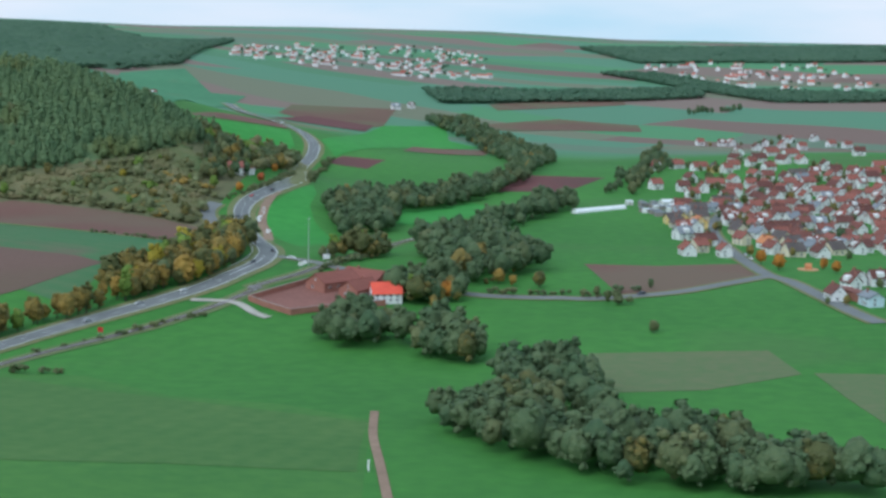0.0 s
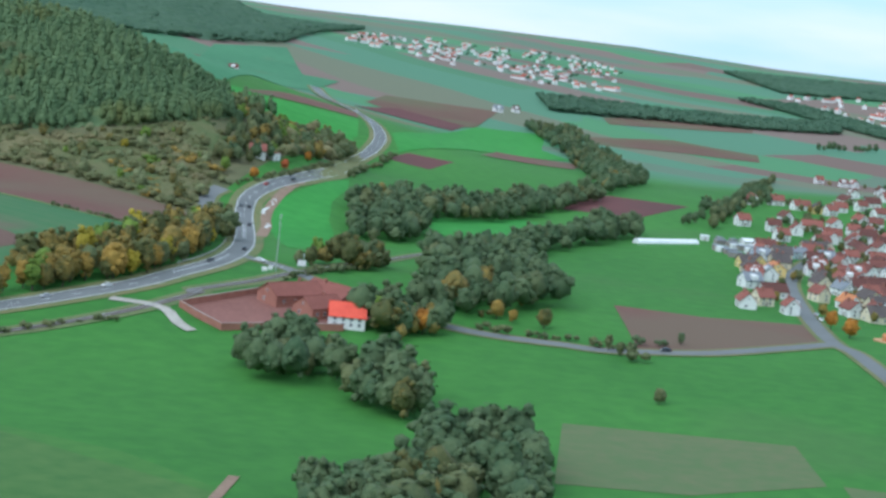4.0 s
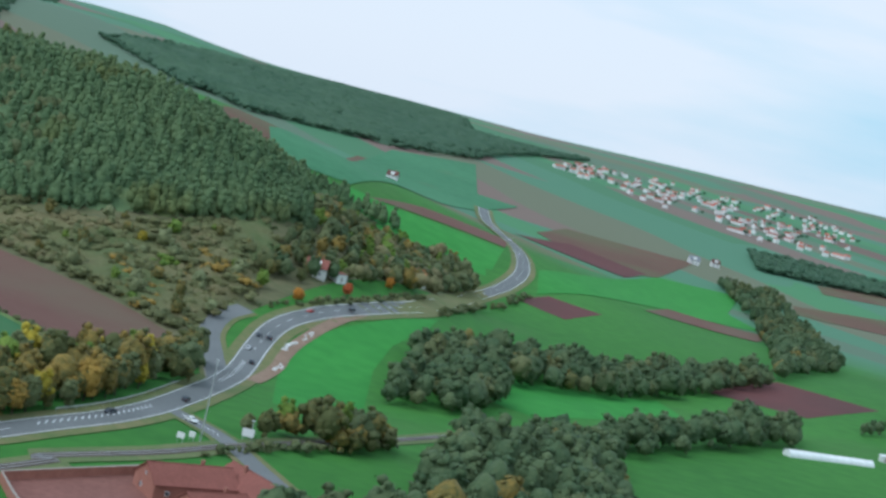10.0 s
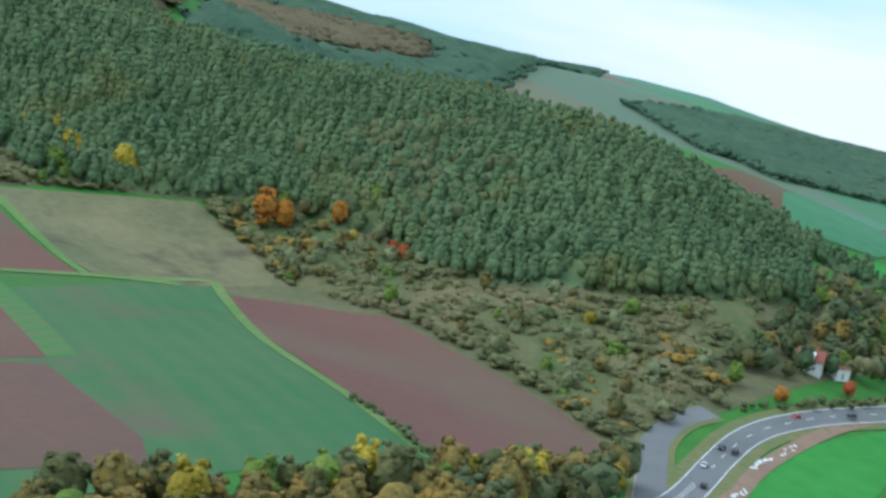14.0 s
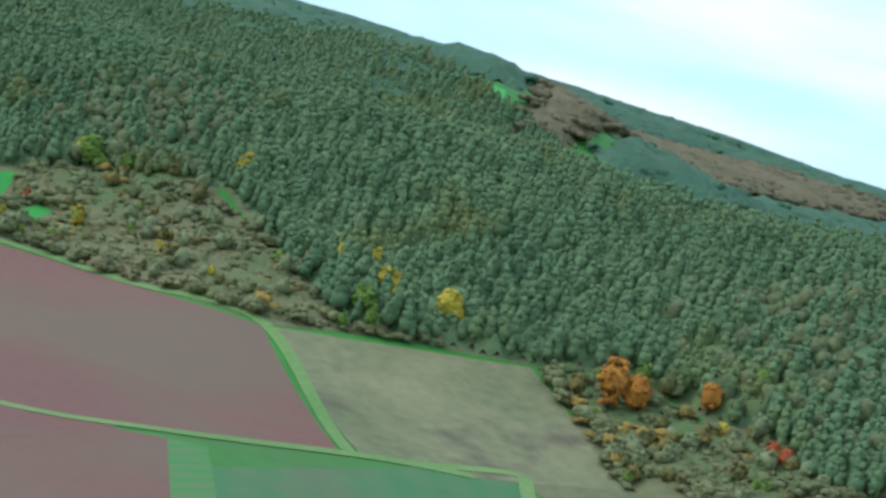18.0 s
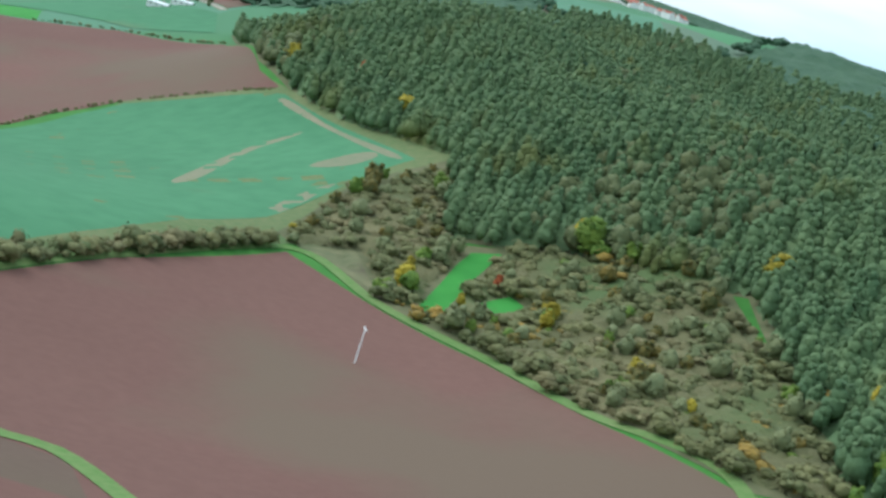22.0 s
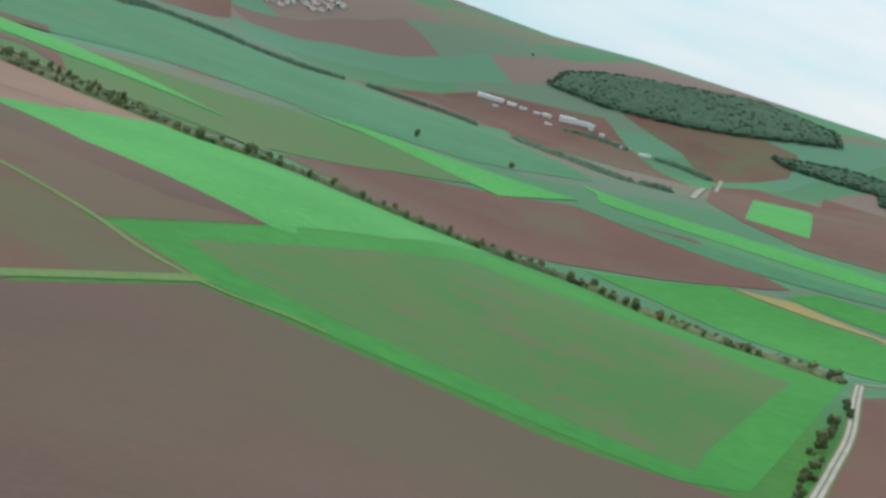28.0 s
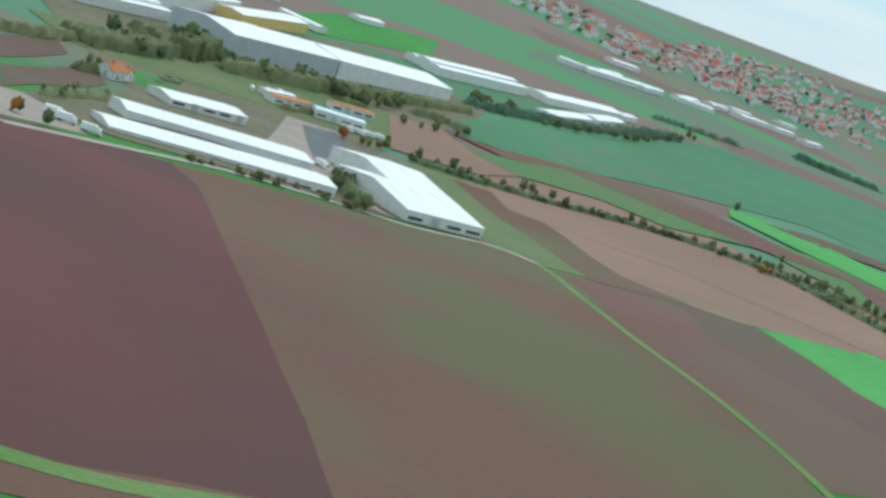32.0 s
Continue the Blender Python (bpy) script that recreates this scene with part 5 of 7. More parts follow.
# mixed turning trees along the forest's lower edge
edge = [p for k, o in enumerate((SLOPE, SCRUB, THICKET)) for p in scatter(o, (11, 9, 8)[k], wood_rng, 0.9) if wood_rng.random() < 0.75 and not on_path(*p)]
for kind, low, high in (("ash", 0.0, 0.5), ("autumn", 0.5, 0.84), ("lime", 0.84, 1.0)):
    picked = [p for k, p in enumerate(edge) if low <= (k * 0.618) % 1 < high]
    mass("edge_trees", picked, BELT_SHAPES, [8.0 * wood_rng.uniform(0.55, 1.1) for p in picked], LEAVES[kind], "turning broadleaf trees at the forest's edge", "trees", 1.15)

# ---- trees, rows and hedges ----
lone_tree('orange', 19, (-453, 972.2))
lone_tree('orange', 13, (-450, 979))
lone_tree('orange', 11, (-440, 998.6))
lone_tree('yellow', 13, (-641.9, 945.3))
lone_tree('yellow', 13, (-528.9, 937.8))
lone_tree('yellow', 11, (-520.3, 938.4))
lone_tree('lime', 14, (-685.4, 904))
lone_tree('yellow', 12, (-848.7, 874.5))
lone_tree('lime', 12, (-518, 925.6))
lone_tree('yellow', 8, (-635.2, 881.8))
lone_tree('yellow', 5, (-589.5, 892.8))
lone_tree('yellow', 5, (-561.3, 896.6))
lone_tree('lime', 5, (-577.6, 885))
lone_tree('yellow', 8, (-661.2, 847.5))
lone_tree('yellow', 12, (-957.3, 843.8))
lone_tree('red', 10, (-913.1, 868.2))
lone_tree('yellow', 5, (-555.6, 926.6))
lone_tree('yellow', 7, (-637.5, 883.6))
lone_tree('autumn', 6, (-629.1, 907))
lone_tree('yellow', 8, (-581.4, 889.8))
lone_tree('yellow', 11, (-690.3, 904))
lone_tree('yellow', 5, (-426.9, 993))
lone_tree('autumn', 6, (-439.2, 989.9))
lone_tree('yellow', 8, (-456.9, 1000.3))
lone_tree('autumn', 6, (-533.5, 967.4))
lone_tree('yellow', 7, (-547.7, 954.5))
lone_tree('autumn', 6, (-562.2, 929.8))
lone_tree('yellow', 8, (-557.9, 939.6))
lone_tree('red', 7, (-406, 992.3))
lone_tree('red', 7, (-400.3, 991.7))
lone_tree('yellow', 13, (-509.2, 950.4))
lone_tree('yellow', 4, (-504, 936.6))
lone_tree('yellow', 4, (-502.4, 953.2))
lone_tree('yellow', 10, (-643.3, 946.1))
lone_tree('yellow', 9, (-665.8, 849))
lone_tree('lime', 12, (-688.4, 906.1))
lone_tree('yellow', 9, (-855.8, 875.7))
lone_tree('yellow', 8, (-628.9, 879.9))
lone_tree('yellow', 6, (-591.3, 892.8))
lone_tree('lime', 6, (-575.5, 884.3))
lone_tree('yellow', 6, (-310.4, 982.3))
lone_tree('orange', 6, (-245.8, 997.1))
lone_tree('red', 6, (-242, 1035.4))
lone_tree('orange', 6, (-245.6, 1088.1))
lone_tree('yellow', 9, (-507.4, 951.8))
lone_tree('lime', 8, (-440.9, 1018.6))
lone_tree('lime', 8, (-259.4, 991))
lone_tree('orange', 9, (-88.5, 714))
lone_tree('orange', 8, (44.7, 851.1))
lone_tree('orange', 8, (52.1, 833.7))
lone_tree('orange', 6, (73.6, 846))
lone_tree('orange', 6, (78.2, 831.8))
lone_tree('red', 6, (-663.6, 874.5))
lone_tree('yellow', 6, (-646.8, 860.9))
lone_tree('scrub', 4, (-631.7, 853.6))
lone_tree('lime', 5, (-625.4, 859.5))
lone_tree('yellow', 4, (-703.2, 821.9))
lone_tree('yellow', 13, (-542.8, 941.7))
lone_tree('yellow', 12, (-526.1, 940.8))
lone_tree('lime', 10, (-509.2, 923.9))
lone_tree('lime', 9, (-440.9, 1017.5))
tree_row('roadside', 'autumn', 6, 11, [(-272.9, 538.5), (-264.2, 586.6), (-256.5, 608.7), (-241.1, 638.8), (-223.3, 669.1), (-204.4, 702.9), (-190.8, 733.2), (-189.4, 785.8)])
tree_row('roadside', 'autumn', 6, 10, [(-278.8, 547.3), (-268.8, 594.4), (-260.6, 615.9), (-243.7, 644.1), (-225.6, 674.2), (-206.6, 708.5), (-193.9, 741.8), (-196, 806.4)])
tree_row('roadside', 'oak', 7, 4, [(-227.2, 1108.1), (-243.7, 1205.8), (-255.1, 1316.9)])
tree_row('verge', 'oak', 5, 3, [(-249.3, 973.6), (-243.5, 997.1), (-236.8, 1048.3), (-243, 1125.1)])
tree_row('ditch', 'oak', 6, 2.2, [(-224.3, 605.3), (-206.5, 631.9), (-191.1, 653.8), (-177.9, 673.8)])
tree_row('ditch', 'oak', 6, 3, [(-214.7, 567.6), (-201.2, 568.7)])
tree_row('field', 'oak', 5, 3, [(-280, 840.1), (-259.6, 831.4), (-232.9, 816.8)])
tree_row('village', 'oak', 6, 6, [(25.5, 1235.6), (35, 1162.3), (38.2, 1052.2), (45.4, 988.4)])
tree_row('village', 'oak', 7, 7, [(-24.1, 1149.3), (-18.4, 1257.4), (-19.4, 1486.7), (-8.6, 1684.1)])
tree_row('farm', 'autumn', 6, 6, [(-82.3, 757.4), (-66.6, 754.7), (-51.8, 754.5)])
tree_row('meadow', 'oak', 60, 6, [(13.6, 660.2), (13.8, 660.3)])
tree_row('field', 'willow', 8, 5, [(-18.2, 748.6), (-5.6, 759)])
tree_row('lane', 'oak', 4.5, 3.2, [(-73, 734), (-59, 735), (-50, 737), (-39, 738), (-28, 737), (-18, 744)])
tree_row('railway', 'oak', 5, 3, [(-150, 752), (-144, 775), (-137, 800), (-134, 842)])
tree_row('lane', 'oak', 6, 6, [(-29.5, 732.7), (-20.3, 724.7), (-15.4, 721)])
AVENUE_NORTH = [(-1311.4, 42.7), (-1309.9, 90), (-1314.8, 139.9), (-1272.7, 245.4), (-1283.8, 278.4), (-1318.6, 298.4), (-1352.2, 361.9), (-1406, 410.9), (-1443.2, 464.7), (-1352.3, 578.5), (-1291.2, 651)]
AVENUE_SOUTH = [(-1140.5, -73.3), (-1189.8, -36.6), (-1264.9, 4), (-1297.2, 70.6), (-1279.3, 175.1), (-1272.2, 258.9)]
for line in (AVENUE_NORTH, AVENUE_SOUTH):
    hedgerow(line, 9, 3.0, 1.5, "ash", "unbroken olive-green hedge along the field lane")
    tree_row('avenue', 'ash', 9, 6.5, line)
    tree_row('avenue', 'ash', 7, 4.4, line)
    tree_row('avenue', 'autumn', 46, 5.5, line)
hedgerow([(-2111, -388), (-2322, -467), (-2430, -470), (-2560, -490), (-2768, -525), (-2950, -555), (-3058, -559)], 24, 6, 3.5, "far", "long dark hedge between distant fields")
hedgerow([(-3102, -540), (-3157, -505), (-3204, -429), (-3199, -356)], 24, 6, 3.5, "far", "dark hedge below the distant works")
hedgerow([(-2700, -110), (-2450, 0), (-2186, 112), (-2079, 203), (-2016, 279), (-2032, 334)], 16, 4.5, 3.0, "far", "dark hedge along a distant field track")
tree_row('hedge', 'scrub', 3.2, 4.8, [(-577.4, 712.5), (-585.2, 720.4), (-597.5, 733.1), (-612.8, 747.8), (-634.7, 766.6), (-660, 787.9), (-684.2, 811.7)])
tree_row('hedge', 'scrub', 3.4, 4.8, [(-581.3, 711.8), (-589.5, 719.7), (-602.8, 732.4), (-618.8, 747.3), (-640.3, 766.4), (-666.2, 788), (-687, 810.3)])
tree_row('hedge', 'scrub', 2.8, 1.9, [(-922.7, 731.2), (-958.8, 753.2), (-966.8, 780.4), (-943, 818.4), (-927.9, 838.1)])
tree_row('hedge', 'scrub', 4, 2.2, [(-1260.3, 738.8), (-1230.1, 784.7), (-1157.4, 835.7)])
tree_row('lane', 'scrub', 6, 4, [(-596.8, 690), (-628, 697.2), (-687, 707), (-826.5, 705.8), (-883.3, 709), (-954.7, 699.3)])
tree_row('lane', 'oak', 9, 6, [(-952.8, 698.5), (-1052.2, 684.7), (-1122.9, 675.6), (-1200.7, 668.4)])
tree_row('lane', 'oak', 16, 8, [(-1090.7, 677.8), (-1091.1, 678)])
tree_row('lane', 'autumn', 16, 9, [(-1333, 668.3), (-1334.2, 668.5)])
tree_row('lane', 'oak', 12, 4, [(-1371.1, 674.4), (-1460.5, 713.1), (-1482.7, 759.5)])
tree_row('farm', 'oak', 16, 8, [(-1569.6, 795.7), (-1551.5, 830.4), (-1345.9, 842.3)])
tree_row('far', 'willow', 9, 10, [(20, 2180), (85, 2290)])
tree_row('field', 'oak', 16, 9, [(-1773.3, 171.4), (-1774.9, 171.2)])
tree_row('field', 'oak', 16, 9, [(-1792, 257), (-1793.2, 257)])
tree_row('field', 'oak', 16, 9, [(-1477.1, -146.6), (-1478.4, -147.3)])
tree_row('field', 'oak', 16, 10, [(-1347.7, 30.4), (-1346.6, 32)])
tree_row('field', 'oak', 14, 9, [(-3758, -524.5), (-3759.7, -524.1)])
grove('riverside', 'willow', 7.2, 13.5, [(-71, 508), (-48, 470), (-30, 453), (-9, 440), (19, 435), (57, 438), (59, 456), (35, 464), (13, 483), (-9, 497), (-17, 521), (-23, 575), (-42, 590), (-51, 575), (-46, 520), (-60, 522)])
grove('riverside', 'willow', 7, 13, [(-131, 642), (-118, 626), (-103, 629), (-93, 637), (-104, 664), (-125, 672)])
grove('riverside', 'willow', 6.5, 13, [(-89, 622), (-72, 600), (-60, 603), (-62, 617), (-75, 646), (-88, 645)])
grove('riverside', 'autumn', 8, 11, [(-104.2, 694.8), (-90.9, 693.8), (-77.9, 703.8), (-84.9, 729.2), (-103.2, 723.6)])
grove('riverside', 'willow', 7.5, 13, [(-92.3, 743.6), (-84.9, 744.3), (-70.2, 764.3), (-54.4, 800.3), (-70.7, 859.4), (-91.1, 919.2), (-87.9, 959.3), (-55.5, 1066.2), (-60.8, 1097.5), (-98.1, 1000.4), (-108.6, 956), (-121.8, 865.8), (-113.3, 815.3)])
grove('riverside', 'willow', 7.5, 12, [(-171.5, 919.5), (-156.4, 933.4), (-148.3, 974.8), (-162.1, 1026), (-125, 1110), (-97, 1222.1), (-102.9, 1253.1), (-164.9, 1135), (-173.9, 1146), (-195.6, 1087.5), (-198.5, 1014.8)])
grove('riverside', 'willow', 8.5, 11, [(-98, 1251.3), (-91.9, 1435.2), (-125.5, 1613.6), (-168.5, 1700), (-195.6, 1674.5), (-143.9, 1483.1)])
grove('riverside', 'willow', 9, 11, [(-254, 1810.6), (-207.4, 1843.1), (-174.8, 1760.5), (-195.6, 1674.5)])
grove('bank', 'autumn', 6.5, 11, [(-156.5, 781.6), (-154, 802.9), (-143.7, 840.8), (-125.3, 835.1), (-127.8, 810.4), (-142.6, 794.1)])
grove('yard', 'willow', 8, 12, [(-113, 705.9), (-91.2, 703.5), (-79.5, 719.3), (-92.7, 754.1), (-104.7, 738.6), (-114.2, 718.8)])
grove('slope', 'oak', 8, 11, [(-261.8, 1159.7), (-268.8, 1266.1), (-290, 1312), (-303.2, 1280.2)])
grove('gardens', 'willow', 9, 8, [(-40.7, 1149.6), (-21.5, 1188.2), (1.4, 1319.2), (-6.4, 1503.5), (-36, 1217.9)])
grove('slope', 'autumn', 8, 10, [(-259.8, 989.8), (-251.2, 1021.7), (-244.8, 1129), (-268.6, 1226.5), (-301.5, 1318.4), (-328.3, 1306), (-357.2, 1296), (-306.8, 1121.8), (-284.8, 1078.2), (-275.9, 1014.3)])
grove('lane', 'scrub', 3.6, 3.2, [(-589.9, 683), (-601.7, 685.9), (-664.4, 699), (-883.1, 696.9), (-974.6, 695), (-878.8, 715.1), (-750.6, 713.4), (-622, 699.2), (-581.3, 686.6)])
grove('roadside', 'autumn', 6.5, 11, [(-214.9, 687.2), (-197, 720.2), (-187.7, 752.6), (-194.8, 821.6), (-212.7, 865.7), (-223.3, 882.3), (-217.6, 797.3), (-219, 742.4), (-231.8, 700.8)])
VILLAGE = {
    'w': [(28, 878), (37, 1063), (52, 1031), (79, 1060), (43, 1219), (-9, 1181), (9, 1176), (15, 1144), (83, 787), (54, 1205), (59, 1322), (106, 1738), (98, 1245), (67, 1242), (40, 1280), (87, 1166), (53, 1110), (79, 1670), (49, 1745), (28, 1748), (58, 1750), (91, 1760), (55, 1472), (117, 1112), (97, 978), (74, 954), (110, 1296), (123, 1706), (156, 1777), (144, 1398), (124, 1054), (79, 772), (92, 788), (114, 1807), (146, 1861), (170, 1762), (125, 1106)],
    'c': [(16, 893), (39, 943)],
    'r': [(10, 877), (19, 926), (62, 1077), (14, 1222), (30, 1201), (5, 1316), (-10, 1305), (61, 1137), (69, 1161), (74, 1190), (22, 1177), (42, 1178), (64, 1207), (79, 1240), (70, 1289), (79, 1423), (96, 1335), (87, 1201), (49, 1365), (21, 1297), (78, 1137), (67, 1122), (53, 1164), (43, 1103), (58, 1249), (92, 1395), (120, 1838), (83, 1336), (66, 1353), (45, 1303), (71, 1036), (109, 1185), (132, 1192), (128, 1272), (150, 1300), (93, 1221), (70, 741), (138, 1251), (99, 1191), (111, 1129)],
    'o': [(17, 1006)],
    'g': [(15, 985), (72, 933), (92, 961)],
    'y': [(2, 1015), (82, 1000), (31, 1284)],
    'b': [(25, 1088), (83, 728)],
    'l': [(33, 1119), (40, 1127), (88, 1254)],
    'd': [(39, 991), (61, 968)],
    'R': [(52, 933)],
    's': [(2, 1105)],
}
RAILWAY = [(-228.4, 484.5), (-232.6, 533.3), (-231.1, 563), (-222, 600.8), (-206.2, 631.2), (-191.9, 655.8), (-177.6, 684.5), (-166.9, 716.7), (-172.3, 711.2), (-157.6, 741.3), (-151, 767.2), (-144.8, 798.9), (-140.9, 843.4), (-138.2, 901.5), (-127.2, 945.1)]

POLE = (-587.3, 823.6)


# ---- buildings ----
def part(name, bm, mat, parent, label=""):
    """Links a bmesh as one mesh object under a thing or a part."""
    me = bpy.data.meshes.new(name)
    bmesh.ops.recalc_face_normals(bm, faces=bm.faces[:])
    bm.to_mesh(me)
    bm.free()
    for m in mat if isinstance(mat, (list, tuple)) else [mat]:
        me.materials.append(m)
    ob = new(name, me)
    ob.parent = parent
    if label:
        ob["label"] = label
    return ob


def box(bm, x0, x1, y0, y1, z0, z1, mat=0):
    v = [bm.verts.new((x, y, z)) for z in (z0, z1) for x, y in ((x0, y0), (x1, y0), (x1, y1), (x0, y1))]
    for f in ((0, 1, 2, 3), (4, 5, 6, 7), (0, 1, 5, 4), (1, 2, 6, 5), (2, 3, 7, 6), (3, 0, 4, 7)):
        bm.faces.new([v[k] for k in f]).material_index = mat
    return bm


def prism(bm, outline, x0, x1, mat=0):
    """An outline in y and z drawn out along x."""
    a = [bm.verts.new((x0, y, z)) for y, z in outline]
    b = [bm.verts.new((x1, y, z)) for y, z in outline]
    n = len(outline)
    bm.faces.new(a).material_index = mat
    bm.faces.new(b).material_index = mat
    for k in range(n):
        bm.faces.new((a[k], a[(k + 1) % n], b[(k + 1) % n], b[k])).material_index = mat
    return bm


def window_mesh(w, h):
    bm = bmesh.new()
    box(bm, -w / 2, w / 2, -0.05, 0.06, 0, h, 0)
    box(bm, -w / 2 + 0.1, -0.04, 0.03, 0.09, 0.1, h - 0.1, 1)
    box(bm, 0.04, w / 2 - 0.1, 0.03, 0.09, 0.1, h - 0.1, 1)
    me = bpy.data.meshes.new("window")
    bmesh.ops.recalc_face_normals(bm, faces=bm.faces[:])
    bm.to_mesh(me)
    bm.free()
    me.materials.append(FRAME)
    me.materials.append(GLASS)
    return me


WINDOW, SMALL_WINDOW = window_mesh(1.15, 1.2), window_mesh(0.8, 0.9)


def add_window(parent, me, x, y, z, turn):
    ob = new("window", me)
    ob.parent = parent
    ob.matrix_local = pose(x, y, z, 0, 0, turn)


def house(long, wide, eaves, ridge, wall, roof, windows=3, dormer=False):
    """A gabled house round its own middle, ridge along x."""
    ob = new("house")
    l, w = long / 2, wide / 2
    part("wall", prism(bmesh.new(), [(-w, -1.5), (w, -1.5), (w, eaves), (0, ridge), (-w, eaves)], -l, l), PLASTER[wall], ob)
    bm, k = bmesh.new(), (ridge - eaves) / w
    for s in (-1, 1):
        e = w + 0.5
        prism(bm, [(0, ridge + 0.05), (s * e, ridge - k * e + 0.05), (s * e, ridge - k * e + 0.3), (0, ridge + 0.32)], -l - 0.4, l + 0.4)
    box(bm, -l - 0.4, l + 0.4, -0.14, 0.14, ridge + 0.25, ridge + 0.4)
    part("roof", bm, TILES[roof], ob)
    part("chimney", box(box(bmesh.new(), l * 0.3, l * 0.3 + 0.7, 0.6, 1.3, ridge - 1.2, ridge + 1.1), l * 0.3 - 0.08, l * 0.3 + 0.78, 0.52, 1.38, ridge + 1.1, ridge + 1.25), PLASTER["brick"], ob, "brick chimney")
    part("door", box(bmesh.new(), -0.55, 0.55, w - 0.02, w + 0.08, 0, 2.1), WOOD, ob, "brown wooden front door")
    floors = (0.7, 2.4) if eaves > 3.45 else (0.8,)
    for z in floors:
        for q in range(windows):
            x = (q - (windows - 1) / 2) * long / (windows + 0.4)
            add_window(ob, WINDOW, x, -w, z, 180)
            if z > 2 or abs(x) > 1.2:
                add_window(ob, WINDOW, x, w, z, 0)
        for s in (-1, 1):
            add_window(ob, WINDOW, s * l, w * 0.3, z, -90 * s)
    for s in (-1, 1):
        add_window(ob, SMALL_WINDOW, s * l, 0, eaves + 0.6, -90 * s)
    if dormer:
        bm = prism(bmesh.new(), [(-w - 0.1, eaves - 0.4), (-1, eaves - 0.4), (-1, eaves + 2.6), (-w - 0.1, eaves + 2.0)], -1.6, 1.6)
        part("dormer", bm, PLASTER[wall], ob)
    return ob


HOUSE_KINDS = {  # wall, roof, words, sizes
    "w": ("white", "red", "white-plastered gabled house with a red tiled roof", ((11, 9, 5.6, 9.8), (12, 9.5, 5.2, 9.4), (10, 8.5, 5.4, 9.4))),
    "r": ("white", "red", "broad red-tiled house in the village", ((15, 9.5, 4.6, 9.2), (13, 9, 5.0, 9.2), (17, 9, 4.4, 8.6))),
    "c": ("cream", "red", "cream-plastered house with a red roof", ((11, 9, 5.6, 9.8),)),
    "o": ("yellow", "orange", "yellow chalet-like house with an orange roof", ((13, 12, 5.4, 9.2),)),
    "g": ("white", "grey", "white house with a grey slate roof", ((13, 10, 5.2, 9.6),)),
    "y": ("yellow", "dark", "small yellow house with a dark roof", ((10, 8.5, 5.0, 8.8),)),
    "b": ("blue", "grey", "pale blue house with a grey roof", ((14, 9, 5.2, 8.0),)),
    "l": ("cream", "dark", "long pale row house with many windows", ((19, 9, 5.6, 9.0),)),
    "d": ("cream", "dark", "house with a large dark tiled roof", ((14, 11, 4.6, 9.6),)),
    "R": ("white", "orange", "white house with a clean orange-red roof", ((14, 10, 4.8, 9.4),)),
    "s": ("white", "sheet", "long low white shed", ((20, 10, 3.6, 5.0),)),
}
PROTOTYPES, house_rng = {}, random.Random(4)


def put_house(kind, x, y, turn):
    wall, roof, words, sizes = HOUSE_KINDS[kind]
    k = house_rng.randrange(len(sizes))
    m = pose(x, y, at(x, y) - 0.1, 0, 0, turn)
    if (kind, k) not in PROTOTYPES:
        ob = house(*[0.72 * v for v in sizes[k]], wall, roof, 3 if sizes[k][0] > 14 else 2, kind in "wgR")
        ob.matrix_world = m
        PROTOTYPES[kind, k] = tagged(ob, words, "house", "village houses")
        return ob
    return copy_thing(PROTOTYPES[kind, k], m)


PLACED = []
for kind, spots in VILLAGE.items():
    for x, y in spots:
        put_house(kind, x, y, 25 + house_rng.choice((0, 90, 180, 270)) + house_rng.uniform(-14, 14))
        PLACED.append((x, y))
# the crowded middle of the village
for x, y in scatter([(45, 1010), (75, 960), (190, 930), (230, 1050), (220, 1250), (120, 1290), (50, 1200), (25, 1110)], 13.5, house_rng):
    if all(math.dist((x, y), q) > 10.5 for q in PLACED):
        put_house(house_rng.choice("rrrwwrg"), x, y, 25 + house_rng.choice((0, 90, 180, 270)) + house_rng.uniform(-14, 14))
        PLACED.append((x, y))
for x, y in scatter([(-2, 1005), (8, 1110), (60, 1110), (95, 960), (75, 900), (52, 905), (60, 960), (35, 1000), (20, 960), (8, 935)], 12.0, house_rng):
    if all(math.dist((x, y), q) > 9.0 for q in PLACED) and all(math.dist((x, y), (p.x, p.y)) > 8.5 for p in ROAD_LINES["village"]):
        put_house(house_rng.choice("rwwrdyg"), x, y, 25 + house_rng.choice((0, 90)) + house_rng.uniform(-14, 14))
        PLACED.append((x, y))
for k in range(420):
    x, y = house_rng.choice(PLACED)
    x, y = x + house_rng.uniform(-14, 14), y + house_rng.uniform(-14, 14)
    if all(math.dist((x, y), q) > 6.8 for q in PLACED) and x > 10:
        tree(house_rng.choice(("oak", "willow", "autumn")), x, y, house_rng.uniform(4.8, 7.5), "garden trees")


VILLAGE_TREES = []


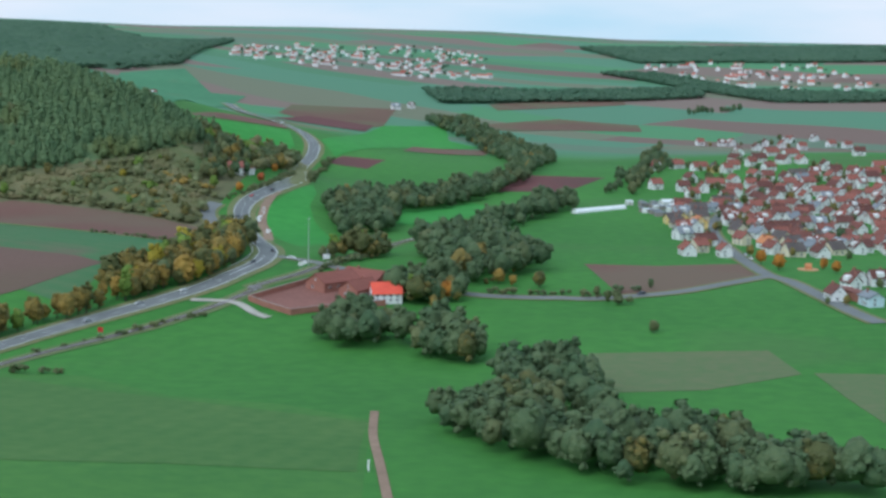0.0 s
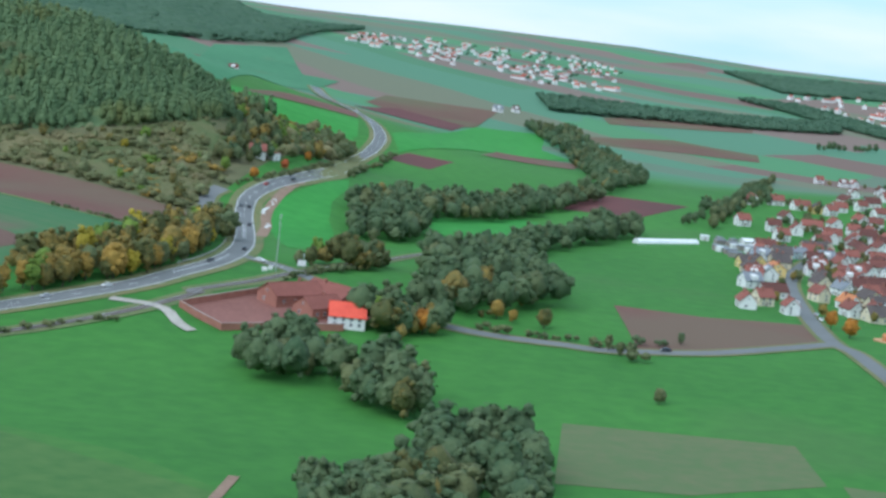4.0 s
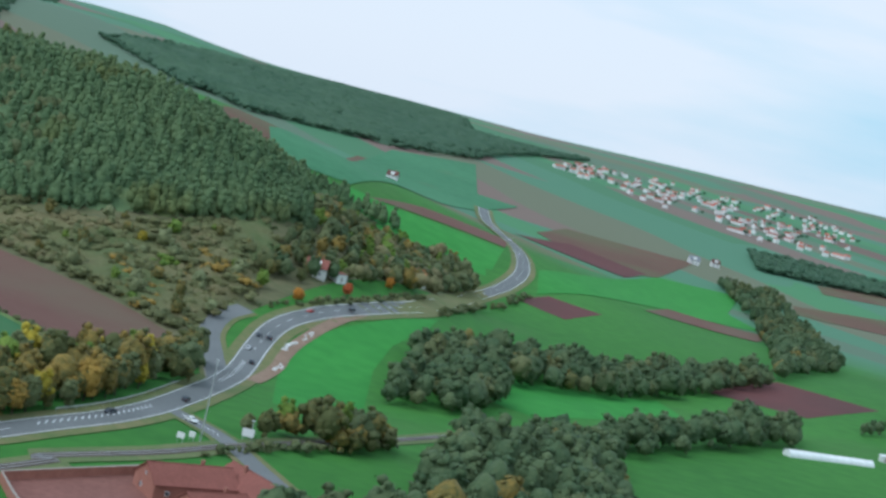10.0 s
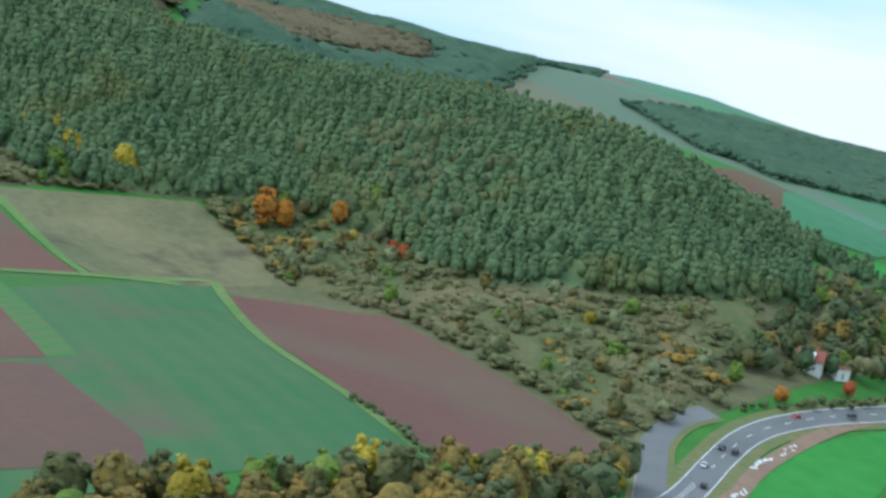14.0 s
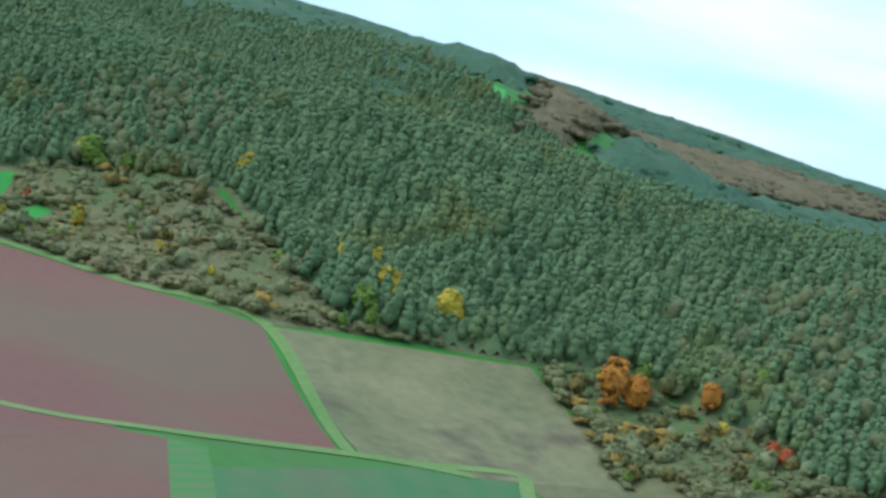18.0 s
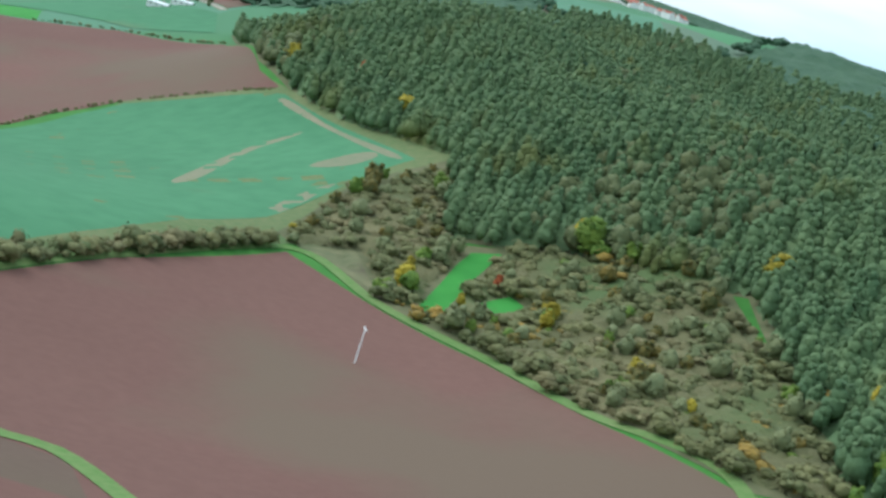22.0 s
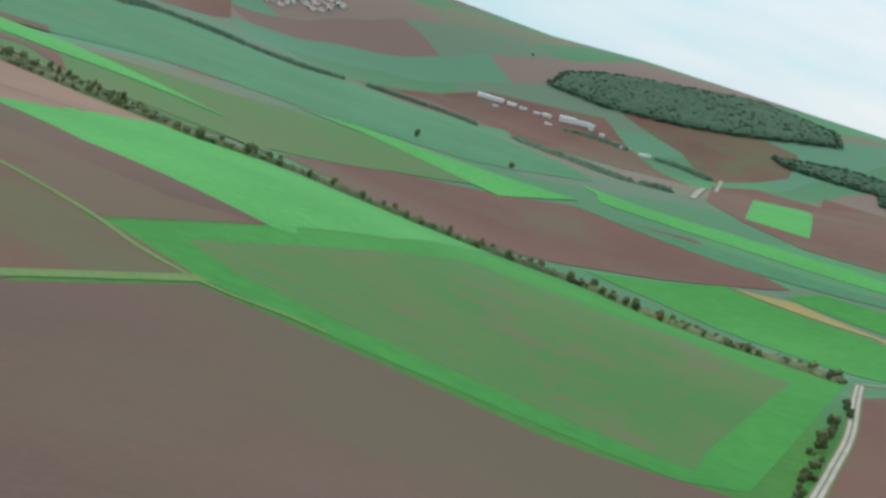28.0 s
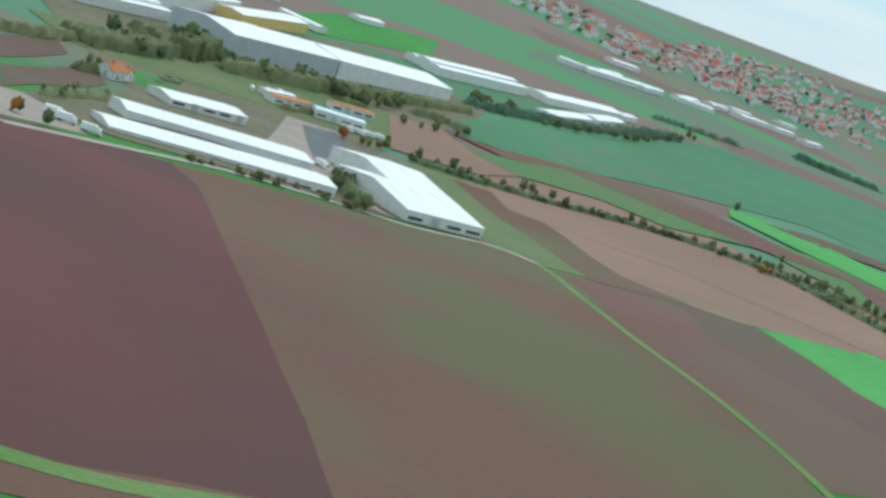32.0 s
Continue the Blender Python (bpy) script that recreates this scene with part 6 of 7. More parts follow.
def far_village(name, count, outline, size=1.0):
    """The houses of a distant village, too small to tell apart one by one."""
    spots = scatter(outline, 16, house_rng)
    house_rng.shuffle(spots)
    walls, roofs = bmesh.new(), bmesh.new()
    for x, y in spots[:count]:
        l, w, e, r = house_rng.uniform(3.2, 5.6), house_rng.uniform(2.7, 3.7), house_rng.uniform(4.0, 6.0), house_rng.uniform(6.2, 8.0)
        if house_rng.random() < 0.12:
            l, e, r = l * 2.2, 4, 6
        m = pose(x, y, at(x, y), 0, 0, house_rng.uniform(0, 360)) @ Matrix.Diagonal((size, size, size, 1))
        for bm, outlines in ((walls, [[(-w, -2), (w, -2), (w, e), (0, r), (-w, e)]]),
                             (roofs, [[(0, r + 0.05), (s * (w + 0.4), e - 0.25), (s * (w + 0.4), e + 0.1), (0, r + 0.4)] for s in (-1, 1)])):
            for o in outlines:
                k = len(bm.verts)
                prism(bm, o, -l, l)
                bm.verts.ensure_lookup_table()
                bmesh.ops.transform(bm, matrix=m, verts=bm.verts[k:])
        if house_rng.random() < 0.45:
            VILLAGE_TREES.append((x + house_rng.uniform(8, 14), y + house_rng.uniform(-10, 10)))
    ob = new("distant_village")
    tagged(ob, "distant village of white and red-roofed houses", "village", kind="stuff")
    part("wall", walls, PLASTER["white"], ob)
    part("roof", roofs, TILES["far"], ob)




far_village('hill_village', 165, [(-700, 2735), (-790, 3247), (-732, 3492), (-593, 3602), (-413, 3699), (-302, 2949), (-271, 2684), (-344, 2495), (-445, 2440), (-556, 2492), (-640, 2514)], 0.85)
far_village('east_village', 60, [(-65, 3330), (90, 3380), (300, 3300), (300, 2680), (120, 2740), (70, 2880), (-20, 3120)])
far_village('north_town', 130, [(-2005, 1396), (-2757, 1669), (-2851, 1353), (-2071, 1173)], 1.1)
far_village('plain_village', 150, [(-3086, -1083), (-3288, -1104), (-3443, -1023), (-3566, -957), (-3540, -840), (-3474, -821), (-3364, -877), (-3268, -971), (-3165, -1032)], 1.15)
far_village('south_town', 330, [(-1896, -1049), (-2193, -1270), (-2369, -1223), (-2775, -1580), (-3135, -1660), (-3176, -1470), (-2850, -1165), (-2514, -1010), (-2227, -960), (-2052, -930)], 1.2)


# houses at the foot of the wooded slope
for kind, x, y, turn in (("w", -258, 1036, 20), ("R", -264, 1164, 60), ("w", -288, 1960, 30), ("g", -300, 1925, 30), ("w", -505, 1693, 10), ("s", -1773, 701, 0)):
    put_house(kind, x, y, turn)
for x, y in ((-1764, 815), (-1735, 831), (-1712, 849), (-1696, 866), (-1385, 828), (-1370, 812)):
    put_house("s", x, y, 65)


# ---- halls of the works ----
def hall(p, q, deep, tall, roof, words, bays=1, wall="white", panels=True, level=None):
    """A flat-pitched hall whose front runs from p to q; it lies to the right of that line."""
    p, q = Vector((*p, at(*p))), Vector((*q, at(*q)))
    if level is not None:
        p.z = q.z = level
    d, long = (q - p).normalized(), (q - p).length
    side = Vector((-d.y, d.x, 0)).normalized()
    up = d.cross(side)
    mid = (p + q) / 2
    ob = new("hall")
    ob.matrix_world = Matrix.Translation(mid) @ Matrix(((d.x, side.x, up.x, 0), (d.y, side.y, up.y, 0), (d.z, side.z, up.z, 0), (0, 0, 0, 1)))
    bay = deep / bays
    for b in range(bays):
        y0, y1, h = b * bay, (b + 1) * bay, tall + (1.8 if b % 2 else 0)
        ym = (y0 + y1) / 2
        part("wall", prism(bmesh.new(), [(y0, -6), (y1 - 0.01, -6), (y1 - 0.01, h), (ym, h + bay * 0.06), (y0, h)], -long / 2, long / 2), PLASTER[wall], ob)
        bm = bmesh.new()
        prism(bm, [(y0 - 0.3, h + 0.05), (ym, h + bay * 0.06 + 0.05), (y1, h + 0.05), (y1, h + 0.35), (ym, h + bay * 0.06 + 0.4), (y0 - 0.3, h + 0.35)], -long / 2 - 0.3, long / 2 + 0.3)
        for k in range(int(long / 12)):
            x = -long / 2 + 6 + k * 12
            prism(bm, [(y0 + 2, h + 0.36 + 0.24), (ym, h + bay * 0.06 + 0.55), (ym, h + bay * 0.06 + 0.41), (y0 + 2, h + 0.46)], x - 0.1, x + 0.1)
        part("roof", bm, TILES[roof], ob)
    if panels:
        n = max(4, int(long / 9))
        for k in range(n):
            x = (k + 0.5) * long / n - long / 2
            part("wall_panel", box(bmesh.new(), x - long / n * 0.46, x + long / n * 0.46, -0.09, 0.02, 0.6, tall - 0.5), PLASTER["white"], ob)
            if k % 3 == 1:
                part("roller_door", box(bmesh.new(), x - 2, x + 2, -0.16, -0.08, 0, 4.2), STEEL, ob, "grey steel roller door")
            else:
                bm = bmesh.new()
                box(bm, x - long / n * 0.36, x + long / n * 0.36, -0.14, -0.08, 1.6, 2.9)
                part("window", bm, GLASS, ob, "dark strip window")
    return tagged(ob, words, "hall", "works halls")


hall((-836, 153), (-934, 162), 22, 5.0, "sheet", "long white factory hall with a white roof", 1, level=-24)
hall((-858, 120), (-941, 130), 22, 6.4, "sheet", "second white factory hall close behind the first", 1, panels=False, level=-24)
hall((-966, 168), (-1007, 168), 60, 5.0, "sheet", "white hall with dark window bands", 1, level=-24)
hall((-985, 128), (-1016, 128), 54, 6.2, "sheet", "taller back part of the windowed hall", 1, panels=False, level=-24)
hall((-1118, -270), (-1224, -306), 60, 14, "sheet", "huge grey-walled warehouse with a flat roof", 1, "grey", panels=False, level=-37)
hall((-1226, -306), (-1352, -341), 58, 10, "sheet", "long white warehouse with a low roof", 1, panels=False, level=-33)
hall((-1414, -448), (-1524, -466), 45, 7, "sheet", "white ribbed warehouse hall", 3, panels=False)
hall((-1489, -379), (-1560, -412), 18, 4, "sheet", "low white store behind a row of trees", 1, panels=False)
hall((-1570, -417), (-1625, -444), 18, 4, "sheet", "low pale store behind a row of trees", 1, panels=False)
hall((-1088, -151), (-1118, -156), 10, 4.2, "orange", "low works building with a bright red roof", 1)
hall((-1148, -182), (-1178, -178), 9, 4.2, "orange", "small works building with a red roof", 1)
hall((-1112, -142), (-1142, -132), 14, 5.0, "bluish", "low works building with a pale blue roof", 1)
hall((-1092, -168), (-1116, -174), 8, 3.6, "sheet", "row of white sheds beside the works", 1, panels=False)
hall((-1030, -317), (-1111, -347), 25, 7, "sheet", "white sheds at the back of the works", 2, panels=False)
hall((-1140, -352), (-1200, -372), 22, 8, "sheet", "white hall behind the big warehouse", 1, panels=False)
hall((-1302, -536), (-1320, -498), 14, 5, "sheet", "small white store beside the green field", 1, panels=False)
hall((-965, -44), (-1013, -49), 24, 3.6, "sheet", "white shed with a low-pitched roof", 1, level=-40)
hall((-1084, -370), (-1233, -477), 45, 9, "sheet", "white warehouse behind the trees", 1, panels=False)
hall((-1209, -426), (-1296, -475), 24, 8, "sheet", "white warehouse with a yellow front", 1, "yellow", panels=False)
hall((-1540, -455), (-1648, -475), 30, 6, "sheet", "low pale store at the edge of the works", 1, panels=False)
for p, q, deep in (((-1795, -712), (-1900, -713), 22), ((-1942, -719), (-1994, -712), 18), ((-2084, -756), (-2150, -770), 18), ((-2160, -765), (-2214, -784), 16), ((-2204, -750), (-2260, -775), 16), ((-1768, -731), (-1793, -720), 14), ((-1938, -839), (-1983, -842), 18)):
    hall(p, q, deep, 5, "sheet", "long pale store of the works beyond the fields", 1, panels=False)
for x, y, r in ((-1250, -560, 20), (-1330, -600, 30), (-1450, -620, 10), (-1850, -735, 15), (-1900, -715, 20), (-1985, -740, 25), (-2060, -770, 20), (-2130, -800, 10), (-2300, -876, 15), (-1610, -470, 15), (-1660, -480, 15)):
    c, s = math.cos(radians(r)), math.sin(radians(r))
    l = 16 if x > -1700 else 22
    hall((x + l * c, y + l * s), (x - l * c, y - l * s), 16, 4.5, "sheet", "white store among the far works", 1, panels=False)
for x, y, l, tall, deep, roof in ((-3445, -455, 46, 8, 16, "sheet"), (-3462, -418, 16, 6, 12, "sheet"), (-3467, -396, 14, 5, 9, "bluish"), (-3475, -370, 12, 4, 9, "sheet"), (-3480, -352, 16, 6, 10, "sheet"),
                                  (-3494, -316, 26, 10, 18, "sheet"), (-3506, -290, 28, 8, 14, "bluish"), (-3499, -269, 9, 11, 10, "sheet"), (-3490, -242, 9, 5, 8, "sheet"), (-3470, -205, 10, 5, 8, "sheet"),
                                  (-3459, -183, 16, 5, 9, "sheet"), (-3450, -140, 20, 6, 10, "sheet"), (-3421, -432, 10, 4, 8, "bluish"), (-3440, -330, 12, 4, 8, "sheet")):
    hall((x + l * 0.22, y - l / 2), (x - l * 0.22, y + l / 2), deep, tall, roof, "pale shed of a distant works", 1, panels=False)
hedgerow([(-3440, -310), (-3458, -270), (-3466, -222), (-3455, -170)], 22, 6, 3.5, "far", "dark trees before the distant works")
hedgerow([(-3455, -130), (-3448, -77), (-3430, -40), (-3398, 4)], 26, 7, 3.5, "far", "dark trees at the end of the distant works")
CONCRETE = material("pale_concrete", (0.27, 0.23, 0.20), (0.36, 0.31, 0.27), 0.05, 0.6)
CROPS["yard"] = CONCRETE
CROPS["works_ground"] = material("trodden_olive_works_ground", (0.105, 0.110, 0.060), (0.190, 0.165, 0.110), 0.03, 0.3)
CROPS["basin"] = material("dark_paved_yard", (0.10, 0.115, 0.12), (0.15, 0.165, 0.17), 0.05, 0.8)
CROPS["brick_yard"] = material("red_brick_yard", (0.17, 0.078, 0.064), (0.25, 0.118, 0.096), 0.06, 0.6)
FIELD_WORDS.update(works_ground="trodden olive-brown ground between the works", yard="pale concrete works yard", basin="dark paved yard with pale edges", brick_yard="reddish paved yard of the farmstead")
field("works_ground", 0, [(-815, 120), (-950, -60), (-990, -290), (-1150, -420), (-1350, -480), (-1390, -340), (-1270, -215), (-1180, -160), (-1120, -80), (-1015, 60), (-1012, 172), (-830, 165)])
field("yard", 2, [(-760, 205), (-815, 180), (-822, 150), (-815, 120), (-775, 130), (-740, 170)])
field("yard", 2, [(-958, 172), (-964, 120), (-1000, 30), (-1060, -10), (-1110, -110), (-1080, -120), (-1010, -20), (-950, 60), (-945, 140)])
field("grass_rough", 1, [(-960, -160), (-1140, -120), (-1260, -130), (-1190, -260), (-1080, -270), (-960, -230)])
works_lane = strip("track", curve_points([(-768, 214), (-811, 193), (-848, 178), (-885, 172), (-934, 173), (-960, 180), (-1008, 178), (-1012, 204)], 5), 0, 4.5, 0.24, GRAVEL)
tagged(works_lane, "pale gravel lane along the front of the factory halls", "track", kind="structure")
field("basin", 3, [(-1024, 5), (-1078, -40), (-1106, -105), (-1082, -105)])

WORKS_TREES = (
    ("ash", 7, [(-959, 130), (-946, 156), (-946, 163), (-941, 173), (-960, 118), (-952, 145)]),
    ("scrub", 3.4, [(-863, 171), (-867, 171), (-874, 171), (-883, 172), (-892, 171), (-904, 170), (-911, 170), (-924, 170), (-931, 170)]),
    ("ash", 6, [(-927, -66), (-946, -100), (-950, -108), (-944, -92)]),
    ("ash", 9, [(-1013, -231), (-1020, -226), (-1014, -191), (-1049, -246), (-1052, -230), (-1060, -232), (-1105, -289), (-1079, -279), (-1040, -232), (-1030, -200), (-1070, -250)]),
    ("ash", 16, [(-1085, -262)]),
    ("ash", 4.6, [(-829, 105), (-835, 100), (-845, 88), (-851, 83), (-862, 70), (-874, 56), (-887, 41), (-898, 29), (-915, 8)]),
    ("ash", 9, [(-1094, -231), (-1107, -235), (-1114, -232), (-1125, -237), (-1137, -242), (-1147, -245), (-1159, -250), (-1171, -255), (-1100, -226), (-1120, -230)]),
    ("ash", 9, [(-1177, -238), (-1184, -230), (-1193, -231), (-1202, -227), (-1220, -237), (-1229, -237), (-1199, -260), (-1206, -253), (-1240, -250), (-1255, -262)]),
    ("autumn", 6, [(-1104, -95), (-1113, -90), (-1125, -87), (-1147, -109)]), ("red", 5.5, [(-1105, -91)]), ("lime", 6, [(-1118, -86), (-1135, -96)]),
    ("ash", 6, [(-1214, -205), (-1216, -194), (-1227, -194), (-1238, -191), (-1251, -193), (-1271, -208)]),
    ("ash", 8, [(-1394, -368), (-1401, -365), (-1413, -366), (-1425, -366), (-1453, -392)]),
    ("ash", 7, [(-1449, -342), (-1472, -348), (-1492, -350), (-1518, -359), (-1551, -366), (-1568, -374), (-1586, -384), (-1610, -396), (-1637, -411), (-1670, -430), (-1704, -453), (-1742, -479)]),
    ("ash", 5.5, [(-1151, -87), (-1154, -75), (-1165, -67), (-1176, -66), (-1184, -59), (-1194, -55), (-1204, -51), (-1216, -49), (-1223, -41)]),
    ("orange", 5.5, [(-788, 186)]), ("ash", 5, [(-790, 190), (-786, 181)]))
works_rng = random.Random(31)
for kind, tall, spots in WORKS_TREES:
    for x, y in spots:
        for _ in range(2 if tall > 6.5 else 1):
            tree(kind, x + works_rng.uniform(-4, 4), y + works_rng.uniform(-4, 4), tall * works_rng.uniform(0.9, 1.4), "works trees")


for wide, tall, kind, pts in (
        (14, 7, "ash", [(-1085, -219), (-1127, -230), (-1171, -238), (-1235, -268)]), (14, 5.5, "ash", [(-1201, -259), (-1246, -270), (-1315, -298), (-1357, -312)]),
        (12, 5, "ash", [(-1250, -244), (-1278, -236), (-1279, -208)]), (26, 11, "oak", [(-1055, -222), (-1085, -250), (-1108, -270)]),
        (34, 6.5, "oak", [(-965, -172), (-990, -188), (-1020, -205), (-1045, -228), (-1068, -285)]), (9, 5, "oak", [(-918, -62), (-932, -72), (-944, -76)]),
        (7, 3.4, "ash", [(-823, 115), (-848, 92), (-881, 51), (-920, 2)]), (16, 5, "oak", [(-885, -112), (-903, -126), (-930, -143), (-969, -181)]),
        (20, 6, "far", [(-1368, -343), (-1460, -357), (-1537, -382), (-1626, -423), (-1712, -458)]), (16, 5, "far", [(-1747, -546), (-1800, -542), (-1869, -526)]),
        (20, 6, "far", [(-2000, -584), (-2040, -566), (-2139, -556)]), (8, 3.5, "scrub", [(-1085, -138), (-1124, -150), (-1145, -152)]), (9, 5.5, "ash", [(-944, 168), (-950, 146), (-960, 118)])):
    hedgerow(pts, wide, tall, 1.6 if wide < 16 else 3.2 if kind == "far" else 2.4, kind, "dense thicket of trees and bushes beside the works")


# ---- the old farmstead by the crossing ----
def barn(x, y, turn, long, wide, eaves, ridge, roof, words, wall="brick"):
    ob = house(long, wide, eaves, ridge, wall, roof, 4)
    ob.name = "barn"
    ob.matrix_world = pose(x, y, at(x, y), 0, 0, turn)
    return tagged(ob, words, "barn")


barn(-946, -78, 34, 15, 9, 4.6, 8.2, "orange", "white farmhouse with a red roof near the works", "white")
barn(-956, -86, 124, 10, 8, 3.6, 6.6, "orange", "low red-roofed wing beside the farmhouse", "white")
field("brick_yard", 7, [(-167, 694), (-159, 709), (-150, 727), (-135, 749), (-117, 744), (-108, 725), (-112, 700), (-146, 677)])
barn(-113, 707, 18, 12, 9, 4.0, 7.8, "bright", "farmhouse with a bright new red roof", "white")
barn(-138, 724, 55, 21, 11, 3.4, 6.8, "brown", "large brown-roofed brick barn")
barn(-126, 734, 150, 20, 10, 3.4, 6.6, "brown", "brick barn with a brown-red roof")
barn(-125, 714, 60, 15, 10, 3.4, 6.6, "brown", "smaller brick barn beside the farmhouse")
yard_wall = [Vector((x, y, 0)) for x, y in ((-112, 700), (-130, 689), (-146, 677), (-158, 686), (-167, 694), (-159, 709), (-150, 727), (-137, 747))]
w = strip("yard_wall", yard_wall, 0, 0.5, 0, PLASTER["brick"], raised=2.4)
tagged(w, "red brick wall round the farmyard", "wall")
strip("coping", yard_wall, 0, 0.7, 2.42, CONCRETE, w)
lane = strip("track", curve_points([(-190, 690), (-172, 690), (-160, 676), (-150, 668)], 5), 0, 4, 0.27, GRAVEL)
tagged(lane, "pale lane to the farmyard", "track", kind="structure")


# ---- single-track railway beside the road ----
RAIL_LINE = curve_points(RAILWAY, 5.0)
bed = strip("railway_bank", RAIL_LINE, 0, 9, 0.18, CROPS["grass_rough"])
tagged(bed, "rough grassy bank of the railway", "bank", kind="structure")
ballast = strip("ballast", RAIL_LINE, 0, 3.4, 0.25, material("brown_ballast", (0.085, 0.070, 0.058), (0.150, 0.122, 0.102), 0.1, 1.5))
tagged(ballast, "brown gravel bed of a single-track railway", "railway", kind="structure")
for s in (-0.72, 0.72):
    strip("rail", RAIL_LINE, s, 0.12, 0.28, STEEL, ballast, raised=0.14)


# ---- road things ----
def along(name, metres):
    """A point and its direction so far along a road."""
    line, left = ROAD_LINES[name], metres
    for u, v in zip(line, line[1:]):
        d = (v - u).length
        if left <= d:
            return u + (v - u) * (left / d), (v - u).normalized()
        left -= d
    return line[-1], (line[-1] - line[-2]).normalized()


def nearest(name, x, y):
    """How far along a road it comes nearest to a place."""
    best, run, out = 1e9, 0, 0
    line = ROAD_LINES[name]
    for u, v in zip(line, line[1:]):
        d = math.dist((u.x, u.y), (x, y))
        if d < best:
            best, out = d, run
        run += (v - u).length
    return out


main = next(o for o in scene.objects if o.name == "road")
crossing = nearest("main", -187, 795)


def sub_line(name, m0, m1, apart=3.0):
    return [along(name, m0 + k * apart)[0] for k in range(max(2, int((m1 - m0) / apart) + 1))]


# broken centre line, hatched islands and turning arrows
m = 10
while m < 1300:
    if not crossing - 70 < m < crossing + 130:
        strip("centre_line", sub_line("main", m, m + 4, 2), 0, 0.22, ROAD_LIFT + 0.05, PAINT, main)
    m += 12
for m0, m1, off in ((crossing - 66, crossing - 18, 1.0), (crossing + 62, crossing + 118, 0.6)):
    for k in range(int((m1 - m0) / 2.4)):
        a, d = along("main", m0 + k * 2.4)
        s = Vector((-d.y, d.x, 0))
        c = a + s * off
        bar = [c - s * 0.8 - d * 1.1, c + s * 0.8 + d * 1.1]
        strip("hatch_bar", bar, 0, 0.32, ROAD_LIFT + 0.05, PAINT, main)
for k in range(8):
    a, d = along("side", 4 + k * 2.2)
    strip("give_way_mark", [a, a + d * 1.2], 0, 0.5, ROAD_LIFT + 0.05, PAINT)["kind"] = "structure"
strip("kerb_line", sub_line("lay_by", 0, 60, 4), 4.2, 0.35, ROAD_LIFT, CONCRETE)["kind"] = "structure"

# guard rail
rail_line = sub_line("main", nearest("main", -187, 745), nearest("main", -195, 826), 4.0)
rail = new("guard_rail")
p0 = rail_line[0]
rail.location = (p0.x, p0.y, at(p0.x, p0.y))
bpy.context.view_layer.update()
r = strip("rail", rail_line, 7.2, 0.12, ROAD_LIFT + 0.45, STEEL, raised=0.35)
r.parent, r.matrix_parent_inverse = rail, rail.matrix_world.inverted()
for k, p in enumerate(rail_line[:-1]):
    d = (rail_line[k + 1] - p).normalized()
    c = p + Vector((-d.y, d.x, 0)) * 7.3
    post = part("post", box(bmesh.new(), c.x - 0.06, c.x + 0.06, c.y - 0.06, c.y + 0.06, at(p.x, p.y) - 0.3, at(p.x, p.y) + ROAD_LIFT + 0.75), STEEL, rail)
    post.matrix_parent_inverse = rail.matrix_world.inverted()
tagged(rail, "long galvanised guard rail beside the road", "guard rail")


def car(paint):
    ob = new("car")
    bm = prism(bmesh.new(), [(-2.15, 0.35), (2.15, 0.35), (2.2, 0.75), (1.2, 0.95), (0.55, 1.42), (-1.1, 1.45), (-1.9, 0.98), (-2.2, 0.85)], -0.86, 0.86)
    bmesh.ops.bevel(bm, geom=bm.edges[:], offset=0.08, segments=2, affect="EDGES")
    part("body", bm, CAR_PAINT[paint], ob)
    part("windscreen", prism(bmesh.new(), [(1.16, 0.99), (0.60, 1.39), (0.66, 1.42), (1.22, 1.01)], -0.7, 0.7), GLASS, ob)
    part("rear_window", prism(bmesh.new(), [(-1.15, 1.42), (-1.85, 1.0), (-1.92, 1.02), (-1.22, 1.46)], -0.68, 0.68), GLASS, ob)
    for s in (-1, 1):
        part("side_window", prism(bmesh.new(), [(0.95, 0.98), (0.5, 1.34), (-1.05, 1.36), (-1.5, 1.0)], s * 0.85, s * 0.88), GLASS, ob)
        for y in (-1.35, 1.35):
            bm = bmesh.new()
            bmesh.ops.create_cone(bm, cap_ends=True, segments=14, radius1=0.33, radius2=0.33, depth=0.22, matrix=pose(s * 0.78, y, 0.33, 0, 90, 0))
            wheel = part("wheel", bm, RUBBER, ob)
            bm = bmesh.new()
            bmesh.ops.create_cone(bm, cap_ends=True, segments=10, radius1=0.2, radius2=0.17, depth=0.05, matrix=pose(s * 0.9, y, 0.33, 0, 90 * s, 0))
            part("rim", bm, STEEL, wheel, "silver wheel rim")
        part("headlight", box(bmesh.new(), s * 0.75 - 0.14, s * 0.75 + 0.14, 2.12, 2.21, 0.6, 0.75), FRAME, ob, "clear headlight")
        part("tail_light", box(bmesh.new(), s * 0.72 - 0.12, s * 0.72 + 0.12, -2.22, -2.14, 0.65, 0.8), CAR_PAINT["red"], ob, "red tail light")
    return tagged(ob, {"silver": "silver hatchback on the road", "white": "white car on the road", "dark": "dark saloon car on the road", "red": "small red car on the road"}[paint], "car", "cars on the road")


CARS = {k: car(k) for k in CAR_PAINT}
for c in CARS.values():
    c.scale = (0.9, 0.9, 0.9)
used = set()


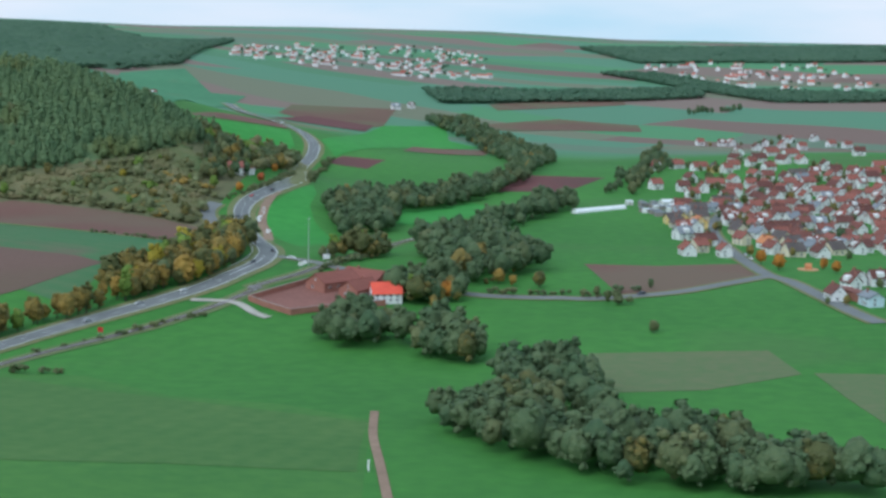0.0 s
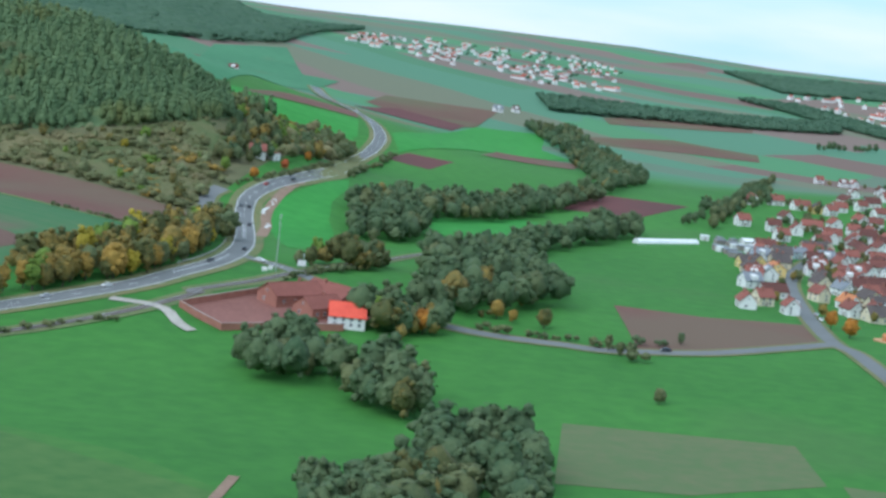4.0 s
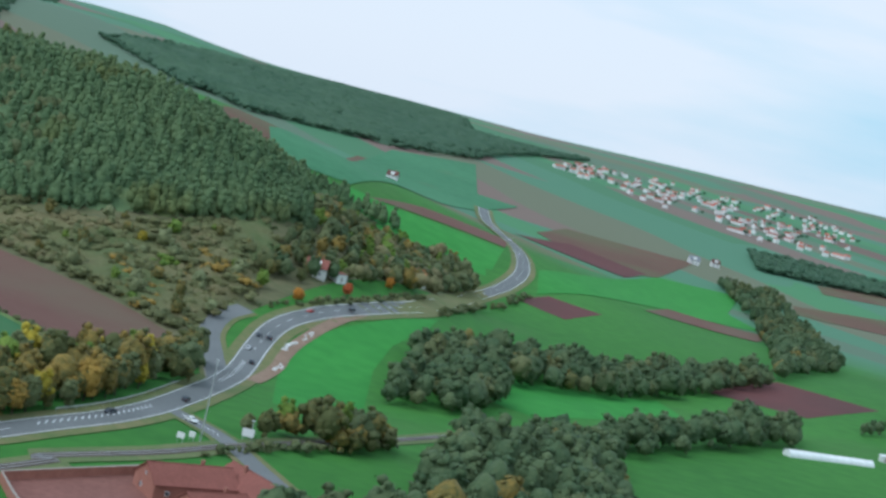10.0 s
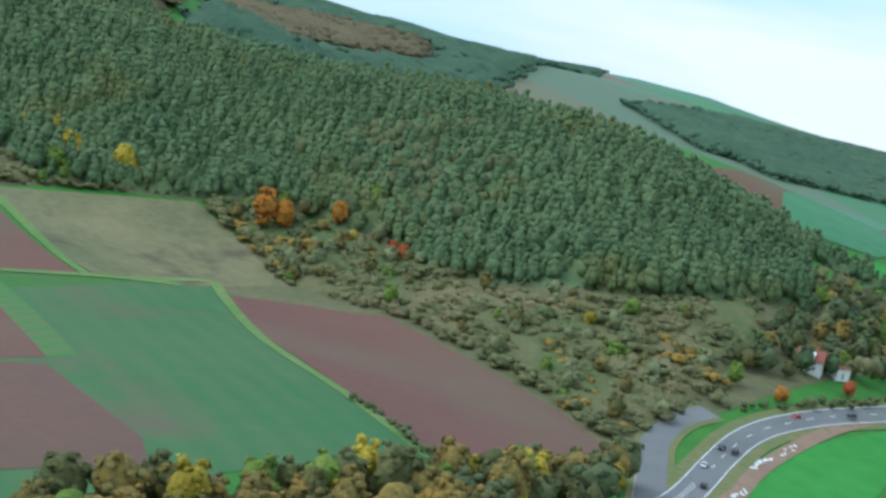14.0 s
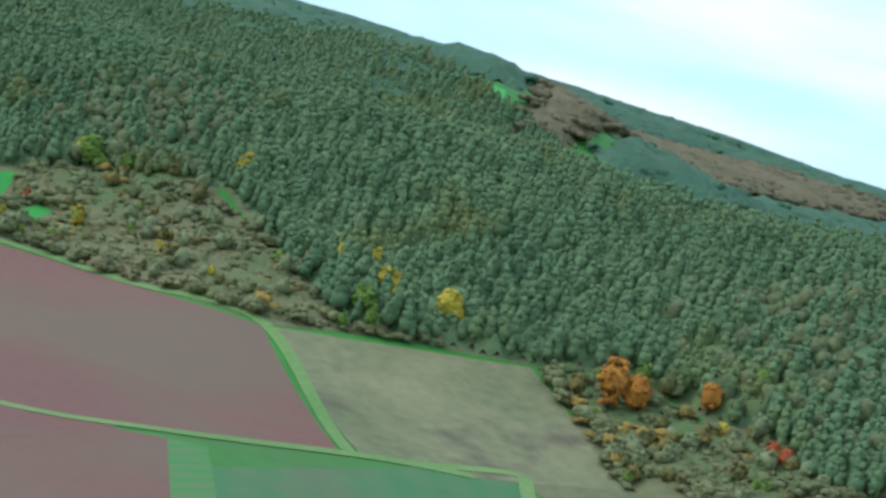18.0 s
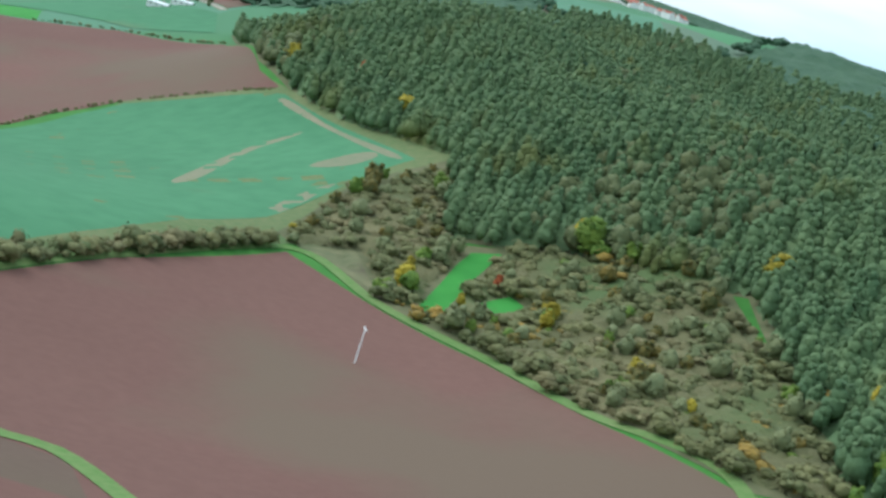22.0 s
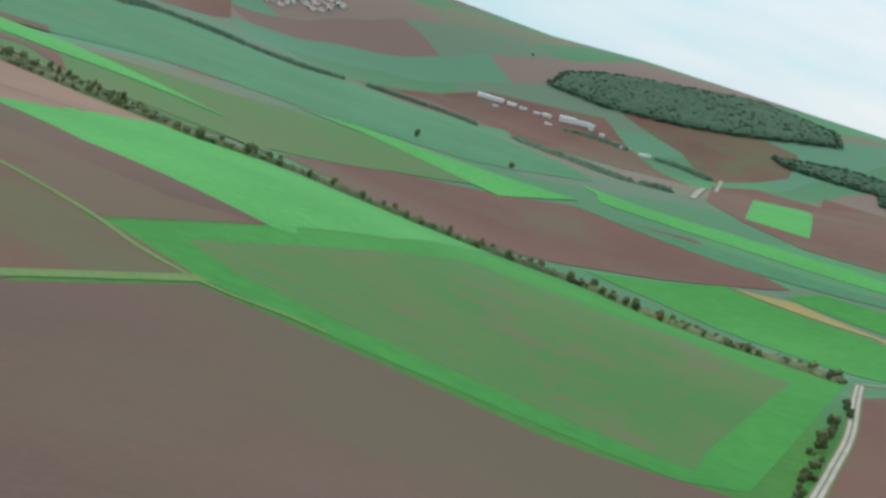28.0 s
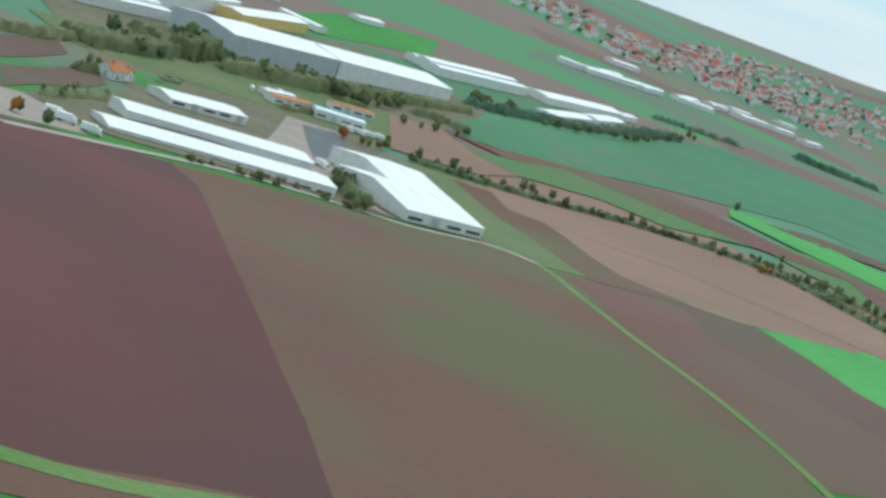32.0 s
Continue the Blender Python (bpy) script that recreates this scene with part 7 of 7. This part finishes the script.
def lorry(x, y, turn, words):
    """A parked delivery lorry."""
    ob = new("lorry")
    ob.matrix_world = pose(x, y, at(x, y) + 0.1, 0, 0, turn) @ Matrix.Diagonal((0.9, 0.9, 0.9, 1))
    bm = box(bmesh.new(), -1.2, 1.2, -4.0, 2.6, 1.0, 3.7)
    bmesh.ops.bevel(bm, geom=bm.edges[:], offset=0.08, segments=1, affect="EDGES")
    part("cargo_box", bm, WHITE, ob)
    bm = prism(bmesh.new(), [(2.75, 0.6), (4.6, 0.6), (4.6, 1.7), (4.3, 2.8), (2.75, 2.9)], -1.15, 1.15)
    part("cab", bm, CAR_PAINT["white"], ob)
    part("windscreen", prism(bmesh.new(), [(4.58, 1.75), (4.33, 2.65), (4.39, 2.67), (4.65, 1.77)], -1.0, 1.0), GLASS, ob)
    part("chassis", box(bmesh.new(), -0.5, 0.5, -3.9, 4.4, 0.6, 0.98), STEEL, ob)
    for s in (-1, 1):
        for q in (-2.9, -1.7, 3.6):
            bm = bmesh.new()
            bmesh.ops.create_cone(bm, cap_ends=True, segments=12, radius1=0.5, radius2=0.5, depth=0.35, matrix=pose(s * 0.98, q, 0.5, 0, 90, 0))
            part("wheel", bm, RUBBER, ob)
    return tagged(ob, words, "lorry", "lorries at the works")


for x, y, r in ((-812, 166, 70), (-811, 158, 75), (-818, 175, 60), (-965, 100, 10), (-1085, -174, -25), (-1100, -180, -25), (-1112, -186, -20),
                (-1124, -123, 40), (-1131, -120, 45), (-1138, -120, 45), (-1145, -118, 40)):
    lorry(x, y, r, "white lorry parked beside the factory hall")


def put_car(paint, where, x, y, side):
    a, d = along(where, nearest(where, x, y))
    c = a + Vector((-d.y, d.x, 0)) * side
    m = pose(c.x, c.y, at(a.x, a.y) + ROAD_LIFT + 0.01, 0, 0, math.degrees(math.atan2(-d.x, d.y)) + (180 if side > 0 else 0))
    if paint in used:
        copy_thing(CARS[paint], m)
    else:
        CARS[paint].matrix_world = m @ Matrix.Diagonal((0.9, 0.9, 0.9, 1))
        used.add(paint)


for paint, x, y, side in (("dark", -181, 756, 2.0), ("dark", -217, 906, -2.0), ("silver", -227, 926, 2.0), ("dark", -234, 943, 2.0), ("dark", -231, 946, -2.0),
                          ("red", -236, 993, 2.0), ("dark", -234, 1019, -2.0), ("silver", -206, 676, 2.0), ("silver", -220, 653, -2.0), ("dark", -180, 797, -2.0),
                          ("white", -196, 700, 2.0), ("silver", -300, 1440, 2.0), ("white", -335, 1510, -2.0), ("red", -372, 1580, 2.0)):
    put_car(paint, "main", x, y, side)
put_car("white", "side", -164, 790, -1.5)
put_car("dark", "side", -10, 746, 1.5)
put_car("white", "village", 33, 871, -4.2)
put_car("silver", "village", 31, 885, -4.0)


def mast(x, y, tall, mat, words, arm=0.0, thick=0.14):
    ob = new("mast")
    ob.location = (x, y, at(x, y))
    bm = bmesh.new()
    bmesh.ops.create_cone(bm, cap_ends=True, segments=10, radius1=thick, radius2=thick * 0.55, depth=tall + 0.6, matrix=pose(0, 0, tall / 2 - 0.3))
    part("pole", bm, mat, ob)
    if arm:
        part("crossarm", box(bmesh.new(), -arm, arm, -0.14, 0.14, tall - 0.45, tall - 0.15), mat, ob)
        for s in (-0.9, 0, 0.9):
            bm = bmesh.new()
            bmesh.ops.create_cone(bm, cap_ends=True, segments=8, radius1=0.09, radius2=0.05, depth=0.28, matrix=pose(arm * s, 0, tall))
            part("insulator", bm, FRAME, ob, "white insulator")
    else:
        part("lamp_head", box(bmesh.new(), -0.45, 0.45, -0.18, 0.18, tall - 0.1, tall + 0.15), STEEL, ob, "grey lamp head")
        part("collar", box(bmesh.new(), -0.22, 0.22, -0.22, 0.22, tall - 1.2, tall - 0.9), STEEL, ob)
    return tagged(ob, words, "mast")


mast(-157, 764, 21, STEEL, "tall slim grey mast at the road junction", thick=0.2)
mast(-152, 782, 5, STEEL, "short white mast at the level crossing", thick=0.12)
mast(-150, 786, 5, STEEL, "short white mast at the level crossing", thick=0.12)
mast(-2316, 656, 34, STEEL, "thin grey mast above the far wood", arm=3.0, thick=0.5)
mast(POLE[0], POLE[1], 9.0, FRAME, "pale power pole standing in the ploughed field", arm=1.7, thick=0.24)


def sign_board(x, y, turn, w, h, words, mat=None):
    ob = new("sign")
    ob.matrix_world = pose(x, y, at(x, y), 0, 0, turn)
    for s in (-1, 1):
        part("post", box(bmesh.new(), s * w * 0.35 - 0.06, s * w * 0.35 + 0.06, -0.06, 0.06, -0.3, h + 1.0), STEEL, ob)
    part("board", box(bmesh.new(), -w / 2, w / 2, 0.06, 0.12, 1.0, h + 1.0), mat or FRAME, ob, "white sign board")
    return tagged(ob, words, "sign")


sign_board(-159, 757, 190, 2.0, 1.5, "white double board beside the road")
sign_board(-158, 761, 190, 1.6, 1.5, "small white board beside the road")
sign_board(-152, 780, 200, 3.2, 2.2, "large white direction board at the junction")
sign_board(-210, 636, 170, 2.2, 2.0, "orange warning board beside the road", CAR_PAINT["red"])

# white wrapped bales and sheets along the meadow's edge
bale_rng = random.Random(8)
BALE = bmesh.new()
bmesh.ops.create_cone(BALE, cap_ends=True, segments=16, radius1=0.75, radius2=0.75, depth=1.5, matrix=pose(0, 0, 0.75, 0, 90, 0))
bmesh.ops.bevel(BALE, geom=BALE.edges[:], offset=0.1, segments=2, affect="EDGES")
bale_mesh = bpy.data.meshes.new("bale")
BALE.to_mesh(bale_mesh)
bale_mesh.materials.append(WHITE)
for p, q, n in (((-221, 941), (-224, 956), 14), ((-224, 962), (-226, 976), 6), ((-209, 911), (-212, 924), 7)):
    for k in range(n):
        x, y = (p[0] + (q[0] - p[0]) * k / n + bale_rng.uniform(-0.9, 0.9), p[1] + (q[1] - p[1]) * k / n + bale_rng.uniform(-0.6, 0.6))
        ob = new("bale", bale_mesh)
        ob.matrix_world = pose(x, y, at(x, y) + 0.1, 0, 0, bale_rng.uniform(0, 180)) @ Matrix.Diagonal((0.85, 0.42, 0.38, 1))
        tagged(ob, "white plastic-wrapped bale on the grass", "bale", "bales at the meadow's edge")
bank = strip("bank", curve_points([(-203, 880), (-212, 915), (-219, 935), (-225, 960), (-230, 1000), (-232, 1050)], 6), -1.5, 5, 0.2, EARTH)
tagged(bank, "bare brown earth bank along the road", "bank", kind="structure")

# long white polytunnel
tunnel = new("polytunnel")
a, b = Vector((-55, 1046, 0)), Vector((-27, 1078, 0))
d = (b - a).normalized()
tunnel.matrix_world = Matrix.Translation(((a.x + b.x) / 2, (a.y + b.y) / 2, at(-41, 1062))) @ pose(0, 0, 0, 0, 0, math.degrees(math.atan2(d.y, d.x)))
L = (b - a).length
ring = [(2.4 * math.cos(k * math.pi / 10), 2.3 * math.sin(k * math.pi / 10)) for k in range(11)]
part("cover", prism(bmesh.new(), ring + [(-2.4, -0.5), (2.4, -0.5)], -L / 2, L / 2), WHITE, tunnel)
for k in range(12):
    x = -L / 2 + L * k / 11
    bm = bmesh.new()
    outer = [(y * 1.03, z * 1.03) for y, z in ring]
    prism(bm, outer + ring[::-1], x - 0.06, x + 0.06)
    part("hoop", bm, STEEL, tunnel)
tagged(tunnel, "long white plastic polytunnel in the meadow", "polytunnel")


def shed(x, y, turn, l, w, h, wall, roof, words):
    ob = new("shed")
    ob.matrix_world = pose(x, y, at(x, y), 0, 0, turn)
    part("wall", box(bmesh.new(), -l / 2, l / 2, -w / 2, w / 2, -0.6, h), wall, ob)
    part("roof", prism(bmesh.new(), [(-w / 2 - 0.3, h + 0.02), (w / 2 + 0.3, h + 0.3), (w / 2 + 0.3, h + 0.42), (-w / 2 - 0.3, h + 0.14)], -l / 2 - 0.3, l / 2 + 0.3), roof, ob)
    part("door", box(bmesh.new(), -0.45, 0.45, -w / 2 - 0.05, -w / 2 + 0.02, 0, 1.9), WOOD, ob)
    return tagged(ob, words, "shed", "garden sheds")


shed_rng = random.Random(14)
for x, y in scatter([(-50, 1090), (-30, 1108), (0, 1105), (12, 1060), (-5, 1045), (-25, 1080)], 9, shed_rng):
    if shed_rng.random() < 0.7:
        white = shed_rng.random() < 0.5
        shed(x, y, shed_rng.uniform(0, 90), shed_rng.uniform(3, 7), shed_rng.uniform(2.5, 3.5), shed_rng.uniform(2, 2.6), FRAME if white else WOOD, TILES["sheet"] if white else TILES["grey"], "small garden shed with a pale roof" if white else "weathered wooden garden shed")
shed(POLE[0] - 49, POLE[1] + 33, 20, 4, 3, 2.2, WOOD, TILES["dark"], "small field hut among the bushes")
shed(-252, 1046, 70, 6, 4.5, 3.4, PLASTER["white"], TILES["red"], "small white outbuilding at the foot of the slope")
carport = shed(78, 745, 115, 22, 7, 3.2, PLASTER["brick"], TILES["red"], "long red carport with open bays")
for k in range(6):
    part("bay", box(bmesh.new(), -10 + k * 3.6, -7.4 + k * 3.6, -3.58, -3.46, 0, 2.5), FRAME, carport, "white bay door")
play = new("playground")
play.location = (66, 840, at(66, 840))
bm = bmesh.new()
bmesh.ops.create_cone(bm, cap_ends=True, segments=20, radius1=5, radius2=5, depth=0.3, matrix=pose(0, 0, 0.25))
part("sand_pit", bm, material("orange_play_sand", (0.42, 0.24, 0.12), (0.55, 0.34, 0.18), 0.2, 1.0), play)
part("play_hut", prism(bmesh.new(), [(-1.5, 0), (1.5, 0), (1.5, 2), (0, 3.2), (-1.5, 2)], -1.5, 1.5), TILES["orange"], play, "small orange play hut")
tagged(play, "village playground with an orange sand pit", "playground")

# ---- what is left of the trees nobody could count ----
for kind in sorted({k for k, *_ in SPARE}):
    spots = [(k, f, x, y, t) for k, f, x, y, t in SPARE if k == kind]
    for form in sorted({s[1] for s in spots}):
        chosen = [s for s in spots if s[1] == form]
        mass("tree_belt", [(s[2], s[3]) for s in chosen], SHRUBS if form == "shrub" else BELT_SHAPES, [s[4] for s in chosen], LEAVES[kind], "belt of " + TREE_WORDS[kind].replace(" tree", " trees") + " and undergrowth", "trees", 1.12)
mass("far_autumn_woods", FAR_AUTUMN, FAR_SHAPES, 8.0, LEAVES["far_autumn"], "rust-brown autumn woods behind the ridge", "forest", 2.2)
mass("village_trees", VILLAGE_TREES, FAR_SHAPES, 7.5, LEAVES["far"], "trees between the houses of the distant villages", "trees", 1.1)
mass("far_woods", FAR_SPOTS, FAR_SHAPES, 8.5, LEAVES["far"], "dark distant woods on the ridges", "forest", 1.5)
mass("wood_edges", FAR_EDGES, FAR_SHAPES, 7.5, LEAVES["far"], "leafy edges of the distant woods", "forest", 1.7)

path = strip("track", curve_points([(-86, 520), (-80, 482), (-72, 445), (-64, 408), (-60, 388)], 5), 0, 2.6, 0.17, EARTH)
tagged(path, "narrow bare earth path through the meadow", "track", kind="structure")
post = new("marker_post")
post.location = (-73.5, 436.3, at(-73.5, 436.3))
part("post", box(bmesh.new(), -0.22, 0.22, -0.22, 0.22, -0.4, 2.6), FRAME, post)
part("cap", box(bmesh.new(), -0.28, 0.28, -0.28, 0.28, 2.6, 2.75), FRAME, post)
tagged(post, "white marker post beside the meadow path", "post")
